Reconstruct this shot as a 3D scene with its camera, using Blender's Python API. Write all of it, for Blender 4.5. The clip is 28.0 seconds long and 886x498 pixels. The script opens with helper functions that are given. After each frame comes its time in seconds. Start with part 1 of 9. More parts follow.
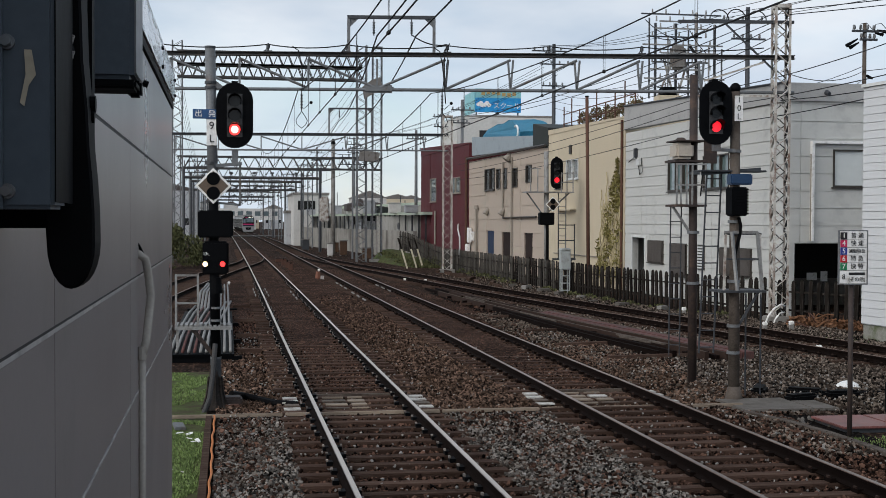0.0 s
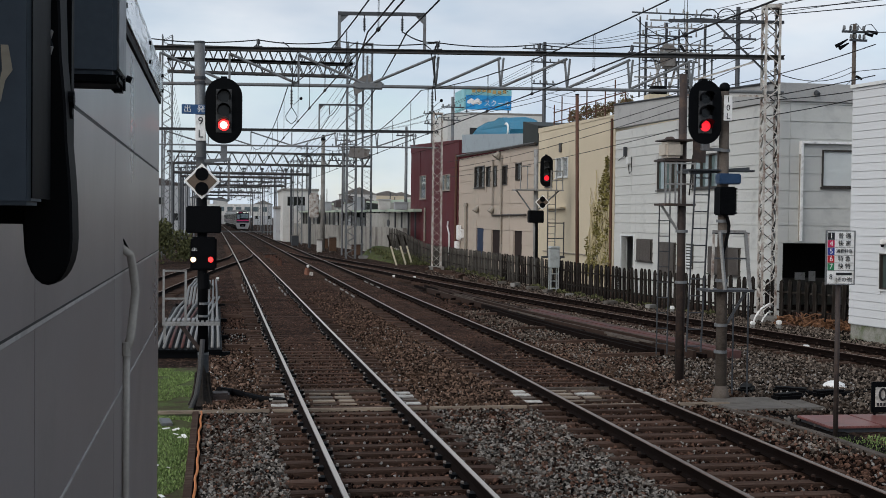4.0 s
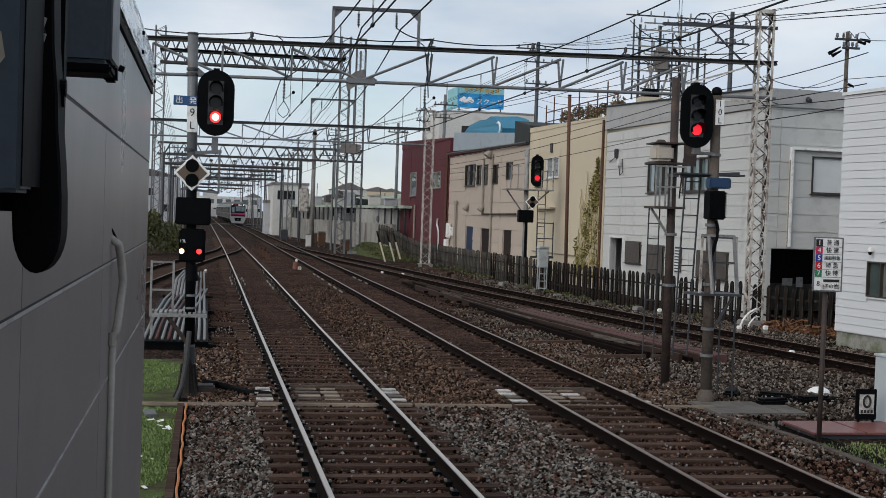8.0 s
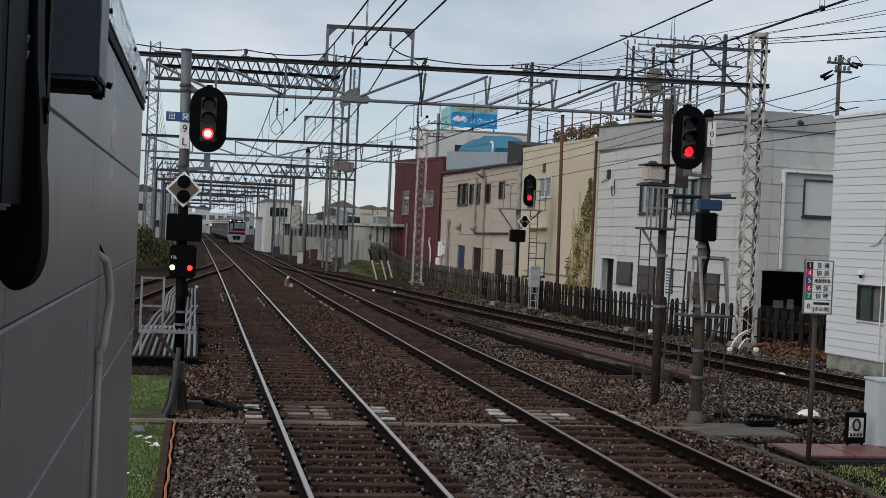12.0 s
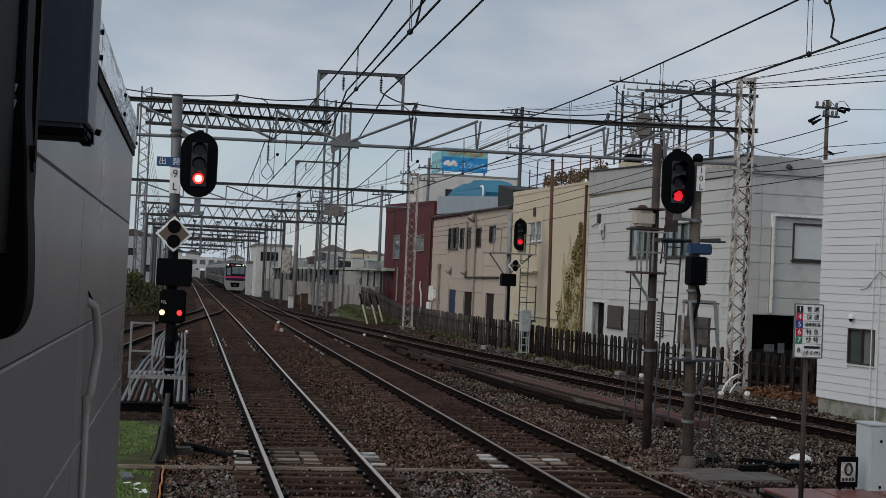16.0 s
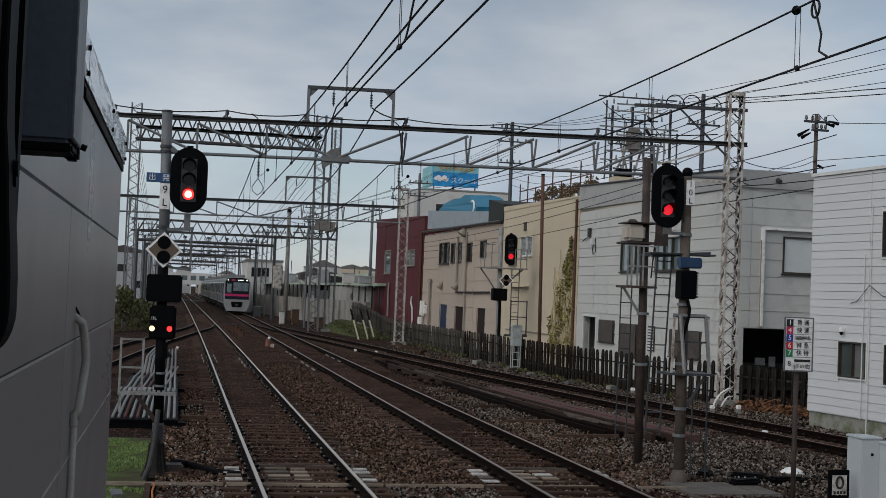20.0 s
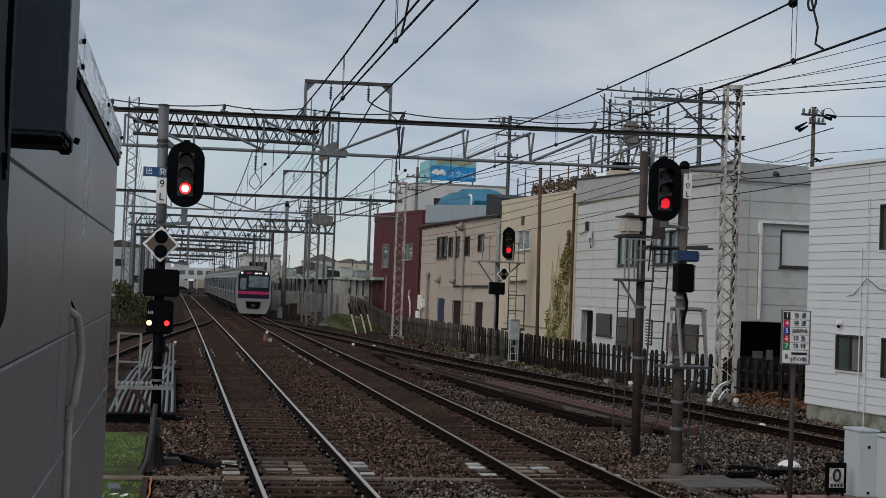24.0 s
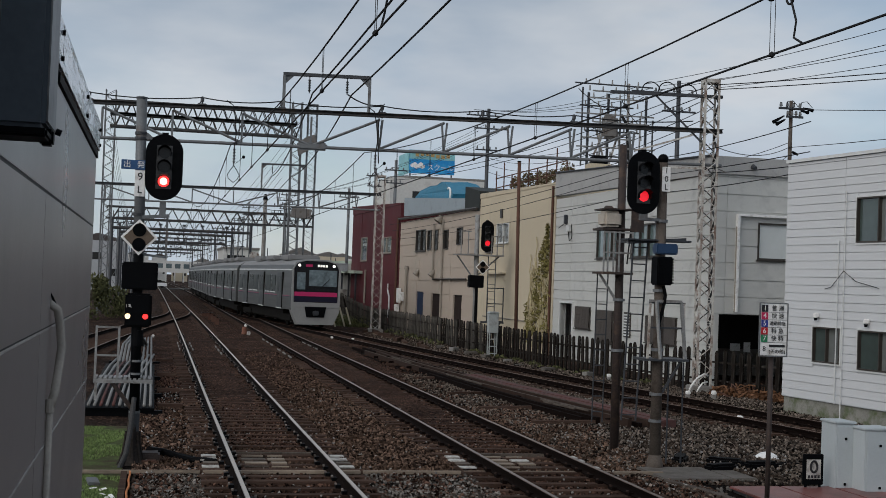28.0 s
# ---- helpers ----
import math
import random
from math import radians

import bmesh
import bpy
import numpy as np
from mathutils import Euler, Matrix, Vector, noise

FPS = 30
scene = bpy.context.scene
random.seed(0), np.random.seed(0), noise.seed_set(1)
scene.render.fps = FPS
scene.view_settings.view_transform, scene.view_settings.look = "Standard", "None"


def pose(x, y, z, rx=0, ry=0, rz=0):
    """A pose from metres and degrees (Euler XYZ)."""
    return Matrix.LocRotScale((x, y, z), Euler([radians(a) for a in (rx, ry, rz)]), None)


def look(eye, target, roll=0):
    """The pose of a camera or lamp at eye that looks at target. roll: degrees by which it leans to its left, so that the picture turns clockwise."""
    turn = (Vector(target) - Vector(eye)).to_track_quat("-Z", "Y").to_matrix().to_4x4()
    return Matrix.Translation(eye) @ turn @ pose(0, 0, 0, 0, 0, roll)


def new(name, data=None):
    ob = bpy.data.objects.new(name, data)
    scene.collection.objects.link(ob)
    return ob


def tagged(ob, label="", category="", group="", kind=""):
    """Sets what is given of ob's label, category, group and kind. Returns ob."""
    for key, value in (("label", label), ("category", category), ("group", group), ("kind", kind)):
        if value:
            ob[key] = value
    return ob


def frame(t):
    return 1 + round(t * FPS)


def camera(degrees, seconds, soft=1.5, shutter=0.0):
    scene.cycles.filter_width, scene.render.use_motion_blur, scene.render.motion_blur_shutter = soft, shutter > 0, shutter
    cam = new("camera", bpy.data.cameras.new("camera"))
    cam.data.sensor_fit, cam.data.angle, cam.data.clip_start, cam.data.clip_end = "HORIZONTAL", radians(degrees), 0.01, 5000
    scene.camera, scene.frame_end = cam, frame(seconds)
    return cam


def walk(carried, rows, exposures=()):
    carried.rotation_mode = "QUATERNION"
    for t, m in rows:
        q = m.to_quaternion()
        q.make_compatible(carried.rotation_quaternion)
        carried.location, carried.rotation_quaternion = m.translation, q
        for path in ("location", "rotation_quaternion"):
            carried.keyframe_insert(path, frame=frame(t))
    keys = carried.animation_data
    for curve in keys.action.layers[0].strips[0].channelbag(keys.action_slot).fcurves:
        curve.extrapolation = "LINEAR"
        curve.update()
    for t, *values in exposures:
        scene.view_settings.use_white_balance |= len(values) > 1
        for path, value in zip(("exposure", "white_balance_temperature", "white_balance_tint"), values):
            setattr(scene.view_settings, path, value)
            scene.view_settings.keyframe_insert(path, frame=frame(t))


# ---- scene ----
cam = camera(38.8, 28.0, soft=0.7)
PATH = [
    (0, (0.020, 0.000, 2.795), (3.409, 19.706, 2.352), 0.224),
    (0.5, (0.022, 0.000, 2.795), (3.460, 19.696, 2.317), 0.244),
    (1, (0.023, 0.000, 2.796), (3.451, 19.698, 2.304), 0.283),
    (1.5, (0.026, 0.000, 2.796), (3.486, 19.692, 2.301), 0.385),
    (2, (0.030, 0.000, 2.797), (3.505, 19.690, 2.317), 0.382),
    (2.5, (0.033, 0.000, 2.797), (3.490, 19.692, 2.291), 0.452),
    (3, (0.036, 0.000, 2.798), (3.527, 19.687, 2.299), 0.515),
    (3.5, (0.037, 0.000, 2.798), (3.551, 19.683, 2.304), 0.589),
    (5.5, (0.039, 0.000, 2.798), (3.741, 19.649, 2.327), 0.841),
    (6, (0.038, 0.000, 2.798), (3.768, 19.643, 2.302), 0.928),
    (6.5, (0.037, 0.000, 2.798), (3.772, 19.642, 2.292), 1.175),
    (7, (0.036, 0.000, 2.798), (3.772, 19.641, 2.265), 1.375),
    (7.5, (0.036, 0.000, 2.798), (3.776, 19.640, 2.258), 1.654),
    (8, (0.037, 0.000, 2.798), (3.762, 19.643, 2.275), 2.020),
    (8.5, (0.038, 0.000, 2.798), (3.762, 19.644, 2.287), 2.283),
    (9, (0.041, 0.000, 2.798), (3.785, 19.640, 2.280), 2.418),
    (9.5, (0.043, 0.000, 2.798), (3.824, 19.633, 2.307), 2.569),
    (10, (0.045, 0.000, 2.798), (3.827, 19.634, 2.326), 2.668),
    (10.5, (0.047, 0.000, 2.799), (3.865, 19.626, 2.316), 2.691),
    (11, (0.049, 0.000, 2.800), (3.907, 19.619, 2.348), 2.685),
    (11.5, (0.052, 0.000, 2.802), (3.907, 19.621, 2.422), 2.644),
    (12, (0.054, 0.000, 2.803), (3.890, 19.627, 2.581), 2.613),
    (12.5, (0.056, 0.000, 2.806), (3.917, 19.623, 2.677), 2.609),
    (14.5, (0.057, 0.000, 2.807), (3.951, 19.616, 3.031), 2.543),
    (15, (0.059, 0.000, 2.808), (3.956, 19.614, 3.122), 2.481),
    (15.5, (0.059, 0.000, 2.809), (3.996, 19.605, 3.203), 2.506),
    (16, (0.060, 0.000, 2.809), (4.008, 19.601, 3.293), 2.523),
    (16.5, (0.061, 0.000, 2.809), (4.023, 19.596, 3.358), 2.472),
    (17, (0.062, 0.000, 2.809), (4.049, 19.590, 3.391), 2.475),
    (17.5, (0.064, 0.000, 2.809), (4.060, 19.587, 3.435), 2.485),
    (18, (0.066, 0.000, 2.809), (4.072, 19.583, 3.473), 2.444),
    (18.5, (0.068, 0.000, 2.809), (4.104, 19.576, 3.505), 2.434),
    (19, (0.069, 0.000, 2.809), (4.122, 19.572, 3.510), 2.351),
    (19.5, (0.071, 0.000, 2.808), (4.138, 19.569, 3.518), 2.307),
    (20, (0.072, 0.000, 2.807), (4.147, 19.567, 3.535), 2.289),
    (20.5, (0.073, 0.000, 2.807), (4.159, 19.565, 3.536), 2.320),
    (21, (0.076, 0.000, 2.806), (4.156, 19.566, 3.529), 2.276),
    (21.5, (0.079, 0.000, 2.805), (4.164, 19.566, 3.517), 2.242),
    (23.5, (0.082, 0.000, 2.804), (4.183, 19.565, 3.433), 2.198),
    (24, (0.084, 0.000, 2.804), (4.196, 19.562, 3.438), 2.172),
    (24.5, (0.087, 0.000, 2.803), (4.196, 19.564, 3.415), 2.154),
    (25, (0.086, 0.000, 2.803), (4.194, 19.565, 3.393), 2.145),
    (25.5, (0.084, 0.000, 2.802), (4.216, 19.560, 3.390), 2.124),
    (26, (0.081, 0.000, 2.802), (4.242, 19.554, 3.382), 2.112),
    (26.5, (0.078, 0.000, 2.801), (4.256, 19.550, 3.388), 2.128),
    (27, (0.074, 0.000, 2.801), (4.301, 19.540, 3.368), 2.138),
    (27.5, (0.072, 0.000, 2.801), (4.350, 19.529, 3.363), 2.123),
    (28, (0.070, 0.000, 2.800), (4.519, 19.491, 3.339), 2.123),
]

EXPOSURES = [(0, 0.38), (3.5, 0.34), (6, 0.26), (9, 0.3), (12, 0.14), (15, -0.13), (20, -0.16), (24, -0.1), (28, -0.08)]
walk(cam, [(t, look(eye, target, roll)) for t, eye, target, roll in PATH], EXPOSURES)

# ---- sky and sun: bright overcast afternoon with thin bluish gaps ----
world = bpy.data.worlds.new("sky")
scene.world = world
world.use_nodes = True
wn, wl = world.node_tree.nodes, world.node_tree.links
wn.clear()
w_out = wn.new("ShaderNodeOutputWorld")
w_bg = wn.new("ShaderNodeBackground")
w_sky = wn.new("ShaderNodeTexSky")
w_sky.sky_type = "NISHITA"
w_sky.sun_disc = False
w_sky.sun_elevation = radians(31)
w_sky.sun_rotation = radians(236)
w_sky.air_density = 1.0
w_sky.dust_density = 0.6
w_co = wn.new("ShaderNodeTexCoord")
w_map = wn.new("ShaderNodeMapping")
w_map.inputs["Scale"].default_value = (0.9, 0.9, 2.6)
w_noise = wn.new("ShaderNodeTexNoise")
w_noise.inputs["Scale"].default_value = 2.6
w_noise.inputs["Detail"].default_value = 7
w_noise.inputs["Roughness"].default_value = 0.52
w_ramp = wn.new("ShaderNodeValToRGB")
w_ramp.color_ramp.elements[0].position, w_ramp.color_ramp.elements[1].position = 0.26, 0.52
w_tone = wn.new("ShaderNodeTexNoise")
w_tone.inputs["Scale"].default_value = 4.0
w_tone.inputs["Detail"].default_value = 5
w_cloud = wn.new("ShaderNodeValToRGB")
w_cloud.color_ramp.elements[0].position, w_cloud.color_ramp.elements[1].position = 0.38, 0.64
w_cloud.color_ramp.elements[0].color = (2.95, 3.65, 4.55, 1)
w_cloud.color_ramp.elements[1].color = (5.1, 5.45, 5.9, 1)
w_mix = wn.new("ShaderNodeMix")
w_mix.data_type = "RGBA"
wl.new(w_co.outputs["Generated"], w_map.inputs["Vector"])
wl.new(w_map.outputs["Vector"], w_noise.inputs["Vector"])
wl.new(w_map.outputs["Vector"], w_tone.inputs["Vector"])
wl.new(w_noise.outputs["Fac"], w_ramp.inputs["Fac"])
wl.new(w_tone.outputs["Fac"], w_cloud.inputs["Fac"])
wl.new(w_ramp.outputs["Color"], w_mix.inputs["Factor"])
wl.new(w_sky.outputs["Color"], w_mix.inputs["A"])
w_sep = wn.new("ShaderNodeSeparateXYZ")
w_low = wn.new("ShaderNodeMapRange")
w_low.inputs["From Min"].default_value, w_low.inputs["From Max"].default_value = 0.0, 0.3
w_low.inputs["To Min"].default_value, w_low.inputs["To Max"].default_value = 1.42, 1.0
w_glow = wn.new("ShaderNodeVectorMath")
w_glow.operation = "SCALE"
wl.new(w_co.outputs["Generated"], w_sep.inputs["Vector"])
wl.new(w_sep.outputs["Z"], w_low.inputs["Value"])
wl.new(w_cloud.outputs["Color"], w_glow.inputs[0])
wl.new(w_low.outputs["Result"], w_glow.inputs["Scale"])
wl.new(w_glow.outputs["Vector"], w_mix.inputs["B"])
wl.new(w_mix.outputs["Result"], w_bg.inputs["Color"])
w_bg.inputs["Strength"].default_value = 0.1
wl.new(w_bg.outputs["Background"], w_out.inputs["Surface"])

sun_data = bpy.data.lights.new("sun", "SUN")
sun_data.energy, sun_data.angle, sun_data.color = 1.7, radians(60), (1.0, 0.95, 0.89)
sun = new("sun", sun_data)
sun.matrix_world = look((0, 0, 60), (Vector((0, 0, 60)) + Vector((0.74, 0.5, -0.58))))


# ---- materials ----
def mat(name, color, rough=0.6, metal=0.0, var=0.15, scale=6.0, fine=60.0, bump=0.1, dist=0.01, dirt=None, dirt_amount=0.0, spec=0.28,
        stretch=(1, 1, 1), islands=0.0, pieces=0.0, punch=1.0):
    """A painted or natural surface: two scales of variation in tone, patches of dirt, and fine relief."""
    m = bpy.data.materials.new(name)
    m.use_nodes = True
    n, l = m.node_tree.nodes, m.node_tree.links
    b = n["Principled BSDF"]
    b.inputs["Metallic"].default_value = metal
    b.inputs["Specular IOR Level"].default_value = spec
    co = n.new("ShaderNodeTexCoord")
    mp = n.new("ShaderNodeMapping")
    mp.inputs["Scale"].default_value = stretch
    l.new(co.outputs["Object"], mp.inputs["Vector"])
    big = n.new("ShaderNodeTexNoise")
    big.inputs["Scale"].default_value, big.inputs["Detail"].default_value = scale, 5
    small = n.new("ShaderNodeTexNoise")
    small.inputs["Scale"].default_value, small.inputs["Detail"].default_value = fine, 3
    l.new(mp.outputs["Vector"], big.inputs["Vector"])
    l.new(mp.outputs["Vector"], small.inputs["Vector"])
    add = n.new("ShaderNodeMath")
    add.operation = "ADD"
    l.new(big.outputs["Fac"], add.inputs[0])
    l.new(small.outputs["Fac"], add.inputs[1])
    total = add.outputs[0]
    for amount, node, socket in ((islands, "ShaderNodeNewGeometry", "Random Per Island"), (pieces, "ShaderNodeObjectInfo", "Random")):
        if amount:
            src = n.new(node)
            ma = n.new("ShaderNodeMath")
            ma.operation = "MULTIPLY_ADD"
            l.new(src.outputs[socket], ma.inputs[0])
            ma.inputs[1].default_value = amount
            l.new(total, ma.inputs[2])
            total = ma.outputs[0]
    span = 1.0 + (islands + pieces) / 2
    rng = n.new("ShaderNodeMapRange")
    rng.inputs["From Min"].default_value, rng.inputs["From Max"].default_value = span - 0.4 - (islands + pieces) / 2, span + 0.4 + (islands + pieces) / 2
    rng.inputs["To Min"].default_value, rng.inputs["To Max"].default_value = (1 - var, 1 + var) if punch == 1.0 else (0, 1)
    l.new(total, rng.inputs["Value"])
    tone = rng.outputs["Result"]
    if punch != 1.0:
        pw = n.new("ShaderNodeMath")
        pw.operation = "POWER"
        pw.inputs[1].default_value = punch
        l.new(tone, pw.inputs[0])
        ad = n.new("ShaderNodeMath")
        ad.operation = "MULTIPLY_ADD"
        ad.inputs[1].default_value, ad.inputs[2].default_value = 2 * var, 1 - var
        l.new(pw.outputs[0], ad.inputs[0])
        tone = ad.outputs[0]
    mul = n.new("ShaderNodeVectorMath")
    mul.operation = "SCALE"
    mul.inputs[0].default_value = color
    l.new(tone, mul.inputs["Scale"])
    out = mul.outputs["Vector"]
    if dirt:
        dn = n.new("ShaderNodeTexNoise")
        dn.inputs["Scale"].default_value, dn.inputs["Detail"].default_value, dn.inputs["Roughness"].default_value = scale * 1.7, 8, 0.65
        l.new(mp.outputs["Vector"], dn.inputs["Vector"])
        dr = n.new("ShaderNodeMapRange")
        dr.inputs["From Min"].default_value, dr.inputs["From Max"].default_value = 0.62 - dirt_amount * 0.35, 0.85 - dirt_amount * 0.35
        l.new(dn.outputs["Fac"], dr.inputs["Value"])
        mx = n.new("ShaderNodeMix")
        mx.data_type = "RGBA"
        l.new(dr.outputs["Result"], mx.inputs["Factor"])
        l.new(out, mx.inputs["A"])
        mx.inputs["B"].default_value = (*dirt, 1)
        out = mx.outputs["Result"]
    l.new(out, b.inputs["Base Color"])
    rr = n.new("ShaderNodeMapRange")
    rr.inputs["To Min"].default_value, rr.inputs["To Max"].default_value = max(rough - 0.12, 0.03), min(rough + 0.12, 1)
    l.new(big.outputs["Fac"], rr.inputs["Value"])
    l.new(rr.outputs["Result"], b.inputs["Roughness"])
    if bump:
        bp = n.new("ShaderNodeBump")
        bp.inputs["Strength"].default_value, bp.inputs["Distance"].default_value = bump, dist
        l.new(small.outputs["Fac"], bp.inputs["Height"])
        l.new(bp.outputs["Normal"], b.inputs["Normal"])
    return m


def glow(name, color, strength):
    m = bpy.data.materials.new(name)
    m.use_nodes = True
    b = m.node_tree.nodes["Principled BSDF"]
    b.inputs["Base Color"].default_value = (*color, 1)
    b.inputs["Emission Color"].default_value = (*color, 1)
    b.inputs["Emission Strength"].default_value = strength
    b.inputs["Roughness"].default_value = 0.3
    return m


def glass(name, color, rough=0.05, metal=0.0, spec=0.6):
    """Window glass seen by day from outside: dark, with a clear mirror-like coat."""
    m = mat(name, color, rough, metal, 0.2, 0.8, 3.0, 0.0, spec=spec)
    b = m.node_tree.nodes["Principled BSDF"]
    b.inputs["Coat Weight"].default_value = 0.6
    b.inputs["Coat Roughness"].default_value = 0.03
    return m


def crushed(name, color, cell, low, high, bump=1.0):
    """Crushed stone seen from further off: cells of differing tone, the shade in the gaps painted dark."""
    m = bpy.data.materials.new(name)
    m.use_nodes = True
    n, l = m.node_tree.nodes, m.node_tree.links
    b = n["Principled BSDF"]
    b.inputs["Roughness"].default_value, b.inputs["Specular IOR Level"].default_value = 0.92, 0.05
    co = n.new("ShaderNodeTexCoord")
    vor = n.new("ShaderNodeTexVoronoi")
    vor.inputs["Scale"].default_value = cell
    l.new(co.outputs["Object"], vor.inputs["Vector"])
    sep = n.new("ShaderNodeSeparateColor")
    l.new(vor.outputs["Color"], sep.inputs["Color"])
    pw = n.new("ShaderNodeMath")
    pw.operation = "POWER"
    pw.inputs[1].default_value = 1.7
    l.new(sep.outputs["Red"], pw.inputs[0])
    # Darkens towards the cell edges, painting the shade of the gaps.
    gap_shade = n.new("ShaderNodeMapRange")
    gap_shade.inputs["From Min"].default_value, gap_shade.inputs["From Max"].default_value = 0.62, 0.28
    l.new(vor.outputs["Distance"], gap_shade.inputs["Value"])
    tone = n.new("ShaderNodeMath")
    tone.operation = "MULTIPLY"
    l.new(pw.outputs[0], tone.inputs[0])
    l.new(gap_shade.outputs["Result"], tone.inputs[1])
    big = n.new("ShaderNodeTexNoise")
    big.inputs["Scale"].default_value, big.inputs["Detail"].default_value = 0.55, 7
    l.new(co.outputs["Object"], big.inputs["Vector"])
    patch = n.new("ShaderNodeMapRange")
    patch.inputs["From Min"].default_value, patch.inputs["From Max"].default_value = 0.3, 0.7
    patch.inputs["To Min"].default_value, patch.inputs["To Max"].default_value = 0.45, 1.6
    l.new(big.outputs["Fac"], patch.inputs["Value"])
    rng = n.new("ShaderNodeMapRange")
    rng.inputs["To Min"].default_value, rng.inputs["To Max"].default_value = low, high
    l.new(tone.outputs[0], rng.inputs["Value"])
    both = n.new("ShaderNodeMath")
    both.operation = "MULTIPLY"
    l.new(rng.outputs["Result"], both.inputs[0])
    l.new(patch.outputs["Result"], both.inputs[1])
    sc = n.new("ShaderNodeVectorMath")
    sc.operation = "SCALE"
    sc.inputs[0].default_value = color
    l.new(both.outputs[0], sc.inputs["Scale"])
    l.new(sc.outputs["Vector"], b.inputs["Base Color"])
    bp = n.new("ShaderNodeBump")
    bp.inputs["Strength"].default_value, bp.inputs["Distance"].default_value = bump, 0.04
    bp.invert = True
    l.new(vor.outputs["Distance"], bp.inputs["Height"])
    l.new(bp.outputs["Normal"], b.inputs["Normal"])
    return m


M_BALLAST = crushed("ballast_bed", (0.072, 0.0435, 0.0315), 14.0, 0.22, 2.3)
M_DARKBED = crushed("gap_shade_bed", (0.020, 0.014, 0.011), 22.0, 0.15, 2.0)
M_DIRT = crushed("brown_track_dirt", (0.104, 0.0565, 0.039), 26.0, 0.18, 2.4, 1.0)
M_STONE = mat("ballast_stone", (0.152, 0.098, 0.072), 0.9, 0, 1.0, 0.7, 40, 0.4, 0.01, (0.05, 0.029, 0.018), 0.4, islands=3.0, spec=0.05, punch=2.0)
M_RUSTSTONE = mat("rust_stained_stone", (0.105, 0.059, 0.043), 0.9, 0, 1.0, 0.9, 40, 0.4, 0.01, islands=3.0, spec=0.04, punch=2.0)
M_PALESTONE = mat("grey_ballast_stone", (0.165, 0.134, 0.111), 0.9, 0, 1.0, 0.7, 40, 0.4, 0.01, (0.058, 0.040, 0.030), 0.4, islands=3.0, spec=0.05, punch=2.0)
M_NEARSTONE = mat("grey_crushed_stone", (0.2021, 0.1823, 0.1634), 0.9, 0, 1.0, 0.7, 40, 0.4, 0.01, (0.07, 0.05, 0.038), 0.4, islands=3.0, spec=0.05, punch=2.0)
M_SLEEPER = mat("old_sleeper_timber", (0.068, 0.042, 0.032), 0.9, 0, 0.7, 3, 30, 0.8, 0.012, (0.12, 0.092, 0.072), 0.3, spec=0.04, stretch=(0.35, 3, 3), pieces=0.8)
M_RAILTOP = mat("polished_rail_head", (0.56, 0.50, 0.44), 0.42, 0.5, 0.1, 2, 30, 0.05, 0.002, spec=0.5)
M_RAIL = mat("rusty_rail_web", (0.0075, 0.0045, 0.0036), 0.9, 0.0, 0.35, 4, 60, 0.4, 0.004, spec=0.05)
M_WORNTOP = mat("dull_worn_rail_head", (0.25, 0.20, 0.17), 0.38, 0.7, 0.2, 2, 30, 0.05, 0.002)
M_RUSTTOP = mat("rubbed_rusty_rail_head", (0.17, 0.115, 0.09), 0.5, 0.4, 0.25, 2, 30, 0.05, 0.002)
M_RUSTRAIL = mat("brown_rusted_rail", (0.036, 0.022, 0.017), 0.85, 0.0, 0.35, 4, 60, 0.4, 0.004, spec=0.12)
# Rail clips: the highlights on them are put into this pale colour.
M_CLIP = mat("rail_clip_with_glint", (0.23, 0.20, 0.18), 0.6, 0.2, 0.7, 9, 60, 0.3, 0.004, islands=2.0)
M_STEEL = mat("galvanised_steel", (0.15, 0.158, 0.165), 0.55, 0.2, 0.25, 2.0, 40, 0.1, 0.003, (0.10, 0.075, 0.06), 0.3)
M_PAINTSTEEL = mat("pale_grey_painted_steel", (0.50, 0.485, 0.45), 0.6, 0.0, 0.25, 2.0, 40, 0.1, 0.003, (0.15, 0.085, 0.06), 0.55)
M_DARKSTEEL = mat("dark_grey_steel", (0.055, 0.058, 0.064), 0.5, 0.2, 0.25, 2.0, 40, 0.1, 0.003)
M_OLDSTEEL = mat("weathered_dark_steel", (0.060, 0.060, 0.061), 0.7, 0.0, 0.35, 2.0, 40, 0.1, 0.003, (0.12, 0.085, 0.06), 0.25, spec=0.12)
M_BROWNSTEEL = mat("brown_painted_pole", (0.042, 0.031, 0.028), 0.65, 0, 0.3, 2, 30, 0.2, 0.004, (0.11, 0.07, 0.05), 0.3)
M_CONCRETE = mat("weathered_concrete", (0.24, 0.23, 0.215), 0.85, 0, 0.25, 1.5, 40, 0.4, 0.006, (0.16, 0.145, 0.125), 0.45)
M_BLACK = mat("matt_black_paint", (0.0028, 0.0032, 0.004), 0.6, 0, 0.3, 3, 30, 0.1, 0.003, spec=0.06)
M_RUBBER = mat("black_rubber", (0.003, 0.003, 0.0035), 0.6, 0, 0.3, 3, 20, 0.15, 0.004, spec=0.06)
M_WHITE = mat("white_paint", (0.82, 0.81, 0.79), 0.5, 0, 0.12, 4, 40, 0.1, 0.003, (0.45, 0.42, 0.38), 0.25)
M_INK = mat("black_lettering", (0.02, 0.02, 0.022), 0.5, 0, 0.1, 4, 40, 0.0)
M_BLUE = mat("blue_sign_paint", (0.03, 0.085, 0.20), 0.45, 0, 0.15, 4, 40, 0.05, 0.002)
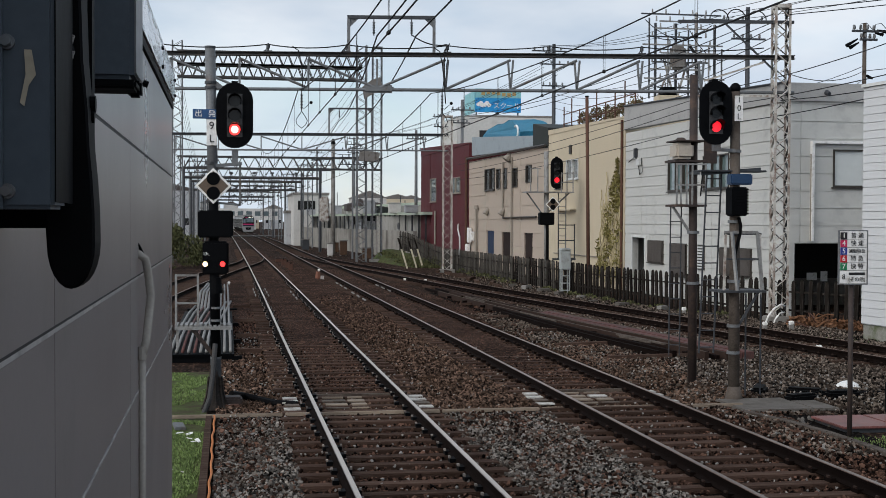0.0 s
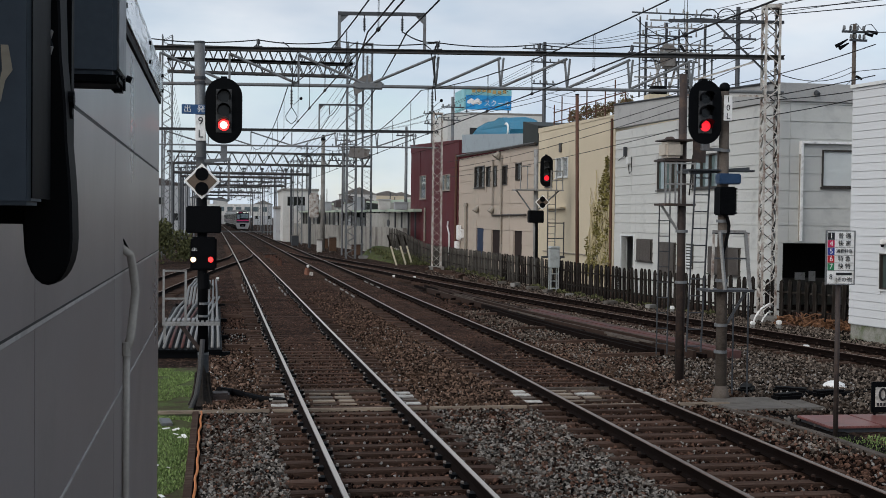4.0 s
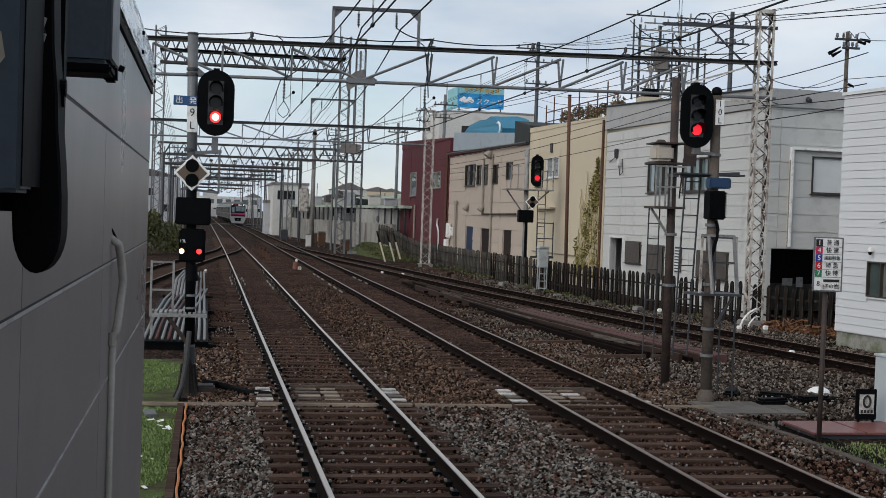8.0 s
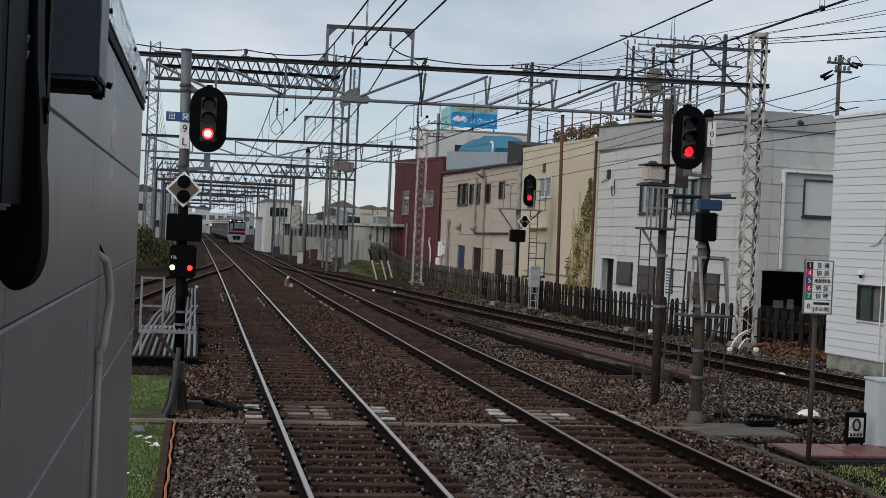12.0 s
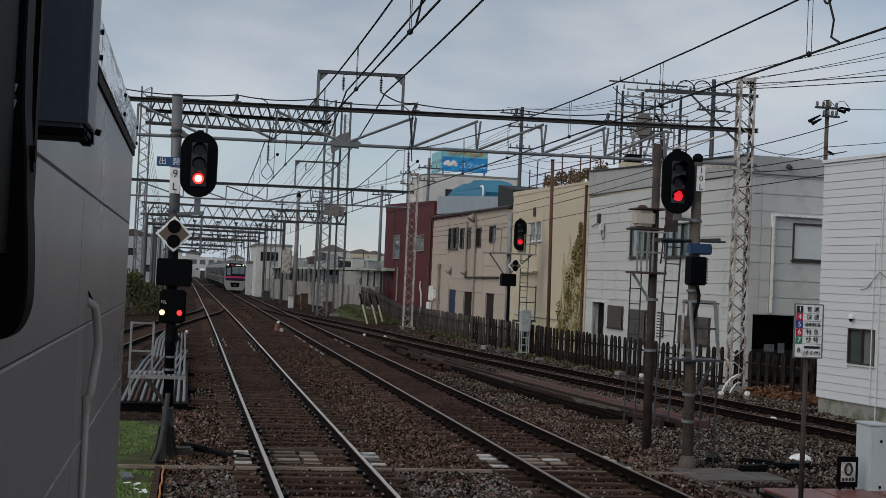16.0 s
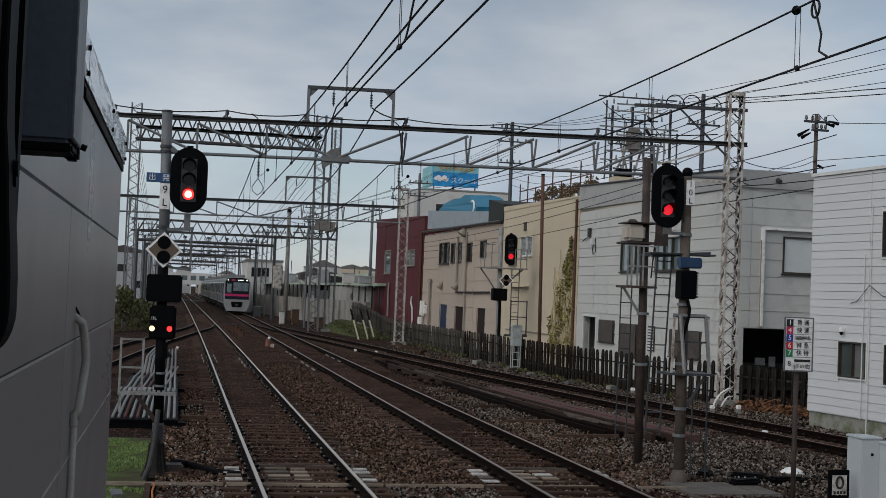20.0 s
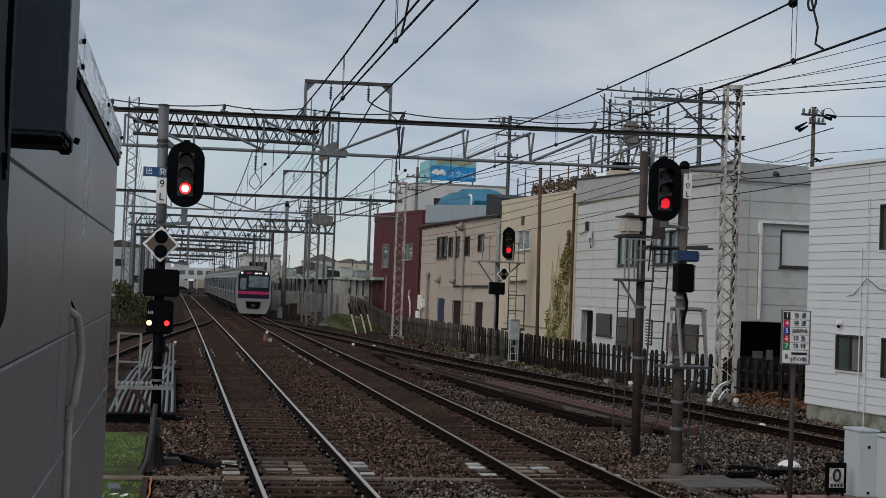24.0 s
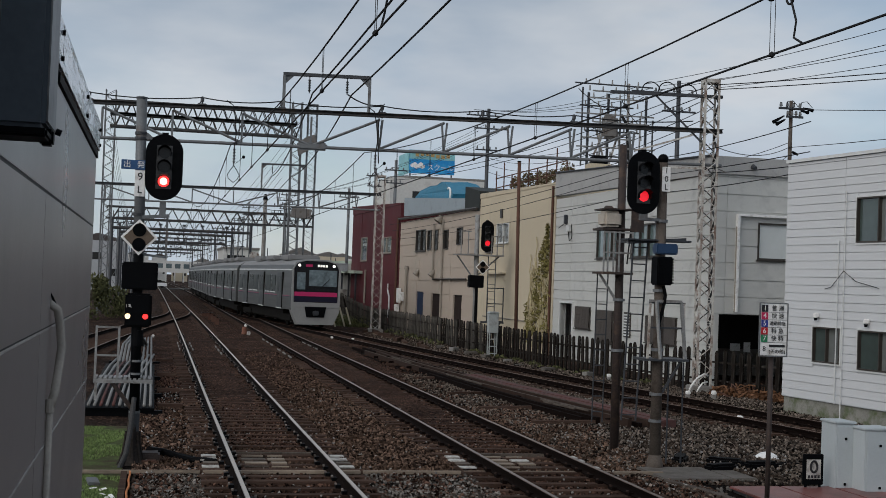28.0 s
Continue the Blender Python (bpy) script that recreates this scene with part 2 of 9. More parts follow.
M_GRASS = mat("grass_blades", (0.16, 0.225, 0.075), 0.8, 0, 0.7, 1.5, 12, 0.0, islands=2.0)
M_WIRE = mat("overhead_wire", (0.014, 0.014, 0.015), 0.7, 0.0, 0.2, 2, 20, 0.0)


# ---- mesh helpers ----
def frame_slab(x0, x1, z0, z1, holes, y0, y1):
    """One welded frame with its openings, in the local x-z plane."""
    bm = bmesh.new()
    xs = sorted({x0, x1, *(v for h in holes for v in h[:2])})
    zs = sorted({z0, z1, *(v for h in holes for v in h[2:4])})
    for xa, xb in zip(xs, xs[1:]):
        for za, zb in zip(zs, zs[1:]):
            mx, mz = (xa + xb) / 2, (za + zb) / 2
            if not any(h[0] < mx < h[1] and h[2] < mz < h[3] for h in holes):
                box(bm, xa, xb, y0, y1, za, zb)
    bmesh.ops.remove_doubles(bm, verts=bm.verts, dist=0.0005)
    return bm


def part(name, bm, material, parent=None, label="", smooth=False):
    """Links a bmesh as one mesh object under a thing or a part."""
    me = bpy.data.meshes.new(name)
    bm.to_mesh(me)
    bm.free()
    for m in (material if isinstance(material, (list, tuple)) else [material]):
        me.materials.append(m)
    if smooth:
        me.polygons.foreach_set("use_smooth", [True] * len(me.polygons))
    ob = new(name, me)
    if parent is not None:
        ob.parent = parent
    if label:
        ob["label"] = label
    return ob


def thing(name, m=None, label="", category="", group="", kind=""):
    """An empty at a thing's base that carries its parts."""
    ob = new(name)
    ob.empty_display_size = 0.2
    ob.matrix_basis = m if m is not None else Matrix()
    return tagged(ob, label, category, group, kind)


def B():
    return bmesh.new()


def box(bm, x0, x1, y0, y1, z0, z1, m=None, bevel=0.0, idx=0):
    t = Matrix.LocRotScale(((x0 + x1) / 2, (y0 + y1) / 2, (z0 + z1) / 2), None, (abs(x1 - x0), abs(y1 - y0), abs(z1 - z0)))
    r = bmesh.ops.create_cube(bm, size=1, matrix=(m @ t) if m is not None else t)
    fs = {f for v in r["verts"] for f in v.link_faces}
    for f in fs:
        f.material_index = idx
    if bevel:
        es = list({e for v in r["verts"] for e in v.link_edges})
        bmesh.ops.bevel(bm, geom=es, offset=bevel, segments=2, affect="EDGES", clamp_overlap=True, material=-1)
    return bm


def rod(bm, a, b, r, seg=8, r2=None, idx=0):
    a, b = Vector(a), Vector(b)
    d = b - a
    if d.length < 1e-6:
        return bm
    m = Matrix.Translation((a + b) / 2) @ d.to_track_quat("Z", "Y").to_matrix().to_4x4()
    r0 = bmesh.ops.create_cone(bm, cap_ends=True, segments=seg, radius1=r, radius2=r if r2 is None else r2, depth=d.length, matrix=m)
    if idx:
        for f in {f for v in r0["verts"] for f in v.link_faces}:
            f.material_index = idx
    return bm


def bar(bm, a, b, w, h=None, idx=0):
    """A straight bar of rectangular section from a to b."""
    a, b = Vector(a), Vector(b)
    d = b - a
    m = Matrix.Translation((a + b) / 2) @ d.to_track_quat("Z", "Y").to_matrix().to_4x4()
    h = w if h is None else h
    return box(bm, -w / 2, w / 2, -h / 2, h / 2, -d.length / 2, d.length / 2, m, idx=idx)


def pipe(bm, pts, r, seg=6):
    """A round tube along a line of points, one skin without inner ends."""
    pts = [Vector(p) for p in pts]
    rings, side = [], None
    for k, p in enumerate(pts):
        d = (pts[min(k + 1, len(pts) - 1)] - pts[max(k - 1, 0)]).normalized()
        if side is None:
            side = d.orthogonal().normalized()
        side = (side - d * side.dot(d)).normalized()
        up = d.cross(side)
        rings.append([bm.verts.new(p + r * (math.cos(2 * math.pi * s / seg) * side + math.sin(2 * math.pi * s / seg) * up)) for s in range(seg)])
    for ra, rb in zip(rings, rings[1:]):
        for s in range(seg):
            bm.faces.new((ra[s], ra[(s + 1) % seg], rb[(s + 1) % seg], rb[s]))
    bm.faces.new(rings[0][::-1])
    bm.faces.new(rings[-1])
    return bm


def prism(bm, outline, depth, m=None, idx=0):
    """A closed outline in the local x-z plane, given depth along y (from 0 to depth)."""
    m = m if m is not None else Matrix()
    front = [bm.verts.new(m @ Vector((x, 0, z))) for x, z in outline]
    back = [bm.verts.new(m @ Vector((x, depth, z))) for x, z in outline]
    fs = [bm.faces.new(front), bm.faces.new(back[::-1])]
    for k in range(len(front)):
        j = (k + 1) % len(front)
        fs.append(bm.faces.new((front[j], front[k], back[k], back[j])))
    for f in fs:
        f.material_index = idx
    bmesh.ops.recalc_face_normals(bm, faces=fs)
    return bm


def sag(a, b, drop, n=14):
    a, b = Vector(a), Vector(b)
    return [a.lerp(b, k / n) - Vector((0, 0, drop * 4 * (k / n) * (1 - k / n))) for k in range(n + 1)]


def lettering(name, body, size, m, material, parent, label=""):
    cu = bpy.data.curves.new(name, "FONT")
    cu.body, cu.size, cu.extrude, cu.align_x, cu.align_y = body, size, 0.002, "CENTER", "CENTER"
    tmp = bpy.data.objects.new(name, cu)
    me = bpy.data.meshes.new_from_object(tmp)
    bpy.data.objects.remove(tmp)
    me.materials.clear()
    me.materials.append(material)
    ob = new(name, me)
    ob.parent = parent
    ob.matrix_basis = m
    if label:
        ob["label"] = label
    return ob


def curve_x(points):
    """Smooth sideways place as a function of the way along the line."""
    ys, xs = np.array([p[1] for p in points], float), np.array([p[0] for p in points], float)
    order = np.argsort(ys)
    ys, xs = ys[order], xs[order]
    d = np.gradient(xs, ys)

    def at(y):
        k = int(np.clip(np.searchsorted(ys, y) - 1, 0, len(ys) - 2))
        h = ys[k + 1] - ys[k]
        u = (y - ys[k]) / h
        if u < 0:
            return xs[0] + d[0] * (y - ys[0])
        if u > 1:
            return xs[-1] + d[-1] * (y - ys[-1])
        return float((2 * u**3 - 3 * u**2 + 1) * xs[k] + (u**3 - 2 * u**2 + u) * h * d[k] + (3 * u**2 - 2 * u**3) * xs[k + 1] + (u**3 - u**2) * h * d[k + 1])

    return at


# ---- ground and tracks ----
T1 = curve_x([(2.09, -10), (2.09, 15), (2.09, 30), (2.12, 50), (2.12, 75), (2.05, 110), (1.8, 190), (1.5, 260), (0.6, 420)])
T2 = curve_x([(6.16, -10), (6.16, 20), (6.15, 45), (6.15, 80), (6.15, 130), (6.08, 180), (5.75, 230), (4.9, 290), (3.0, 420)])
T3 = curve_x([(17.2, 6), (15.7, 15), (14.3, 24), (13.05, 32), (12.1, 39), (11.1, 47), (10.1, 57), (9.12, 68), (7.85, 80), (6.8, 92), (6.25, 104), (6.15, 116)])


def hx(x, y):
    return T3(y) if y < 110 else T2(y)


bm = B()
box(bm, -900, 900, -120, 2600, -1.2, -0.235)
ground = tagged(part("ground", bm, M_BALLAST), "dark brown ballast and cinder ground of a railway yard", "ground", kind="structure")

bed_ = thing("ballast_bed", None, "near-black sheet under the near ballast, gap shade in its colour", "ballast bed", kind="structure")
# Near-black sheet: shade between the stones is put into its colour.
bm = B()
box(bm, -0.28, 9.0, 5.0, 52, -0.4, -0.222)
part("gap_shade", bm, M_DARKBED, bed_)

def dirt(x0, x1, y0, y1, z, label):
    """Trodden dirt that covers the sleepers, uneven and running out at its near end."""
    bm = B()
    nx, ny = 9, round((y1 - y0) / 0.3)
    grid = {}
    for a in range(nx + 1):
        for b in range(ny + 1):
            x, y = x0 + (x1 - x0) * a / nx, y0 + (y1 - y0) * b / ny
            edge = abs(2 * a / nx - 1)
            h = z - 0.035 * edge ** 3 + 0.022 * noise.noise((x * 1.7, y * 0.9, 3)) + 0.01 * noise.noise((x * 6, y * 5, 8))
            h -= 0.05 * max(0, 1 - (y - y0) / 7)
            grid[a, b] = bm.verts.new((x, y, h))
    for a in range(nx):
        for b in range(ny):
            bm.faces.new((grid[a, b], grid[a + 1, b], grid[a + 1, b + 1], grid[a, b + 1]))
    part("dirt", bm, M_DIRT, bed_, label, smooth=True)


for c, y0 in ((2.1, 24.5), (6.16, 22.0)):
    dirt(c - 0.6, c + 0.6, y0, 105, -0.146, "brown dirt heaped over the sleepers between the rails")
dirt(3.3, 4.95, 30, 105, -0.172, "brown dirt between two lines")
dirt(-0.25, 0.9, 34, 72, -0.172, "brown dirt beside the line")
dirt(7.35, 8.3, 34, 60, -0.178, "brown dirt beside the line")

RAIL_PROFILE = [(-0.065, -0.15), (0.065, -0.15), (0.065, -0.135), (0.012, -0.11), (0.012, -0.045), (0.0325, -0.035), (0.0325, -0.008), (0.025, 0.0),
                (-0.025, 0.0), (-0.0325, -0.008), (-0.0325, -0.035), (-0.012, -0.045), (-0.012, -0.11), (-0.065, -0.135)]


def rail(name, f, off, y0, y1, step, parent, label, mats=None):
    bm = B()
    rings = []
    n = max(2, int(abs(y1 - y0) / step))
    for k in range(n + 1):
        y = y0 + (y1 - y0) * k / n
        s = (f(y + 0.5) - f(y - 0.5))
        c = 1 / math.hypot(1, s)
        rings.append([bm.verts.new((f(y) + (off + a) * c, y - (off + a) * s * c, b)) for a, b in RAIL_PROFILE])
    q = len(RAIL_PROFILE)
    for ra, rb in zip(rings, rings[1:]):
        for k in range(q):
            j = (k + 1) % q
            fc = bm.faces.new((ra[k], ra[j], rb[j], rb[k]))
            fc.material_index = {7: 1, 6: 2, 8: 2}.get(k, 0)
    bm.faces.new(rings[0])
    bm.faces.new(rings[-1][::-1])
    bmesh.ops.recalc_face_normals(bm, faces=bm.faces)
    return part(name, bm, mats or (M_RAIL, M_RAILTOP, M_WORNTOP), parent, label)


def sleeper_mesh(length):
    bm = B()
    box(bm, -length / 2, length / 2, -0.105, 0.105, -0.14, 0.0, bevel=0.012)
    me = bpy.data.meshes.new("sleeper")
    bm.to_mesh(me)
    bm.free()
    me.materials.append(M_SLEEPER)
    return me


def track(name, f, y0, y1, near_end, label):
    tr = thing(name, None, label, "railway track", kind="structure")
    for s in (-0.75, 0.75):
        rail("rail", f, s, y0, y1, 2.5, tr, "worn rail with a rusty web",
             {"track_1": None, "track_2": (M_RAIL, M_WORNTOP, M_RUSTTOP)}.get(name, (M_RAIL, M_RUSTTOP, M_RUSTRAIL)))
    me = sleeper_mesh(2.5)
    rng = random.Random(len(name) * 7 + int(y0 * 10))
    far = B()
    bits, chairs = B(), B()
    y = y0
    while y < y1:
        s = math.degrees(math.atan(f(y + 0.5) - f(y - 0.5)))
        m = pose(f(y) + rng.uniform(-0.05, 0.05), y + rng.uniform(-0.02, 0.02), -0.155 + rng.uniform(-0.012, 0.006), 0, 0, -s + rng.uniform(-0.7, 0.7))
        if y < near_end:
            ob = new("sleeper", me)
            ob.parent, ob.matrix_basis = tr, m
            for side in (-0.75, 0.75):
                for q in (-0.085, 0.085):
                    box(chairs, side + q - 0.036, side + q + 0.036, -0.075, 0.075, -0.002, 0.05, m)
                    e = 0.03 if q > 0 else -0.03
                    box(bits, side + q + e - 0.013, side + q + e + 0.013, -0.035, 0.02, 0.05, 0.068 + 0.01 * rng.random(), m)
        elif y < 130:
            box(far, -1.25, 1.25, -0.105, 0.105, -0.14, 0.0, m)
        y += 0.54
    if len(far.verts):
        tagged(part("far_sleepers", far, M_SLEEPER, tr), kind="stuff")
    tagged(part("rail_clips", bits, M_CLIP if name == "track_1" else M_RUSTRAIL, tr), kind="stuff")
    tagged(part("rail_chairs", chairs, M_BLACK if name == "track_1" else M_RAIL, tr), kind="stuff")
    return tr


track("track_1", T1, 6.5, 400, 62, "running line of worn rails on dark timber sleepers")
track("track_2", T2, 9.0, 400, 62, "running line of worn rails on dark timber sleepers")
T0 = curve_x([(-3.9, 32), (-3.3, 40), (-2.65, 48), (-1.85, 56.5), (-1.05, 64), (0.3, 76), (1.6, 87), (2.08, 97)])
track("track_0", T0, 30, 96, 40, "rusty siding line curving in from beside the platform")
track("track_3", T3, 14.0, 112, 62, "siding line with rusty rails curving along the fence")


M_PIPEGREY = mat("grey_brown_case", (0.17, 0.16, 0.15), 0.7, 0, 0.25, 2, 30, 0.1, 0.003, (0.10, 0.07, 0.055), 0.35)


# ---- gantries, masts and overhead line ----
def lattice_mast(name, x, y, w, z1, material, label, step=0.5, turn=0.0, group="lattice masts", z0=-0.32, single=False, inner=None):
    th = thing(name, pose(x, y, z0, 0, 0, turn), label, "lattice mast", group)
    h = z1 - z0
    a = w / 2
    for sx, sy in ((-a, -a), (a, -a), (a, a), (-a, a)):
        bm = B()
        bar(bm, (sx, sy, 0), (sx, sy, h), (0.06 if inner else 0.065) if w > 0.4 else 0.05)
        part("leg", bm, material, th)
    n = max(3, round(h / step))
    for k in range(4):
        c, s = math.cos(k * math.pi / 2), math.sin(k * math.pi / 2)
        bm = B()
        r = Matrix.Rotation(k * math.pi / 2, 4, "Z")
        for j in range(n):
            p, q = (-a, a) if j % 2 else (a, -a)
            za, zb = 0.05 + (h - 0.1) * j / n, 0.05 + (h - 0.1) * (j + 1) / n
            b0, b1 = r @ Vector((p, -a, za)), r @ Vector((q, -a, zb))
            if single:
                bb = B()
                bar(bb, b0, b1, 0.064, 0.02)
                part("lattice_bar", bb, inner if inner and k in (1, 2) else material, th)
            else:
                bar(bm, b0, b1, 0.06, 0.014)
        if single:
            bm.free()
        else:
            tagged(part("lattice_bracing", bm, material, th), kind="stuff")
    bm = B()
    box(bm, -a - 0.18, a + 0.18, -a - 0.18, a + 0.18, -0.1, 0.28, bevel=0.03)
    part("footing", bm, M_CONCRETE, th, "weathered concrete footing")
    bm = B()
    box(bm, -a - 0.03, a + 0.03, -a - 0.03, a + 0.03, h - 0.12, h, bevel=0.01)
    part("cap", bm, material, th)
    return th


def insulator(bm, top, length, r=0.06, n=4):
    p = Vector(top)
    rod(bm, p, p - Vector((0, 0, length)), 0.018, 6)
    for k in range(n):
        z = length * (0.2 + 0.6 * k / max(1, n - 1))
        rod(bm, p - Vector((0, 0, z)), p - Vector((0, 0, z + 0.05)), r, 8, r * 0.45)


def truss_gantry(a, b, z_top, z_low, posts, middle, label, chord=0.1, material=None):
    """A beam of two chords with upright posts, and diagonals that fall towards the middle."""
    a, b = Vector((*a, 0)), Vector((*b, 0))
    d = (b - a).normalized()
    ang = math.degrees(math.atan2(d.y, d.x))
    th = thing("overhead_line_gantry", pose(a.x, a.y, 0, 0, 0, ang), label, "gantry", "overhead line gantries")
    L = (b - a).length
    c, t = z_top - chord - 0.02, 0.012
    bm = B()
    sect = [(-0.11, c), (0.11, c), (0.11, c + 0.02), (t, c + 0.02), (t, z_top - 0.02), (0.11, z_top - 0.02), (0.11, z_top), (-0.11, z_top), (-0.11, z_top - 0.02), (-t, z_top - 0.02), (-t, c + 0.02), (-0.11, c + 0.02)]
    prism(bm, sect, L, Matrix.Rotation(math.radians(-90), 4, "Z"))
    part("top_chord", bm, material or M_OLDSTEEL, th, "steel I-beam")
    bm = B()
    rod(bm, (0, 0, z_low), (L, 0, z_low), 0.05, 10)
    part("lower_chord", bm, M_STEEL, th, "pale galvanised tube")
    for s in posts:
        bm = B()
        if s > middle:
            bar(bm, (s - 0.08, 0, z_top - 0.2), (s, 0, z_low), 0.06)
            bar(bm, (s + 0.08, 0, z_top - 0.2), (s, 0, z_low), 0.06)
        else:
            bar(bm, (s, 0, z_top - 0.2), (s, 0, z_low), 0.06)
        part("post", bm, M_STEEL, th)
    for p, q in zip(posts, posts[1:]):
        top, low = (p, q) if q <= middle + 0.3 else (q, p)
        bm = B()
        rod(bm, (top, 0, z_top - 0.2), (low, 0, z_low + 0.03), 0.04, 8)
        part("diagonal", bm, M_STEEL, th)
    return th


def line_frame(gantry, s0, s1, z0, z1, hangs):
    """A portal frame on a gantry with insulator strings for the line wires."""
    bm = B()
    box(bm, s0 - 0.04, s1 + 0.04, -0.05, 0.05, z1 - 0.1, z1)
    part("frame_beam", bm, M_DARKSTEEL, gantry)
    for s, e in ((s0, 1), (s1, -1)):
        bm = B()
        bar(bm, (s, 0, z0), (s, 0, z1 - 0.1), 0.09)
        prism(bm, [(s, z1 - 0.1), (s + e * 0.28, z1 - 0.1), (s, z1 - 0.38)], 0.02)
        part("frame_post", bm, M_STEEL, gantry)
    for s in hangs:
        bm = B()
        insulator(bm, (s, 0, z1 - 0.1), 0.5, 0.05, 5)
        part("insulator_string", bm, M_DARKSTEEL, gantry)


G1A, G1B = (-4.6, 38.86), (16.9, 35.74)


def g1(s):
    d = (Vector(G1B) - Vector(G1A)).normalized()
    return (Vector(G1A) + d * s)


# distances along the gantry of the upright posts
posts = [3.0, 5.05, 7.1, 9.15, 11.2, 13.15, 15.15, 17.05, 18.9]
gan1 = truss_gantry(G1A, G1B, 7.83, 6.72, posts, 9.3, "wide overhead line gantry of dark beam and pale steel tubes")
line_frame(gan1, 8.3, 10.85, 7.83, 8.93, (9.05, 10.18))
for s in (2.6, 5.9, 8.25, 11.25, 14.3, 17.1):
    bm = B()
    rod(bm, (s, 0.0, 7.83), (s, 0, 8.08), 0.03, 6)
    rod(bm, (s, 0.0, 7.93), (s, 0, 8.03), 0.055, 8)
    box(bm, s - 0.12, s + 0.12, -0.09, 0.09, 7.832, 7.862)
    rod(bm, (s - 0.1, 0, 7.84), (s, 0, 7.98), 0.018, 6)
    part("pin_insulator", bm, M_DARKSTEEL, gan1)
bm = B()
box(bm, 8.75, 9.65, -0.06, 0.06, 6.62, 6.86, bevel=0.05)
part("gusset", bm, M_STEEL, gan1)
bm = B()
bar(bm, (18.2, 0, 8.83), (21.7, 0, 8.83), 0.11, 0.09)
bar(bm, (19.6, 0, 8.8), (21.2, 0, 7.3), 0.05)
part("high_arm", bm, M_DARKSTEEL, gan1)
bm = B()
bar(bm, (19.0, 0, 7.05), (20.8, 0, 7.62), 0.09, 0.05)
bar(bm, (18.6, 0, 6.6), (21.2, 0, 6.6), 0.06, 0.06)
part("strut", bm, M_PAINTSTEEL, gan1)

# Back and right bars in darker steel: their shade is put into the colour.
lattice_mast("lattice_mast", 16.5, 35.8, 0.42, 9.35, M_PAINTSTEEL, "pale painted steel lattice mast beside the picket fence", 0.36, -8, single=True, inner=M_OLDSTEEL)
lattice_mast("lattice_mast", -4.75, 38.9, 0.42, 8.3, M_OLDSTEEL, "grey steel lattice mast by the platform end", 0.3, -8, single=True, inner=M_STEEL)

# second gantry, carried by the slim white mast beside the fence
gan3 = truss_gantry((-4.5, 76.0), (12.9, 73.2), 7.95, 6.95, [1.6, 4.1, 6.6, 9.0, 11.6, 14.0, 16.2], 9.2, "steel overhead line gantry further along the tracks", 0.14, M_DARKSTEEL)
line_frame(gan3, 10.6, 13.1, 7.95, 9.45, (11.2, 12.3))
lattice_mast("lattice_mast", 12.85, 73.15, 0.5, 9.0, M_PAINTSTEEL, "slim white-painted steel lattice mast beside the siding", 0.5, -4, single=True)
lattice_mast("lattice_mast", -4.6, 76.1, 0.45, 8.2, M_STEEL, "grey steel lattice mast beside the tracks", 0.55)


def truss_beam(x0, x1, y, z0, z1, step, th, material, depth=0.8):
    for yy in (y - depth / 2, y + depth / 2):
        for z in (z0, z1):
            bm = B()
            bar(bm, (x0, yy, z), (x1, yy, z), 0.15, 0.15)
            part("chord", bm, material, th)
        bm = B()
        n = max(2, round((x1 - x0) / step))
        for k in range(n):
            xa, xb = x0 + (x1 - x0) * k / n, x0 + (x1 - x0) * (k + 1) / n
            za, zb = (z0, z1) if k % 2 else (z1, z0)
            bar(bm, (xa, yy, za), (xb, yy, zb), 0.085, 0.06)
        tagged(part("web_bracing", bm, material, th), kind="stuff")


def portal(y, x0, x1, z0, z1, w, step, label, mast_top=None, z2=None, pitch=0.62, leg_m=None, legs=None):
    th = thing("overhead_line_portal", pose(0, 0, -0.32), label, "gantry", "overhead line portals")
    truss_beam(x0, x1, y, z0 + 0.32, z1 + 0.32, step, th, M_OLDSTEEL)
    if z2:
        truss_beam(x0, x1, y, z2 + 0.32, z0 + 0.32 - 0.02, step, th, M_OLDSTEEL)
    for x in legs or (x0, x1):
        top = (mast_top or z1 + 0.3) + 0.32
        for dx in (-w / 2, w / 2):
            for dy in (-w / 2, w / 2):
                bm = B()
                bar(bm, (x + dx, y + dy, 0), (x + dx, y + dy, top), 0.09)
                part("leg", bm, leg_m or M_OLDSTEEL, th)
        bm = B()
        n = round(top / (w * pitch))
        for k in range(n):
            za, zb = top * k / n, top * (k + 1) / n
            s = 1 if k % 2 else -1
            for dy in (-w / 2, w / 2):
                bar(bm, (x - s * w / 2, y + dy, za), (x + s * w / 2, y + dy, zb), 0.07, 0.03)
            for dx in (-w / 2, w / 2):
                bar(bm, (x + dx, y - s * w / 2, za), (x + dx, y + s * w / 2, zb), 0.06, 0.03)
        tagged(part("lattice_bracing", bm, leg_m or M_OLDSTEEL, th), kind="stuff")
    return th


portal(92, -3.45, 9.75, 13.95, 14.85, 0.68, 0.36, "tall lattice portal of galvanised steel carrying feeders", 15.6, 13.05, leg_m=M_STEEL)
th = lattice_mast("lattice_mast", 10.95, 92.5, 0.66, 15.6, M_STEEL, "tall galvanised lattice mast beside a twin", 0.42)
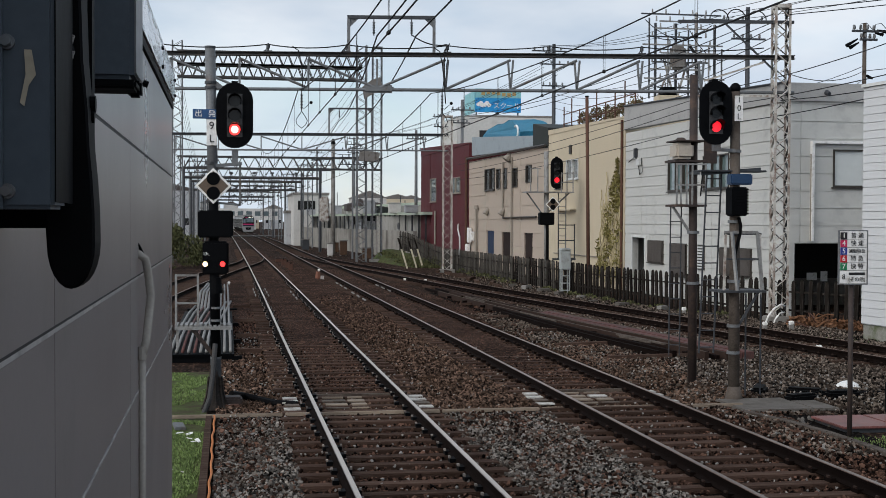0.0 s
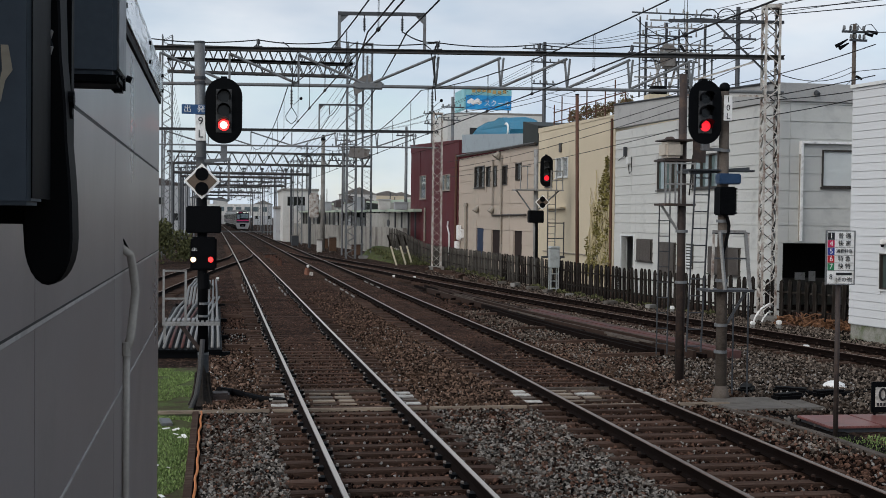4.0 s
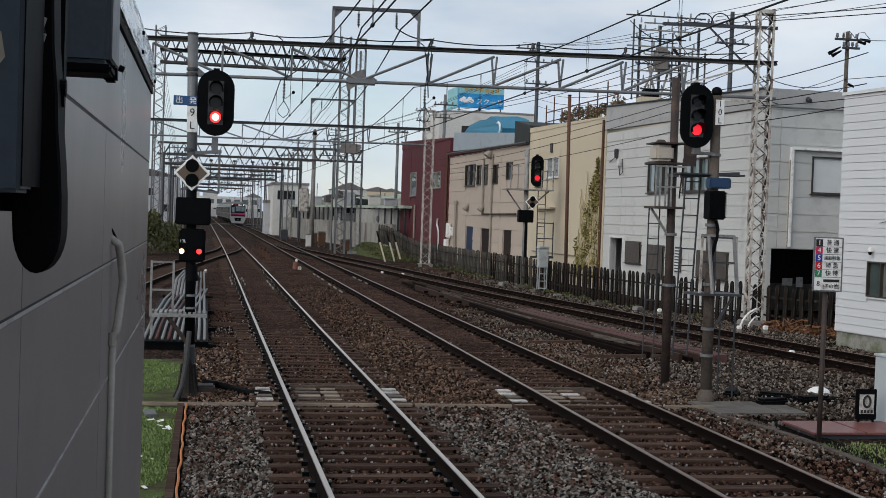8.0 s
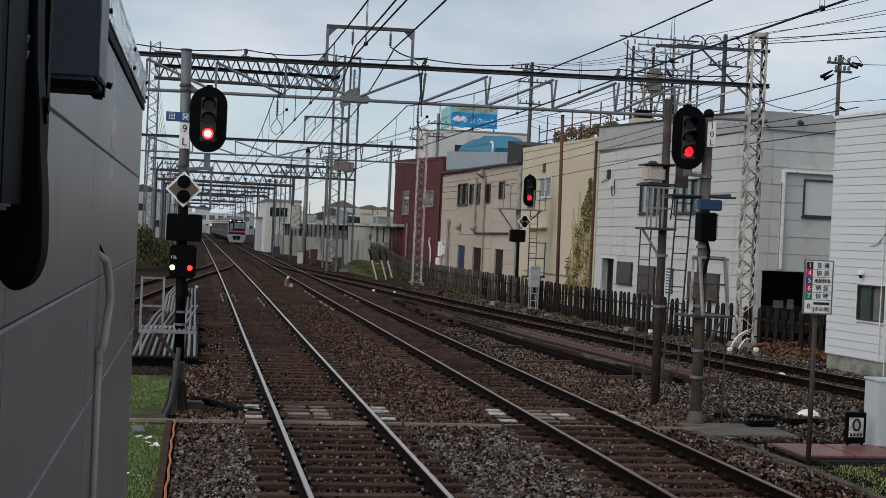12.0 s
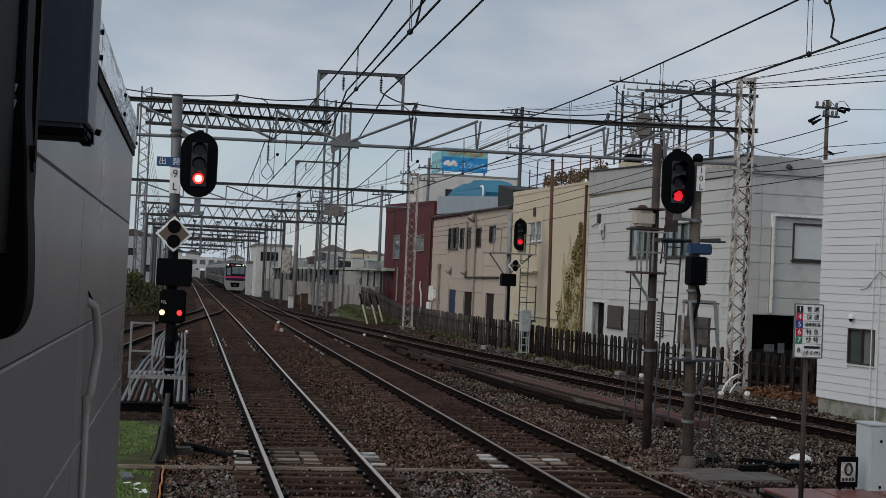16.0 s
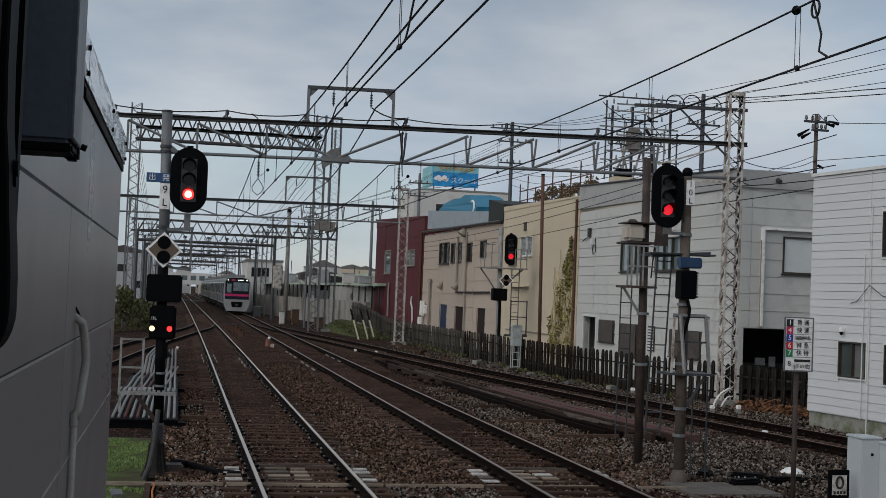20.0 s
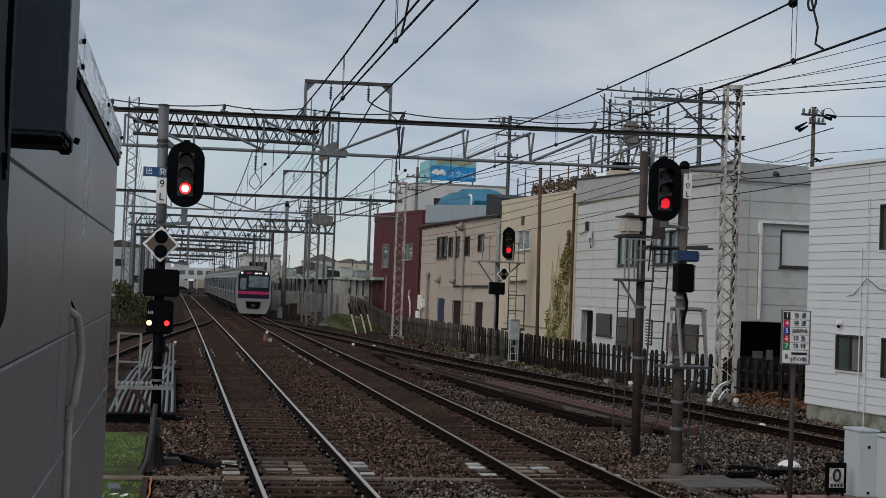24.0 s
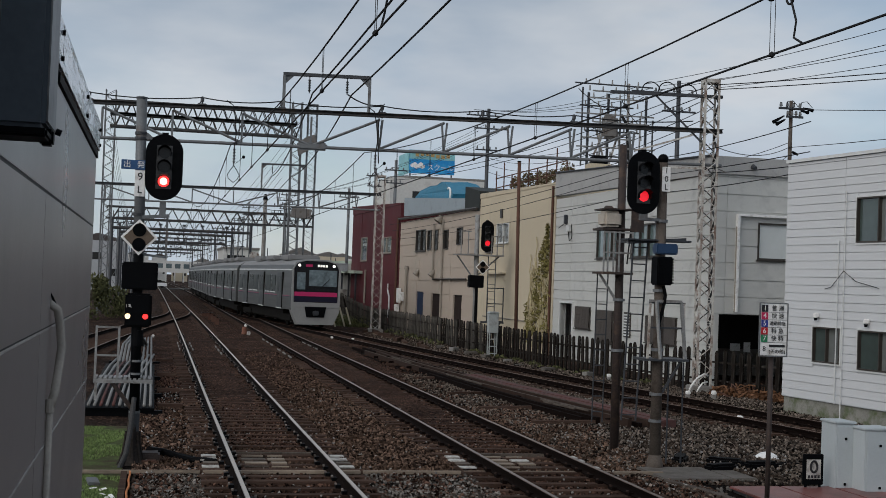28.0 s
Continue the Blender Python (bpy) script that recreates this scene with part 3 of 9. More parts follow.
for outline in ([(-1.15, 12.9), (-1.0, 12.0), (-0.4, 12.4), (0.3, 12.7), (0.1, 13.6), (-0.5, 13.4)], [(-1.45, 7.5), (0.0, 7.4), (0.1, 8.1), (-1.3, 8.25)]):
    bm = B()
    prism(bm, outline, 0.7, Matrix.Translation((0, -1.1, 0)))
    part("switch_case", bm, M_PIPEGREY, th, "grey-brown switch case")
for y, x1, w in ((112, 13.6, 0.5), (138, 9.0, 0.5), (168, 8.8, 0.5), (205, 8.5, 0.5), (245, 8.2, 0.5), (292, 8.0, 0.5)):
    portal(y, -4.2, x1, 7.35, 8.35, w, 0.55, "distant galvanised lattice portal over the tracks", 9.2 + (y % 3), pitch=1.6, leg_m=M_STEEL, legs=(-4.2,) if y == 112 else None)
# tube beams with hanging brackets between the lattice portals
for y, x1, z in ((122, 8.9, 7.2), (147, 8.6, 7.6), (158, 8.5, 6.9), (182, 8.3, 7.5), (222, 8.0, 7.2), (268, 7.6, 7.4)):
    th = thing("tube_gantry", pose(0, y, -0.32), "plain dark tube gantry with hanging wire brackets", "gantry", "tube gantries over the tracks")
    for x in (-4.0, x1):
        bm = B()
        rod(bm, (x, 0, 0), (x, 0, z + 1.0), 0.13, 8)
        part("post", bm, M_DARKSTEEL, th)
    bm = B()
    rod(bm, (-4.0, 0, z), (x1, 0, z), 0.14, 8)
    part("beam", bm, M_OLDSTEEL, th)
    for x in (-2.2, 0.4, 2.6, 4.3, 6.6):
        bm = B()
        bar(bm, (x, 0, z + 0.55), (x, 0, z - 1.1), 0.09)
        bar(bm, (x, 0, z - 0.95), (x + 0.9, 0, z - 0.75), 0.07)
        rod(bm, (x + 0.5, 0, z - 0.95), (x + 0.75, 0, z - 0.7), 0.1, 6)
        rod(bm, (x - 0.15, 0, z + 0.45), (x + 0.2, 0, z + 0.45), 0.09, 6)
        part("bracket", bm, M_DARKSTEEL, th)

# bracket frames and cross-arms that crowd the line in the distance
rng = random.Random(5)
for y, x, z in ((100, 9.9, 8.7), (126, 9.3, 9.2), (126, -2.8, 8.9), (150, 9.0, 9.6), (150, -2.5, 9.4), (185, 8.7, 9.8), (185, -2.4, 10), (225, 8.4, 10.2)):
    th = thing("line_pole", pose(x, y, -0.32), "slim steel line pole with cross-arms and insulators", "utility pole", "line poles by the tracks")
    bm = B()
    rod(bm, (0, 0, 0), (0, 0, z + 0.3), 0.08, 8, 0.06)
    part("pole", bm, M_STEEL, th)
    for k in range(3):
        bm = B()
        bar(bm, (-0.9 - 0.15 * k, 0, z - 0.55 * k), (1.0, 0, z - 0.55 * k), 0.08)
        for q in (-0.8, -0.3, 0.4, 0.9):
            rod(bm, (q, 0, z - 0.55 * k), (q, 0, z - 0.55 * k + 0.22), 0.05, 6)
        part("cross_arm", bm, M_DARKSTEEL, th)

# concrete pole with a pale cabinet
th = thing("concrete_pole", pose(9.35, 112, -0.32), "thick weathered concrete pole with switch gear", "utility pole")
bm = B()
rod(bm, (0, 0, 0), (0, 0, 9.9), 0.22, 14, 0.16)
part("pole", bm, M_CONCRETE, th, smooth=True)
bm = B()
box(bm, -1.2, -0.35, -0.3, 0.3, 3.0, 5.2, bevel=0.12)
part("switch_gear", bm, M_PAINTSTEEL, th)
bm = B()
rod(bm, (0, 0, 9.9), (0, 0, 10.4), 0.24, 10, 0.1)
part("pole_cap", bm, M_BLACK, th)


def catenary(x0, x1, spans, z_c, label, first):
    """Messenger, contact wire and droppers above one track; spans are places along the line and the messenger's height there."""
    th = thing("catenary", None, label, "overhead wire", "catenary wires")
    bm, drops = B(), []
    y_first, y_last = spans[0][0], spans[-1][0]
    fx = lambda y: x0 + (x1 - x0) * (y - y_first) / (y_last - y_first)
    for (ya, za), (yb, zb) in zip(spans, spans[1:]):
        pts = sag((fx(ya), ya, za), (fx(yb), yb, zb), 0.82, 18)
        pipe(bm, pts, 0.012 if ya < 30 else 0.016, 5)
        y = first if ya < 0 else ya + 2
        while y < yb - 1:
            u = (y - ya) / (yb - ya) * 18
            p = pts[int(u)].lerp(pts[int(u) + 1], u - int(u))
            drops.append((p, (p.x, p.y, z_c)))
            y += 4.06
    part("messenger_wire", bm, M_WIRE, th)
    bm = B()
    pipe(bm, [(fx(y), y, z_c) for y, z in spans], 0.012, 6)
    part("contact_wire", bm, M_WIRE, th)
    for a, b in drops:
        bm = B()
        rod(bm, (a.x, a.y - 0.05, a.z), (b[0], b[1] - 0.05, b[2]), 0.004, 4)
        rod(bm, (a.x, a.y + 0.05, a.z), (b[0], b[1] + 0.05, b[2]), 0.004, 4)
        bmesh.ops.create_icosphere(bm, subdivisions=1, radius=0.035, matrix=Matrix.Translation(b))
        part("dropper", bm, M_WIRE, th)
    return th


LINE = [(-3.5, 6.62), (37.3, 6.62), (74.5, 6.9), (112, 6.9), (168, 6.9), (245, 6.9)]
catenary(2.1, 2.0, [(y, z) for y, z in LINE], 5.24, "messenger and contact wires with droppers above a running line", 4.1)
catenary(6.1, 5.8, [(y, z) for y, z in LINE], 5.24, "messenger and contact wires with droppers above a running line", 3.55)


def wire(runs, r, label):
    for pts in runs:
        bm = B()
        pipe(bm, pts, r, 5)
        tagged(part("wire", bm, M_WIRE), label, "wire", "line wires")


# feeders on the portal frames, over the camera and away
wire([sag((3.9, -4, 8.5), (4.45, 37.55, 8.33), 0.25), sag((4.75, -4, 8.5), (5.6, 37.38, 8.33), 0.25)], 0.024, "thick black feeder cable hung from insulators")
wire([sag((4.45, 37.55, 8.33), (6.6, 74.9, 8.75), 0.5), sag((5.6, 37.38, 8.33), (7.7, 74.8, 8.75), 0.5), sag((6.6, 74.9, 8.75), (7.0, 112, 8.9), 0.5), sag((7.7, 74.8, 8.75), (8.0, 138, 8.9), 0.7)],
     0.024, "thick black feeder cable hung from insulators")
# a cable festooned along the top of the near gantry
runs = []
ss = [0.3, 2.6, 5.9, 8.25, 11.25, 14.3, 17.1, 20.8]
for a, b in zip(ss, ss[1:]):
    p, q = g1(a), g1(b)
    runs.append(sag((p.x, p.y, 8.05), (q.x, q.y, 8.05), 0.1, 8))
wire(runs, 0.018, "black cable draped along the gantry top")
p, q = g1(11.25), g1(10.2)
wire([sag((p.x, p.y, 8.08), (q.x, q.y, 8.35), 0.12, 8)], 0.02, "black cable draped along the gantry top")
p = g1(11.3)
wire([[(p.x, p.y - 0.1, 8.1), (p.x - 0.15, p.y - 0.12, 7.9), (p.x - 0.17, p.y - 0.14, 7.0), (p.x - 0.12, p.y - 0.14, 6.3)]], 0.018, "black cable hanging down from the gantry")
for s in (11.1, 6.9):
    p = g1(s)
    th = thing("wire_hanger", pose(p.x, p.y, 0), "insulated hanger with a small looped jumper wire", "insulator", "hangers on the gantry")
    bm = B()
    pipe(bm, [(-0.28, -0.1, 7.98), (-0.1, -0.12, 7.85), (-0.02, -0.12, 7.5), (0.03, -0.12, 7.0), (0.0, -0.06, 6.66)], 0.016, 6)
    part("down_cable", bm, M_WIRE, th)
    bm = B()
    pipe(bm, [(0.16, -0.1, 7.75), (0.1, -0.12, 7.4), (0.13, -0.12, 7.0), (0.04, -0.06, 6.66)], 0.01, 5)
    part("thin_cable", bm, M_WIRE, th)
    bm = B()
    insulator(bm, (0, 0, 6.68), 0.62, 0.05, 5)
    part("insulator_string", bm, M_DARKSTEEL, th)
    bm = B()
    rod(bm, (0.28, 0, 6.33), (0.04, 0, 6.12), 0.008, 5)
    bmesh.ops.create_icosphere(bm, subdivisions=2, radius=0.05, matrix=Matrix.Translation((0.28, 0, 6.33)))
    part("ball_weight", bm, M_BLACK, th)
    bm = B()
    pipe(bm, [(0, 0, 6.06), (-0.08, 0, 5.95), (-0.17, 0, 5.8), (-0.15, 0, 5.68), (0.0, 0, 5.56), (0.12, 0, 5.66), (0.17, 0, 5.78), (0.1, 0, 5.92), (0, 0, 6.06)], 0.012, 5)
    part("jumper_loop", bm, M_WIRE, th)

# clamps, a looped jumper and a spare dropper on the second line's wires
th = thing("wire_clamp", None, "black clamps with a looped jumper between the wires", "wire clamp")
bm = B()
bmesh.ops.create_icosphere(bm, subdivisions=2, radius=0.05, matrix=Matrix.Translation((6.1, 11.75, 5.85)))
part("clamp", bm, M_BLACK, th)
bm = B()
pipe(bm, [(2.1, 11.95, 5.24), (2.12, 11.9, 5.36), (2.14, 11.75, 5.62), (2.13, 11.55, 5.8), (2.1, 11.5, 6.0)], 0.011, 6)
part("jumper", bm, M_WIRE, th)
bm = B()
loop = [(6.1, 11.35 - 0.08 * math.sin(a), 5.78 + 0.09 * math.cos(a)) for a in [2 * math.pi * k / 12 for k in range(12)]]
pipe(bm, loop + [(6.1, 11.3, 5.66), (6.1, 11.22, 5.5), (6.1, 11.26, 5.34), (6.1, 11.1, 5.26)], 0.012, 6)
part("jumper", bm, M_WIRE, th)


# ---- buildings along the line ----
M_SIDING = mat("pale_grey_siding", (0.535, 0.535, 0.51), 0.6, 0, 0.07, 0.7, 50, 0.08, 0.003, (0.40, 0.40, 0.39), 0.25, pieces=0.25)
M_WSIDING = mat("white_siding", (0.575, 0.585, 0.595), 0.55, 0, 0.06, 0.7, 50, 0.08, 0.003, (0.52, 0.53, 0.53), 0.2, pieces=0.25)
M_CREAM = mat("cream_render", (0.54, 0.465, 0.345), 0.85, 0, 0.1, 0.5, 40, 0.3, 0.004, (0.42, 0.36, 0.265), 0.12, stretch=(1, 1, 0.35))
M_BEIGE = mat("beige_siding", (0.44, 0.368, 0.305), 0.75, 0, 0.1, 0.5, 40, 0.2, 0.004, (0.38, 0.34, 0.28), 0.3, pieces=0.25)
M_RED = mat("dark_red_corrugated_metal", (0.092, 0.018, 0.022), 0.7, 0, 0.15, 0.6, 30, 0.1, 0.004, (0.08, 0.03, 0.03), 0.3)
M_PARAPET = mat("grey_metal_fascia", (0.40, 0.41, 0.425), 0.55, 0.1, 0.12, 0.8, 30, 0.1, 0.003, (0.2, 0.2, 0.2), 0.2)
# For interiors: their shade is put into this dark base colour.
M_DARKROOM = mat("shade_dark_interior", (0.034, 0.033, 0.034), 0.8, 0, 0.3, 1, 10, 0.0)
M_FRAME = mat("bronze_window_frame", (0.06, 0.052, 0.045), 0.45, 0.3, 0.15, 3, 30, 0.0)
M_WFRAME = mat("white_window_frame", (0.62, 0.63, 0.62), 0.45, 0, 0.1, 3, 30, 0.0)
M_PANE = glass("window_pane", (0.10, 0.13, 0.14))
M_PANEDARK = glass("dark_window_pane", (0.014, 0.014, 0.014), 0.12, 0.0, 0.25)
M_PANEDARK.node_tree.nodes["Principled BSDF"].inputs["Coat Weight"].default_value = 0.1
M_CURTAIN = glass("curtained_pane", (0.46, 0.49, 0.49), 0.25)
M_PALEPANE = mat("pale_opaque_pane", (0.62, 0.65, 0.64), 0.35, 0, 0.06, 0.8, 3, 0.0, spec=0.4)
M_GREYPANE = glass("grey_curtained_pane", (0.15, 0.16, 0.155), 0.12)
M_GREENPANE = glass("green_dark_pane", (0.055, 0.075, 0.07), 0.08)
M_TEALPANE = glass("teal_tinted_pane", (0.12, 0.17, 0.17), 0.08)
M_GRILLE = mat("brown_grey_louvre", (0.105, 0.092, 0.084), 0.6, 0.1, 0.15, 3, 30, 0.0)
M_BLUEFASCIA = mat("pale_blue_grey_fascia", (0.30, 0.345, 0.375), 0.55, 0.05, 0.1, 0.8, 30, 0.1, 0.003, (0.22, 0.25, 0.27), 0.3)
M_TARP = mat("blue_tarpaulin", (0.035, 0.19, 0.30), 0.5, 0, 0.25, 2.5, 12, 0.6, 0.05)
M_ROOFTILE = mat("brown_roof_sheet", (0.075, 0.062, 0.06), 0.7, 0, 0.2, 1, 20, 0.2, 0.01)
M_PIPE = mat("weathered_downpipe", (0.28, 0.25, 0.21), 0.6, 0, 0.2, 2, 20, 0.1, 0.003)
M_RUSTPIPE = mat("rusty_iron", (0.10, 0.05, 0.035), 0.85, 0, 0.3, 3, 30, 0.3, 0.004)
M_FASCIA = mat("dull_grey_fascia", (0.385, 0.38, 0.37), 0.6, 0.05, 0.12, 0.8, 30, 0.1, 0.003, (0.2, 0.2, 0.2), 0.2)
M_DARKDOOR = mat("dark_brown_shutter", (0.030, 0.021, 0.019), 0.7, 0, 0.2, 2, 30, 0.1, 0.003, spec=0.1)
M_BLUEDOOR = mat("dark_blue_door_paint", (0.02, 0.035, 0.075), 0.6, 0, 0.15, 2, 30, 0.0)
M_SHED = mat("dark_green_grey_sheet", (0.030, 0.034, 0.032), 0.7, 0, 0.15, 1, 20, 0.1, 0.004)
M_FOUND = mat("mossy_concrete_footing", (0.25, 0.245, 0.22), 0.9, 0, 0.25, 2, 40, 0.4, 0.006, (0.10, 0.12, 0.06), 0.5)


def wall_slab(x0, x1, z0, z1, holes, y0=0.03, y1=0.25):
    """A wall in the local x-z plane with openings cut right through."""
    bm = B()
    xs = sorted({x0, x1, *(v for h in holes for v in h[:2])})
    zs = sorted({z0, z1, *(v for h in holes for v in h[2:4])})
    for xa, xb in zip(xs, xs[1:]):
        for za, zb in zip(zs, zs[1:]):
            mx, mz = (xa + xb) / 2, (za + zb) / 2
            if not any(h[0] < mx < h[1] and h[2] < mz < h[3] for h in holes) and x0 <= mx <= x1 and z0 <= mz <= z1:
                box(bm, xa, xb, y0, y1, za, zb)
    bmesh.ops.remove_doubles(bm, verts=bm.verts, dist=0.0005)
    return bm


BOARD_ME = {}


def board(width, height, material, thick):
    key = (round(width, 2), round(height, 3), material.name)
    if key not in BOARD_ME:
        bm = B()
        prism(bm, [(-width / 2, 0), (width / 2, 0), (width / 2, height), (-width / 2, height)], thick)
        for v in bm.verts:
            if v.co.y < 0.001 and v.co.z > height / 2:
                v.co.y += thick * 0.35
        me = bpy.data.meshes.new("siding_board")
        bm.to_mesh(me)
        bm.free()
        me.materials.append(material)
        BOARD_ME[key] = me
    return BOARD_ME[key]


def clad(parent, m, x0, x1, z0, z1, course, holes, material, seams=(), thick=0.03, gap=0.022):
    """Courses of siding boards, each its own piece, cut at openings and seams."""
    z = z0
    while z < z1 - 0.02:
        h = min(course, z1 - z) - gap
        cuts = [(x0, x1)]
        for hx0, hx1, hz0, hz1 in [q[:4] for q in holes]:
            if hz0 < z + h - 0.02 and hz1 > z + 0.02:
                nxt = []
                for a, b in cuts:
                    nxt += [(a, min(b, hx0)), (max(a, hx1), b)]
                cuts = [(a, b) for a, b in nxt if b - a > 0.04]
        for s in seams:
            nxt = []
            for a, b in cuts:
                nxt += [(a, s - gap / 2), (s + gap / 2, b)] if a < s < b else [(a, b)]
            cuts = nxt
        for a, b in cuts:
            ob = new("siding_board", board(b - a, h, material, thick))
            ob.parent = parent
            ob.matrix_basis = m @ Matrix.Translation(((a + b) / 2, 0, z))
        z += course


def window(parent, m, h, frame_m=None, pane_m=None, mullions=1, deep=0.1, sill=True, t=0.05, second=None):
    x0, x1, z0, z1 = h[:4]
    frame_m, pane_m = frame_m or M_FRAME, pane_m or M_PANE
    n = mullions + 1
    w_ = (x1 - x0 - t * (n + 1)) / n
    bm = frame_slab(x0, x1, z0, z1, [(x0 + t + k * (w_ + t), x0 + t + k * (w_ + t) + w_, z0 + t, z1 - t) for k in range(n)], -0.035, deep + 0.03)
    w = part("window", bm, frame_m, parent)
    w.matrix_basis = m
    for k in range(mullions + 1):
        a = x0 + t + (x1 - x0 - 2 * t) * k / (mullions + 1)
        b = x0 + t + (x1 - x0 - 2 * t) * (k + 1) / (mullions + 1)
        bm = B()
        box(bm, a + 0.01, b - 0.01, deep * 0.45 + 0.015 * k, deep * 0.45 + 0.015 * k + 0.008, z0 + t, z1 - t)
        part("pane", bm, second if second and k % 2 else pane_m, w)
    if sill:
        bm = B()
        box(bm, x0 - 0.05, x1 + 0.05, -0.08, 0.03, z0 - 0.05, z0 - 0.005)
        part("sill", bm, frame_m, w)
    # Backing sheet; behind dark panes its colour paints the room's shade.
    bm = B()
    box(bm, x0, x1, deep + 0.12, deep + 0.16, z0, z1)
    part("pane_backing", bm, M_DARKROOM if pane_m is M_PANEDARK else M_CURTAIN, w)
    return w


def row(y0, z=0.0, slope=-0.03):
    """Local frame of the row of houses: x runs towards the camera, y into the house; its origin is at y0 along the line."""
    x = 17.8 + slope * (y0 - 38)
    a = math.atan(-slope)
    u = Vector((math.sin(a), -math.cos(a), 0))
    v = Vector((math.cos(a), math.sin(a), 0))
    return Matrix(((u.x, v.x, 0, x), (u.y, v.y, 0, y0), (0, 0, 1, z), (0, 0, 0, 1)))


def shell(th, m, x0, x1, depth, z0, z1, material, back=True, far=True, near=True, roof_m=None, roof_z=None):
    """The walls that are not faced with boards, and the roof deck."""
    if far:
        bm = B()
        box(bm, x0, x0 + 0.2, 0.26, depth, z0, z1)
        part("wall", bm, material, th).matrix_basis = m
    if near:
        bm = B()
        box(bm, x1 - 0.2, x1, 0.26, depth, z0, z1)
        part("wall", bm, material, th).matrix_basis = m
    if back:
        bm = B()
        box(bm, x0 + 0.2, x1 - 0.2, depth - 0.2, depth, z0, z1)
        part("wall", bm, material, th).matrix_basis = m
    bm = B()
    box(bm, x0 + 0.21, x1 - 0.21, 0.26, depth - 0.21, (roof_z or z1) - 0.35, (roof_z or z1) - 0.2)
    part("roof", bm, roof_m or M_CONCRETE, th).matrix_basis = m


# grey-white house with a carport at its end
def lx(y, y0):
    return (y0 - y)


Y0 = 38.0
wh = thing("grey_house", None, "two-storey house with pale grey siding and a dark carport", "house", "houses along the line")
m = row(Y0)
holes = [(lx(52.35, Y0), lx(50.85, Y0), -0.3, 2.13), (lx(50.45, Y0), lx(48.75, Y0), 1.13, 2.04), (lx(48.0, Y0), lx(46.3, Y0), 0.68, 1.96),
         (lx(43.2, Y0), lx(40.6, Y0), 0.93, 1.89), (lx(48.3, Y0), lx(46.0, Y0), 4.02, 5.28), (lx(44.8, Y0), lx(42.5, Y0), 4.02, 5.26)]
FAR = lx(53.35, Y0)
part("wall", wall_slab(FAR, -0.01, -0.3, 6.7, holes), M_SIDING, wh).matrix_basis = m
clad(wh, m, FAR, 0.0, -0.1, 6.7, 0.4, holes, M_SIDING, (lx(51.3, Y0), lx(44.0, Y0)), 0.035, 0.03)
for k, h in enumerate(holes):
    if k == 0:
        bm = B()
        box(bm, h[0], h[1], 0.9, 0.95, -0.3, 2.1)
        part("door", bm, M_DARKROOM, wh, "doorway sheet as dark as its shaded recess").matrix_basis = m
        bm = B()
        for a, b in ((h[0] - 0.08, h[0]), (h[1], h[1] + 0.08)):
            box(bm, a, b, -0.05, 0.2, -0.3, 2.13)
        box(bm, h[0] - 0.08, h[1] + 0.08, -0.05, 0.2, 2.13, 2.21)
        part("door_frame", bm, M_WFRAME, wh).matrix_basis = m
    elif k in (1, 2, 3):
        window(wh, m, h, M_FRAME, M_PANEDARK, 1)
        x = h[0] + 0.06
        while x < h[1] - 0.05:
            bm = B()
            bar(bm, (x, -0.06, h[2] + 0.02), (x, -0.06, h[3] - 0.02), 0.05, 0.02)
            part("window_bar", bm, M_GRILLE, wh).matrix_basis = m
            x += 0.085
    else:
        window(wh, m, h, M_FRAME, M_TEALPANE, 2)
bm = B()
prism(bm, [(0.06, 6.7), (0.06, 7.28), (FAR - 0.03, 7.86), (FAR - 0.03, 6.84)], 0.3, m @ Matrix.Translation((0, -0.06, 0)))
part("parapet", bm, M_FASCIA, wh, "grey metal fascia")
bm = B()
pipe(bm, [m @ Vector((0.05, -0.1, 7.3)), m @ Vector((FAR, -0.1, 7.88))], 0.035)
part("coping", bm, M_DARKSTEEL, wh)
shell(wh, m, FAR, 0.0, 8.0, -0.3, 6.7, M_SIDING, near=False)
# ventilation grille
bm = B()
gx0, gx1 = lx(45.2, Y0), lx(44.6, Y0)
box(bm, gx0, gx1, -0.04, 0.0, 1.0, 1.95)
vent = part("vent_grille", bm, M_FRAME, wh)
vent.matrix_basis = m
for k in range(8):
    bm = B()
    box(bm, gx0 + 0.05, gx1 - 0.05, -0.06, -0.042, 1.05 + k * 0.11, 1.11 + k * 0.11)
    part("slat", bm, M_WFRAME, vent)
# meter, junction box and looped cable on the long wall
for y, z0, z1, w, mt, nm in ((51.9, 5.55, 5.95, 0.09, M_DARKSTEEL, "meter"), (51.5, 5.2, 5.5, 0.14, M_WFRAME, "junction_box")):
    bm = B()
    box(bm, lx(y, Y0) - w, lx(y, Y0) + w, -0.14, 0.0, z0, z1, bevel=0.02)
    part(nm, bm, mt, wh).matrix_basis = m
bm = B()
pipe(bm, [m @ Vector(p) for p in ((lx(52.8, Y0), -0.05, 5.4), (lx(51.9, Y0), -0.08, 5.6), (lx(51.6, Y0), -0.06, 5.3), (lx(51.4, Y0), -0.06, 4.8), (lx(51.1, Y0), -0.06, 4.9), (lx(51.2, Y0), -0.05, 5.5))], 0.018, 6)
part("cable", bm, M_WIRE, wh)
# end wall facing the platform
me_ = Matrix(((1, 0, 0, 17.8), (0, 1, 0, 38.0), (0, 0, 1, 0), (0, 0, 0, 1)))
eholes = [(0.12, 5.6, -0.3, 2.12), (1.54, 2.9, 3.95, 5.16)]
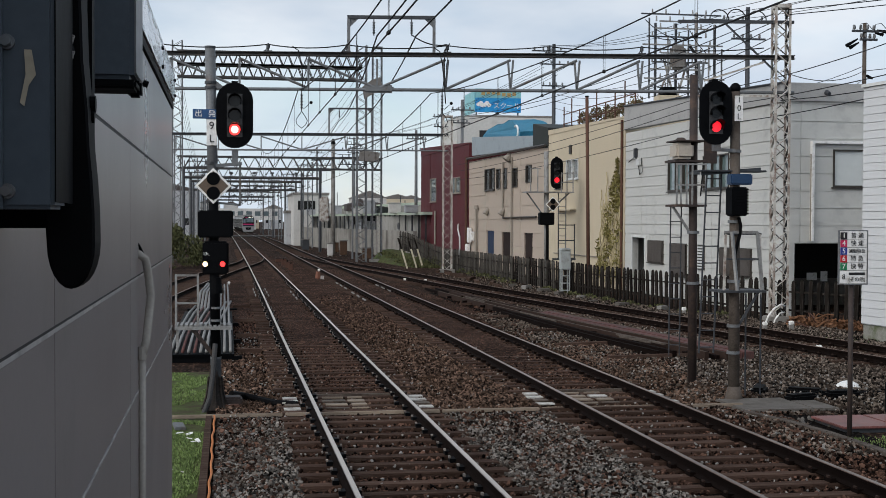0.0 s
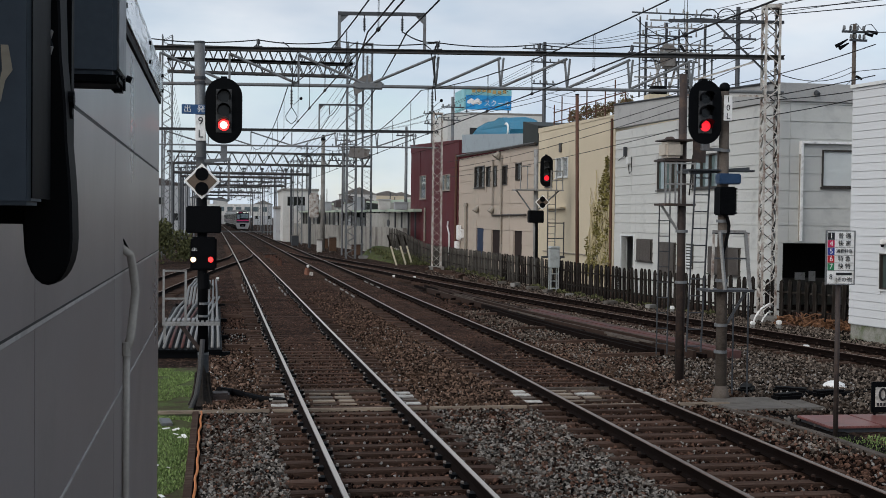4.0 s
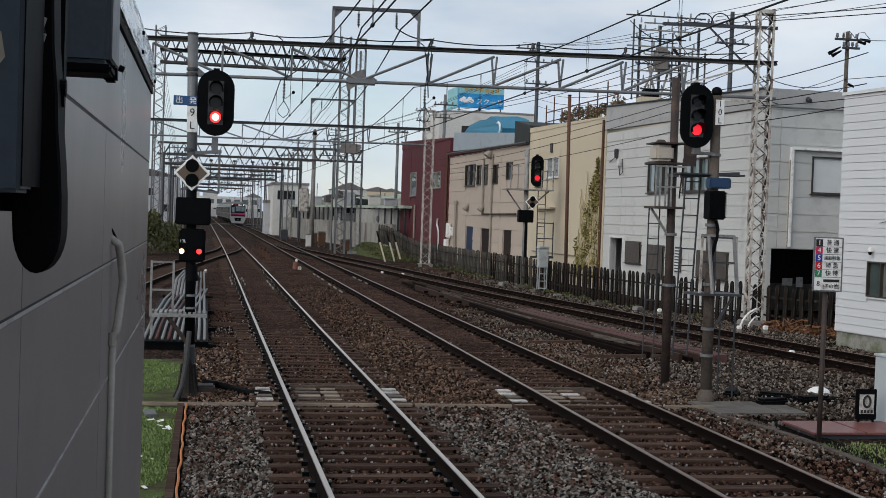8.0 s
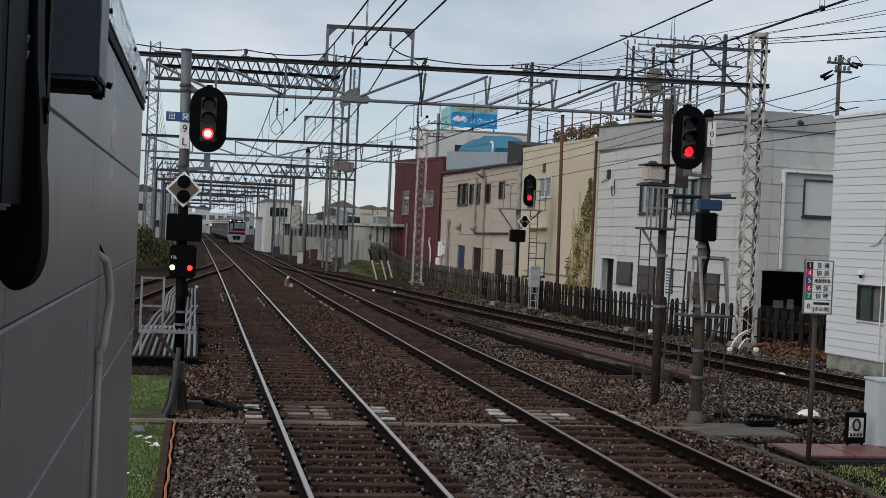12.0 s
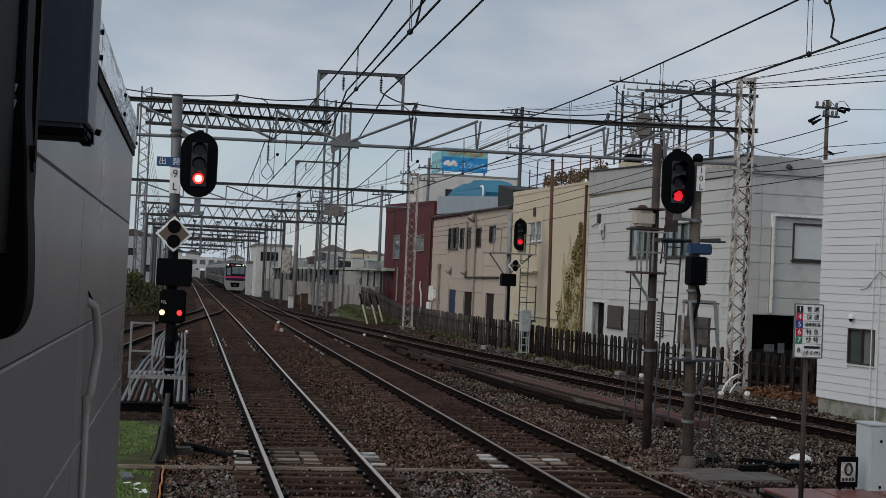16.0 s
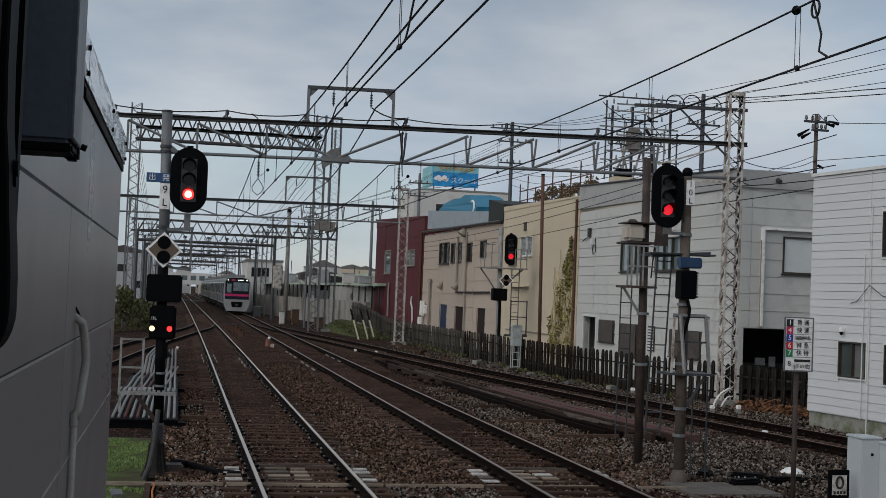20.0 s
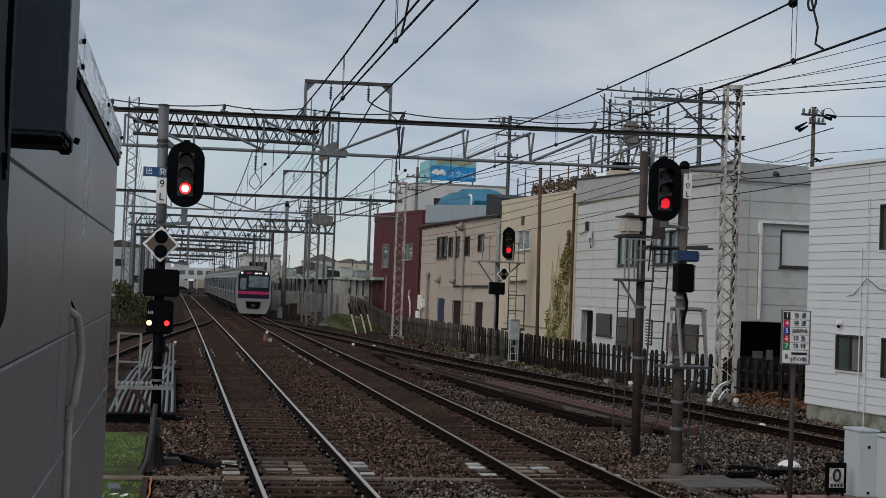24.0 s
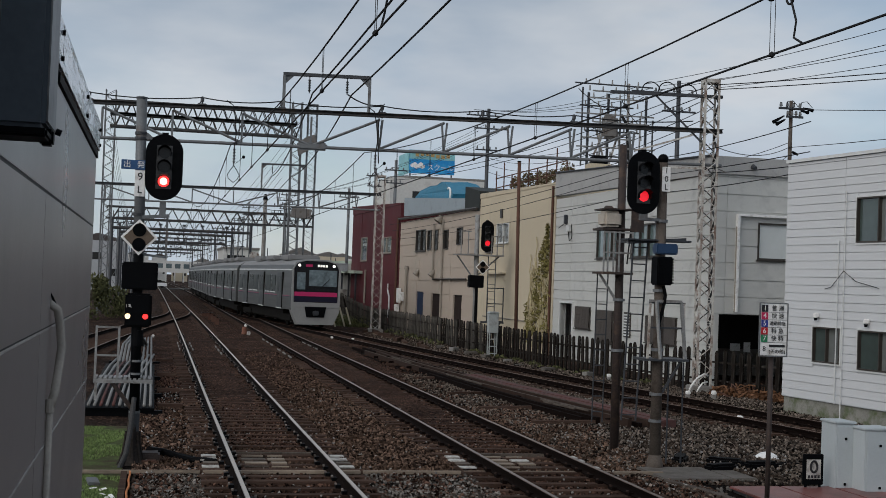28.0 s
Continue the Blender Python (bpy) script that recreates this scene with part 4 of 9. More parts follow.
part("wall", wall_slab(0.01, 7.6, -0.3, 6.7, eholes, 0.03, 0.25), M_SIDING, wh).matrix_basis = me_
clad(wh, me_, 0.0, 7.6, -0.1, 6.7, 0.56, eholes, M_SIDING, (0.42,), 0.035, 0.03)
window(wh, me_, eholes[1], M_FRAME, M_PALEPANE, 0)
bm = B()
box(bm, 2.66, 2.71, -0.02, 0.09, 4.0, 5.11)
part("window_bar", bm, M_FRAME, wh).matrix_basis = me_
bm = B()
box(bm, 0.75, 0.83, -0.16, 0.0, 2.2, 5.42)
box(bm, 0.83, 2.7, -0.16, 0.0, 5.34, 5.42)
part("window_surround", bm, M_WHITE, wh, "white hood trim").matrix_basis = me_
bm = B()
box(bm, 0.0, 7.7, -0.08, 0.25, 6.7, 7.28)
part("parapet", bm, M_FASCIA, wh, "grey metal fascia").matrix_basis = me_
# Lining in the dark colour that stands for the carport's shade.
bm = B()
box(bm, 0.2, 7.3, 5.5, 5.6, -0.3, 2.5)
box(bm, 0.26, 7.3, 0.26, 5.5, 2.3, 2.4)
part("carport_lining", bm, M_DARKROOM, wh, "carport lining with its shade in the colour").matrix_basis = me_
bm = B()
box(bm, 0.26, 7.3, 5.3, 5.45, -0.3, 0.75)
part("carport_low_wall", bm, M_CONCRETE, wh, "grey carport back wall").matrix_basis = me_
bm = B()
box(bm, 0.21, 0.27, 0.3, 5.3, -0.3, 2.28)
part("carport_side_wall", bm, M_CONCRETE, wh, "grey carport side wall").matrix_basis = me_
bm = B()
rod(bm, (1.25, -0.1, 6.98), (1.25, -0.28, 6.92), 0.09, 10, 0.06)
part("dome_camera", bm, M_DARKSTEEL, wh).matrix_basis = me_
bm = B()
pipe(bm, [(2.0, 0.02, 2.2), (2.0, 0.02, 5.0)], 0.03)
part("downpipe", bm, M_PIPE, wh).matrix_basis = me_ @ Matrix.Translation((-1.25, -0.1, 0))
for x0, x1, z0, z1, mt in ((19.93, 20.31, 0.79, 1.05, M_WHITE), (20.45, 20.7, 0.75, 1.1, M_WHITE)):
    th = thing("notice_board", pose((x0 + x1) / 2, 41.0, -0.3), "small white notice sheet in the carport", "notice", "carport notices")
    bm = B()
    box(bm, -(x1 - x0) / 2, (x1 - x0) / 2, 0, 0.02, z0 + 0.3, z1 + 0.3)
    part("sheet", bm, mt, th)
    bm = B()
    box(bm, -0.03, 0.03, 0.025, 0.07, 0, z1 + 0.28)
    part("stand", bm, M_FRAME, th)

# cream rendered building with a roof terrace
Y0 = 53.4
cr = thing("cream_building", None, "cream rendered two-storey building with an ivy corner and roof terrace", "house", "houses along the line")
m = row(Y0)
FAR = lx(65.4, Y0)
holes = [(lx(62.2, Y0), lx(60.15, Y0), 4.93, 5.92), (lx(64.0, Y0), lx(62.8, Y0), 4.5, 5.83)]
part("wall", wall_slab(FAR, -0.02, -0.3, 7.4, holes, 0.0, 0.25), M_CREAM, cr).matrix_basis = m
window(cr, m, holes[0], M_WFRAME, M_GREYPANE, 1)
window(cr, m, holes[1], M_FRAME, M_PANEDARK, 0)
bm = B()
prism(bm, [(0.0, 7.4), (0.0, 7.46), (FAR, 7.66), (FAR, 7.4)], 0.26, m @ Matrix.Translation((0, -0.03, 0)))
part("coping", bm, M_CREAM, cr)
shell(cr, m, FAR, -0.02, 9, -0.3, 7.4, M_CREAM)
bm = B()
pipe(bm, [m @ Vector((-0.25, -0.07, -0.3)), m @ Vector((-0.25, -0.07, 7.3))], 0.06, 8)
part("downpipe", bm, M_RUSTPIPE, cr, "rusty downpipe")
bm = B()
pipe(bm, [m @ Vector((-0.4, -0.04, 1.15)), m @ Vector((FAR + 1.2, -0.04, 1.15))], 0.035)
part("conduit", bm, M_PIPE, cr)
bm = B()
box(bm, lx(61.6, Y0), lx(61.25, Y0), -0.06, 0.0, 6.2, 6.65)
part("vent_hood", bm, M_FRAME, cr).matrix_basis = m
bm = B()
box(bm, lx(63.4, Y0), lx(60.5, Y0), -0.3, 0.0, 3.35, 3.43)
part("ledge", bm, M_CREAM, cr).matrix_basis = m
tr_ = thing("roof_terrace_rail", m, "weathered steel railing round a roof terrace with pot plants", "railing")
for k in range(9):
    x = -0.4 - k * 1.35
    bm = B()
    bar(bm, (x, 0.6, 7.3), (x, 0.6, 8.5 + 0.35 * (k * 5 % 3)), 0.05)
    part("post", bm, M_RUSTPIPE, tr_)
for z in (8.0, 8.5):
    bm = B()
    bar(bm, (-0.4, 0.6, z), (-11.3, 0.6, z - 0.05), 0.045)
    part("rail", bm, M_RUSTPIPE, tr_)

for k, (x, y, w, h) in enumerate(((-1.2, 1.2, 0.5, 0.55), (-3.1, 1.4, 0.7, 0.9), (-4.6, 1.1, 0.4, 0.5), (-6.6, 1.5, 0.8, 1.1), (-8.4, 1.2, 0.5, 0.6), (-10.2, 1.4, 0.6, 0.8))):
    pt = thing("planter", m @ Matrix.Translation((x, y, 7.2)), "weathered planter on the roof terrace", "planter", "planters on the roof terrace")
    bm = B()
    prism(bm, [(-w * 0.4, 0), (w * 0.4, 0), (w / 2, h), (-w / 2, h)], 0.45)
    part("tub", bm, (M_CREAM, M_RUSTPIPE, M_PARAPET)[k % 3], pt)
    bm = B()
    box(bm, -w / 2 - 0.03, w / 2 + 0.03, -0.03, 0.48, h, h + 0.05)
    part("rim", bm, (M_CREAM, M_RUSTPIPE, M_PARAPET)[k % 3], pt)
# brown pole in front of the cream wall
th = thing("brown_pole", pose(14.62, 49.7, -0.32), "tall slim brown steel pole by the fence", "utility pole")
bm = B()
rod(bm, (0, 0, 0), (-0.12, 0, 8.2), 0.08, 10, 0.07)
part("pole", bm, M_RUSTPIPE, th, smooth=True)
bm = B()
rod(bm, (-0.12, 0, 8.2), (-0.12, 0, 8.25), 0.08, 10)
part("cap", bm, M_BLACK, th)

# beige house with a tarpaulin on its roof
Y0 = 65.5
bg = thing("beige_house", None, "beige two-storey house with a blue tarpaulin on the roof", "house", "houses along the line")
m = row(Y0)
FAR = lx(84.8, Y0)
holes = [(lx(80.1, Y0), lx(77.4, Y0), 4.78, 6.15), (lx(76.95, Y0), lx(75.95, Y0), 4.8, 6.05), (lx(75.5, Y0), lx(74.3, Y0), 4.78, 6.02), (lx(72.9, Y0), lx(71.85, Y0), 4.8, 5.95),
         (lx(70.0, Y0), lx(68.75, Y0), 5.0, 5.98), (lx(79.6, Y0), lx(77.6, Y0), -0.3, 2.2), (lx(75.55, Y0), lx(73.1, Y0), 0.3, 2.16), (lx(70.4, Y0), lx(68.55, Y0), 0.2, 2.14)]
part("wall", wall_slab(FAR, -0.05, -0.3, 6.85, holes), M_BEIGE, bg).matrix_basis = m
clad(bg, m, FAR, -0.05, -0.2, 6.85, 0.78, holes, M_BEIGE, (lx(79.0, Y0), lx(73.6, Y0), lx(71.2, Y0)), 0.05, 0.05)
for k, h in enumerate(holes):
    if k < 5:
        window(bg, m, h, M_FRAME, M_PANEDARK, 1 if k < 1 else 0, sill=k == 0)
    else:
        bm = B()
        box(bm, h[0], h[1], 0.1, 0.15, h[2], h[3])
        part("shutter", bm, M_BLUEDOOR if k == 5 else M_DARKDOOR, bg, "dark blue door" if k == 5 else "closed dark shutter").matrix_basis = m
bm = B()
pipe(bm, [m @ Vector((-0.05, -0.15, 6.88)), m @ Vector((FAR, -0.15, 7.05))], 0.08)
part("gutter", bm, M_FRAME, bg)
bm = B()
prism(bm, [(lx(68.6, Y0), 6.93), (lx(68.6, Y0), 7.6), (FAR + 0.4, 8.52), (FAR + 0.4, 7.25)], 0.2, m @ Matrix.Translation((0, 0.1, 0)))
part("parapet", bm, M_BLUEFASCIA, bg, "pale blue-grey metal fascia")
bm = B()
prism(bm, [(lx(68.55, Y0), 6.9), (-0.06, 6.75), (-0.06, 7.82), (lx(68.55, Y0), 8.25)], 4.0)
part("roof_shed", bm, M_SHED, bg, "dark metal roof shed").matrix_basis = m
bm = B()
ps = [(lx(84.0, Y0), 8.1), (lx(72.6, Y0), 7.5), (lx(72.4, Y0), 8.1), (lx(74.6, Y0), 8.95), (lx(75.3, Y0), 9.0), (lx(80.9, Y0), 8.8)]
prism(bm, ps, 2.0, m @ Matrix.Translation((0, 0.35, 0)))
bmesh.ops.subdivide_edges(bm, edges=bm.edges[:], cuts=3, use_grid_fill=True)
for v in bm.verts:
    v.co += Vector(noise.noise_vector(v.co * 1.3)) * 0.12
part("tarpaulin", bm, M_TARP, bg, "crumpled blue tarpaulin")
bm = B()
pipe(bm, [m @ Vector((lx(73.2, Y0) + 0.45 * math.cos(a), 0.25, 8.1 + 0.4 * math.sin(a))) for a in [math.radians(-80 + 20 * k) for k in range(11)]], 0.06, 6)
part("white_hose", bm, M_WHITE, bg, "coiled white hose on the tarpaulin")
shell(bg, m, FAR, -0.05, 9, -0.3, 6.85, M_BEIGE)
for x, z0, z1 in ((lx(72.9, Y0), -0.3, 6.6), (lx(75.0, Y0), 3.0, 6.4), (lx(70.9, Y0), 2.9, 3.0)):
    bm = B()
    pipe(bm, [m @ Vector((x, -0.09, z0)), m @ Vector((x, -0.09, z1))], 0.055)
    part("downpipe", bm, M_PIPE, bg)
bm = B()
pipe(bm, [m @ Vector((lx(75.0, Y0), -0.09, 3.0)), m @ Vector((lx(67.5, Y0), -0.09, 3.05))], 0.06)
part("drain", bm, M_FRAME, bg)
for x, z in ((lx(79.0, Y0), 3.35), (lx(75.0, Y0), 3.3), (lx(73.6, Y0), 6.55)):
    bm = B()
    rod(bm, m @ Vector((x, 0.0, z + 0.25)), m @ Vector((x, -0.25, z - 0.1)), 0.1 if z < 4 else 0.16, 10, 0.2 if z < 4 else 0.28)
    part("vent_hood", bm, M_PIPE, bg, "dull metal vent hood")

# white meter boxes and a pale standpipe at the far corner
for k, (y, z0, z1, w) in enumerate(((83.9, 1.35, 2.35, 0.3), (83.0, 1.5, 2.1, 0.22), (84.4, 0.75, 1.25, 0.35))):
    bm = B()
    box(bm, lx(y, Y0) - w, lx(y, Y0) + w, -0.28, -0.055, z0, z1, bevel=0.03)
    part("meter_box", bm, M_WHITE, bg, "white meter box").matrix_basis = m
bm = B()
pipe(bm, [m @ Vector((lx(82.0, Y0), -0.14, -0.3)), m @ Vector((lx(82.0, Y0), -0.14, 3.6))], 0.09, 8)
rod(bm, m @ Vector((lx(82.0, Y0), -0.14, 3.6)), m @ Vector((lx(82.0, Y0), -0.14, 3.85)), 0.17, 10, 0.12)
part("standpipe", bm, M_PIPE, bg, "pale standpipe with a cowl")
# dark red house
Y0 = 84.9
rd = thing("red_house", None, "dark red metal-clad two-storey house", "house", "houses along the line")
m = row(Y0)
FAR = lx(102.9, Y0)
holes = [(lx(98.9, Y0), lx(96.4, Y0), 4.3, 6.15), (lx(91.1, Y0), lx(87.6, Y0), 4.8, 5.95)]
part("wall", wall_slab(FAR, -0.02, -0.3, 8.1, holes), M_RED, rd).matrix_basis = m
for h in holes:
    window(rd, m, h, M_PIPE, M_PANE, 0 if h[3] > 6 else 1)
clad(rd, m, FAR, -0.02, -0.3, 8.1, 2.8, holes, M_RED, [FAR + 1.5 * k for k in range(1, 12)], 0.025)
bm = B()
prism(bm, [(0.0, 8.1), (0.0, 8.2), (FAR, 8.8), (FAR, 8.1)], 0.3, m @ Matrix.Translation((0, -0.03, 0)))
part("parapet", bm, M_RED, rd)
shell(rd, m, FAR, -0.02, 9, -0.3, 8.1, M_RED)
bm = B()
pipe(bm, [m @ Vector((-0.35, -0.1, -0.3)), m @ Vector((-0.35, -0.1, 7.2))], 0.09)
part("downpipe", bm, M_RUSTPIPE, rd)
bm = B()
pipe(bm, [m @ Vector(p) for p in ((-2.9, -0.08, 2.6), (-3.0, -0.1, 2.2), (-2.4, -0.1, 1.7), (-2.3, -0.1, 0.9), (-2.7, -0.1, 0.2))], 0.06, 8)
part("bent_pipe", bm, M_WFRAME, rd, "bent pale pipe")
bm = B()
pipe(bm, [m @ Vector((-11.5, -0.08, 1.0)), m @ Vector((-11.5, -0.08, 3.6))], 0.08, 8)
part("vent_pipe", bm, M_PIPE, rd, "pale vent pipe")

# white house close to the siding
rh_dir = Vector((0.52, -3.62, 0)).normalized()
rh_in = Vector((-rh_dir.y, rh_dir.x, 0))
m = Matrix(((rh_dir.x, rh_in.x, 0, 16.08), (rh_dir.y, rh_in.y, 0, 29.98), (0, 0, 1, 0), (0, 0, 0, 1)))


def rx(y):
    return (29.98 - y) / 0.9898


rh = thing("white_house", None, "white clapboard two-storey house on a concrete footing close to the siding", "house", "houses along the line")
holes = [(rx(28.76), rx(27.74), 1.17, 2.05), (rx(27.08), rx(25.6), 1.1, 2.04), (rx(27.24), rx(25.7), 4.13, 5.22)]
END = 7.5
part("wall", wall_slab(0.0, END, 0.2, 6.2, holes), M_WSIDING, rh).matrix_basis = m
clad(rh, m, 0.0, END, 0.22, 6.25, 0.205, holes, M_WSIDING, (rx(27.7), rx(24.5)), 0.022, 0.013)
for h in holes:
    window(rh, m, h, M_FRAME, M_GREENPANE, 1, sill=False, t=0.035, second=M_GREYPANE)
    a, b, c, d = h
    part("window_casing", frame_slab(a - 0.045, b + 0.045, c - 0.045, d + 0.045, [(a - 0.002, b + 0.002, c - 0.002, d + 0.002)], -0.022, 0.028), M_WFRAME, rh, "white window casing").matrix_basis = m
bm = B()
box(bm, 0.02, END, 0.06, 8, -0.35, 0.2)
part("footing", bm, M_FOUND, rh, "mossy concrete footing").matrix_basis = m
bm = B()
box(bm, -0.03, END, -0.05, 0.27, 6.25, 6.33)
part("coping", bm, M_WFRAME, rh).matrix_basis = m
shell(rh, m, 0.0, END, 8, 0.2, 6.2, M_WSIDING)
for x, z0, z1 in ((rx(27.62), -0.25, 5.4), (rx(27.85), 0.2, 4.2)):
    bm = B()
    pipe(bm, [m @ Vector((x, -0.05, z0)), m @ Vector((x, -0.03, z1))], 0.014)
    part("conduit", bm, M_WFRAME, rh)
bm = B()
pipe(bm, [m @ Vector(p) for p in ((rx(28.35), -0.03, 3.0), (rx(28.1), -0.03, 3.05), (rx(27.62), -0.05, 3.45), (rx(27.2), -0.03, 3.2), (rx(26.4), -0.03, 3.05))], 0.009, 5)
part("cable", bm, M_WIRE, rh)
for y, z in ((28.6, 2.28), (26.75, 2.2)):
    bm = B()
    box(bm, rx(y) - 0.06, rx(y) + 0.06, -0.12, 0.0, z, z + 0.12, bevel=0.02)
    cam_ = part("security_camera", bm, M_WHITE, rh)
    cam_.matrix_basis = m
    bm = B()
    rod(bm, (rx(y) + 0.03, -0.1, z), (rx(y) + 0.03, -0.1, z - 0.07), 0.05, 10, 0.03)
    part("camera_dome", bm, M_BLACK, cam_)


# ---- signals and trackside poles ----
M_LENS = mat("dark_signal_lens", (0.008, 0.010, 0.011), 0.25, 0, 0.1, 3, 20, 0.0, spec=0.3)
M_REDLIT = glow("lit_red_lamp", (1.0, 0.03, 0.03), 2.2)
M_REDCORE = glow("red_lamp_core", (1.0, 0.32, 0.24), 4.5)
M_REDDIM = glow("dim_red_lamp", (0.9, 0.015, 0.03), 0.85)
M_WARMLIT = glow("lit_warm_lamp", (1.0, 0.72, 0.42), 1.7)
M_LAMPPLATE = mat("worn_lamp_plate", (0.045, 0.046, 0.048), 0.6, 0, 0.6, 7, 40, 0.1, 0.003, (0.012, 0.012, 0.013), 0.4)
M_TAN = mat("faded_tan_board", (0.135, 0.10, 0.075), 0.8, 0, 0.15, 3, 30, 0.1, 0.003)


def signal_head(th, x, y, z, hw, hh, lit, tilt=0.0):
    """An oval black backboard with three hooded lamps, the lowest lit."""
    m = pose(x, y, z, 0, 0, tilt)
    bm = B()
    out = [(hw * math.cos(a), hh - hw + hw * math.sin(a)) for a in [math.pi * k / 14 for k in range(15)]]
    out += [(-hw * math.cos(a), -(hh - hw) - hw * math.sin(a)) for a in [math.pi * k / 14 for k in range(15)]]
    prism(bm, out, 0.03, m)
    head = part("backboard", bm, M_BLACK, th)
    bm = B()
    box(bm, -hw * 0.42, hw * 0.42, 0.03, 0.3, -hh * 0.68, hh * 0.68, m, bevel=0.03)
    box(bm, -0.05, 0.05, 0.05, 0.2, hh * 0.9, hh * 1.06, m)
    part("lamp_case", bm, M_BLACK, head)
    for k, dz in enumerate((0.225, 0.0, -0.225)):
        zz = dz * hh / 0.52
        c = m @ Vector((0, -0.004, zz))
        bm = B()
        r = 0.088 * hh / 0.52
        rod(bm, m @ Vector((0, -0.012, zz)), m @ Vector((0, -0.002, zz)), r, 20)
        part("lamp", bm, lit if k == 2 else M_LENS, head, "glowing red lamp" if k == 2 else "unlit lamp")
        bm = B()
        if k == 2 and lit is M_REDLIT:
            core = B()
            rod(core, m @ Vector((0, -0.016, zz)), m @ Vector((0, -0.011, zz)), r * 0.66, 20)
            part("lamp_core", core, M_REDCORE, head, "bright lamp core")
        n = 12
        ring = [(r * 1.2 * math.cos(radians(-25 + 230 * q / n)), r * 1.2 * math.sin(radians(-25 + 230 * q / n))) for q in range(n + 1)]
        va = [bm.verts.new(m @ Vector((a, -0.003, zz + b))) for a, b in ring]
        vb = [bm.verts.new(m @ Vector((a, -0.2 if 2 < q < n - 2 else -0.1, zz + b + 0.004))) for q, (a, b) in enumerate(ring)]
        for q in range(n):
            bm.faces.new((va[q], va[q + 1], vb[q + 1], vb[q]))
        hood = part("hood", bm, M_BLACK, head)
        sm = hood.modifiers.new("thick", "SOLIDIFY")
        sm.thickness = 0.006
    bm = B()
    box(bm, -hw * 0.42, hw * 0.42, -0.006, 0.0, -hh * 0.66, hh * 0.66, m)
    part("lamp_plate", bm, M_LAMPPLATE, head, "worn dark grey lamp plate")
    return head


def diamond(th, x, y, z, r, inner, label):
    bm = B()
    prism(bm, [(x, z - r), (x + r, z), (x, z + r), (x - r, z)], 0.015, Matrix.Translation((0, y, 0)))
    d = part("diamond_board", bm, M_WHITE, th, label)
    q = r * 0.83
    bm = B()
    prism(bm, [(x, z - q), (x + q, z), (x, z + q), (x - q, z)], 0.004, Matrix.Translation((0, y - 0.005, 0)))
    part("board_face", bm, inner, d)
    for s in (-1, 1):
        bm = B()
        rod(bm, (x, y - 0.012, z + s * r * 0.4), (x, y - 0.005, z + s * r * 0.4), r * 0.365, 20)
        part("board_disc", bm, M_BLACK, d)
    return d


def plate(th, x0, x1, z0, z1, y, rows, size, material=None, ink=None, name="number_plate"):
    bm = B()
    box(bm, x0, x1, y - 0.012, y, z0, z1, bevel=0.004)
    p = part(name, bm, material or M_WHITE, th)
    n = len(rows)
    for k, text in enumerate(rows):
        z = z1 - (z1 - z0) * (k + 0.5) / n
        lettering("lettering", text, size, Matrix.Translation(((x0 + x1) / 2, y - 0.016, z)) @ pose(0, 0, 0, 90, 0, 0), ink or M_INK, p)
    return p


M_FOOT = mat("sooty_cast_iron", (0.030, 0.026, 0.024), 0.8, 0, 0.4, 3, 30, 0.3, 0.004, (0.075, 0.055, 0.042), 0.35, spec=0.1)
# departure signal at the platform end
sg = thing("departure_signal", pose(-0.19, 20.4, -0.32), "tall signal with a black oval head showing red", "railway signal", "railway signals")
bm = B()
rod(bm, (0.04, 0, 0.9), (0.0, 0, 3.4), 0.08, 16)
part("lower_pole", bm, M_BLACK, sg, "black lower pole", smooth=True)
bm = B()
rod(bm, (0.0, 0, 3.4), (-0.05, 0, 5.85), 0.082, 16)
part("pole", bm, M_STEEL, sg, smooth=True)
bm = B()
rod(bm, (-0.05, 0, 5.85), (-0.05, 0, 5.88), 0.088, 16)
part("pole_cap", bm, M_DARKSTEEL, sg)
for z in (5.2, 5.28, 4.0):
    bm = B()
    rod(bm, (-0.04, 0, z), (-0.04, 0, z + 0.045), 0.096, 16)
    part("clamp", bm, M_DARKSTEEL, sg)
bm = B()
bar(bm, (0.0, -0.02, 5.25), (0.33, -0.02, 5.2), 0.07, 0.05)
bar(bm, (0.05, -0.02, 5.3), (0.2, -0.02, 5.18), 0.05, 0.04)
part("upper_bracket", bm, M_STEEL, sg)
bm = B()
bar(bm, (0.02, -0.02, 3.98), (0.45, -0.02, 4.02), 0.09, 0.05)
bar(bm, (0.34, -0.02, 3.98), (0.34, -0.02, 4.24), 0.1, 0.08)
bar(bm, (0.42, 0, 3.35), (0.42, 0, 4.0), 0.035)
bar(bm, (0.0, 0, 3.4), (0.42, 0, 3.36), 0.035)
part("lower_bracket", bm, M_STEEL, sg)
signal_head(sg, 0.335, -0.12, 4.78, 0.29, 0.52, M_REDLIT)
p = plate(sg, -0.32, 0.05, 4.72, 4.87, -0.1, [""], 0.12, M_BLUE, M_WHITE, "blue_plate")
lettering("lettering", "\u51fa", 0.12, Matrix.Translation((-0.23, -0.116, 4.795)) @ pose(0, 0, 0, 90, 0, 0), M_WHITE, p)
lettering("lettering", "\u767a", 0.12, Matrix.Translation((-0.02, -0.116, 4.795)) @ pose(0, 0, 0, 90, 0, 0), M_WHITE, p)
plate(sg, -0.105, 0.055, 4.3, 4.71, -0.1, ["9", "L"], 0.17)
diamond(sg, 0.0, -0.1, 3.66, 0.285, M_TAN, "white-edged diamond board with two black discs")
bm = B()
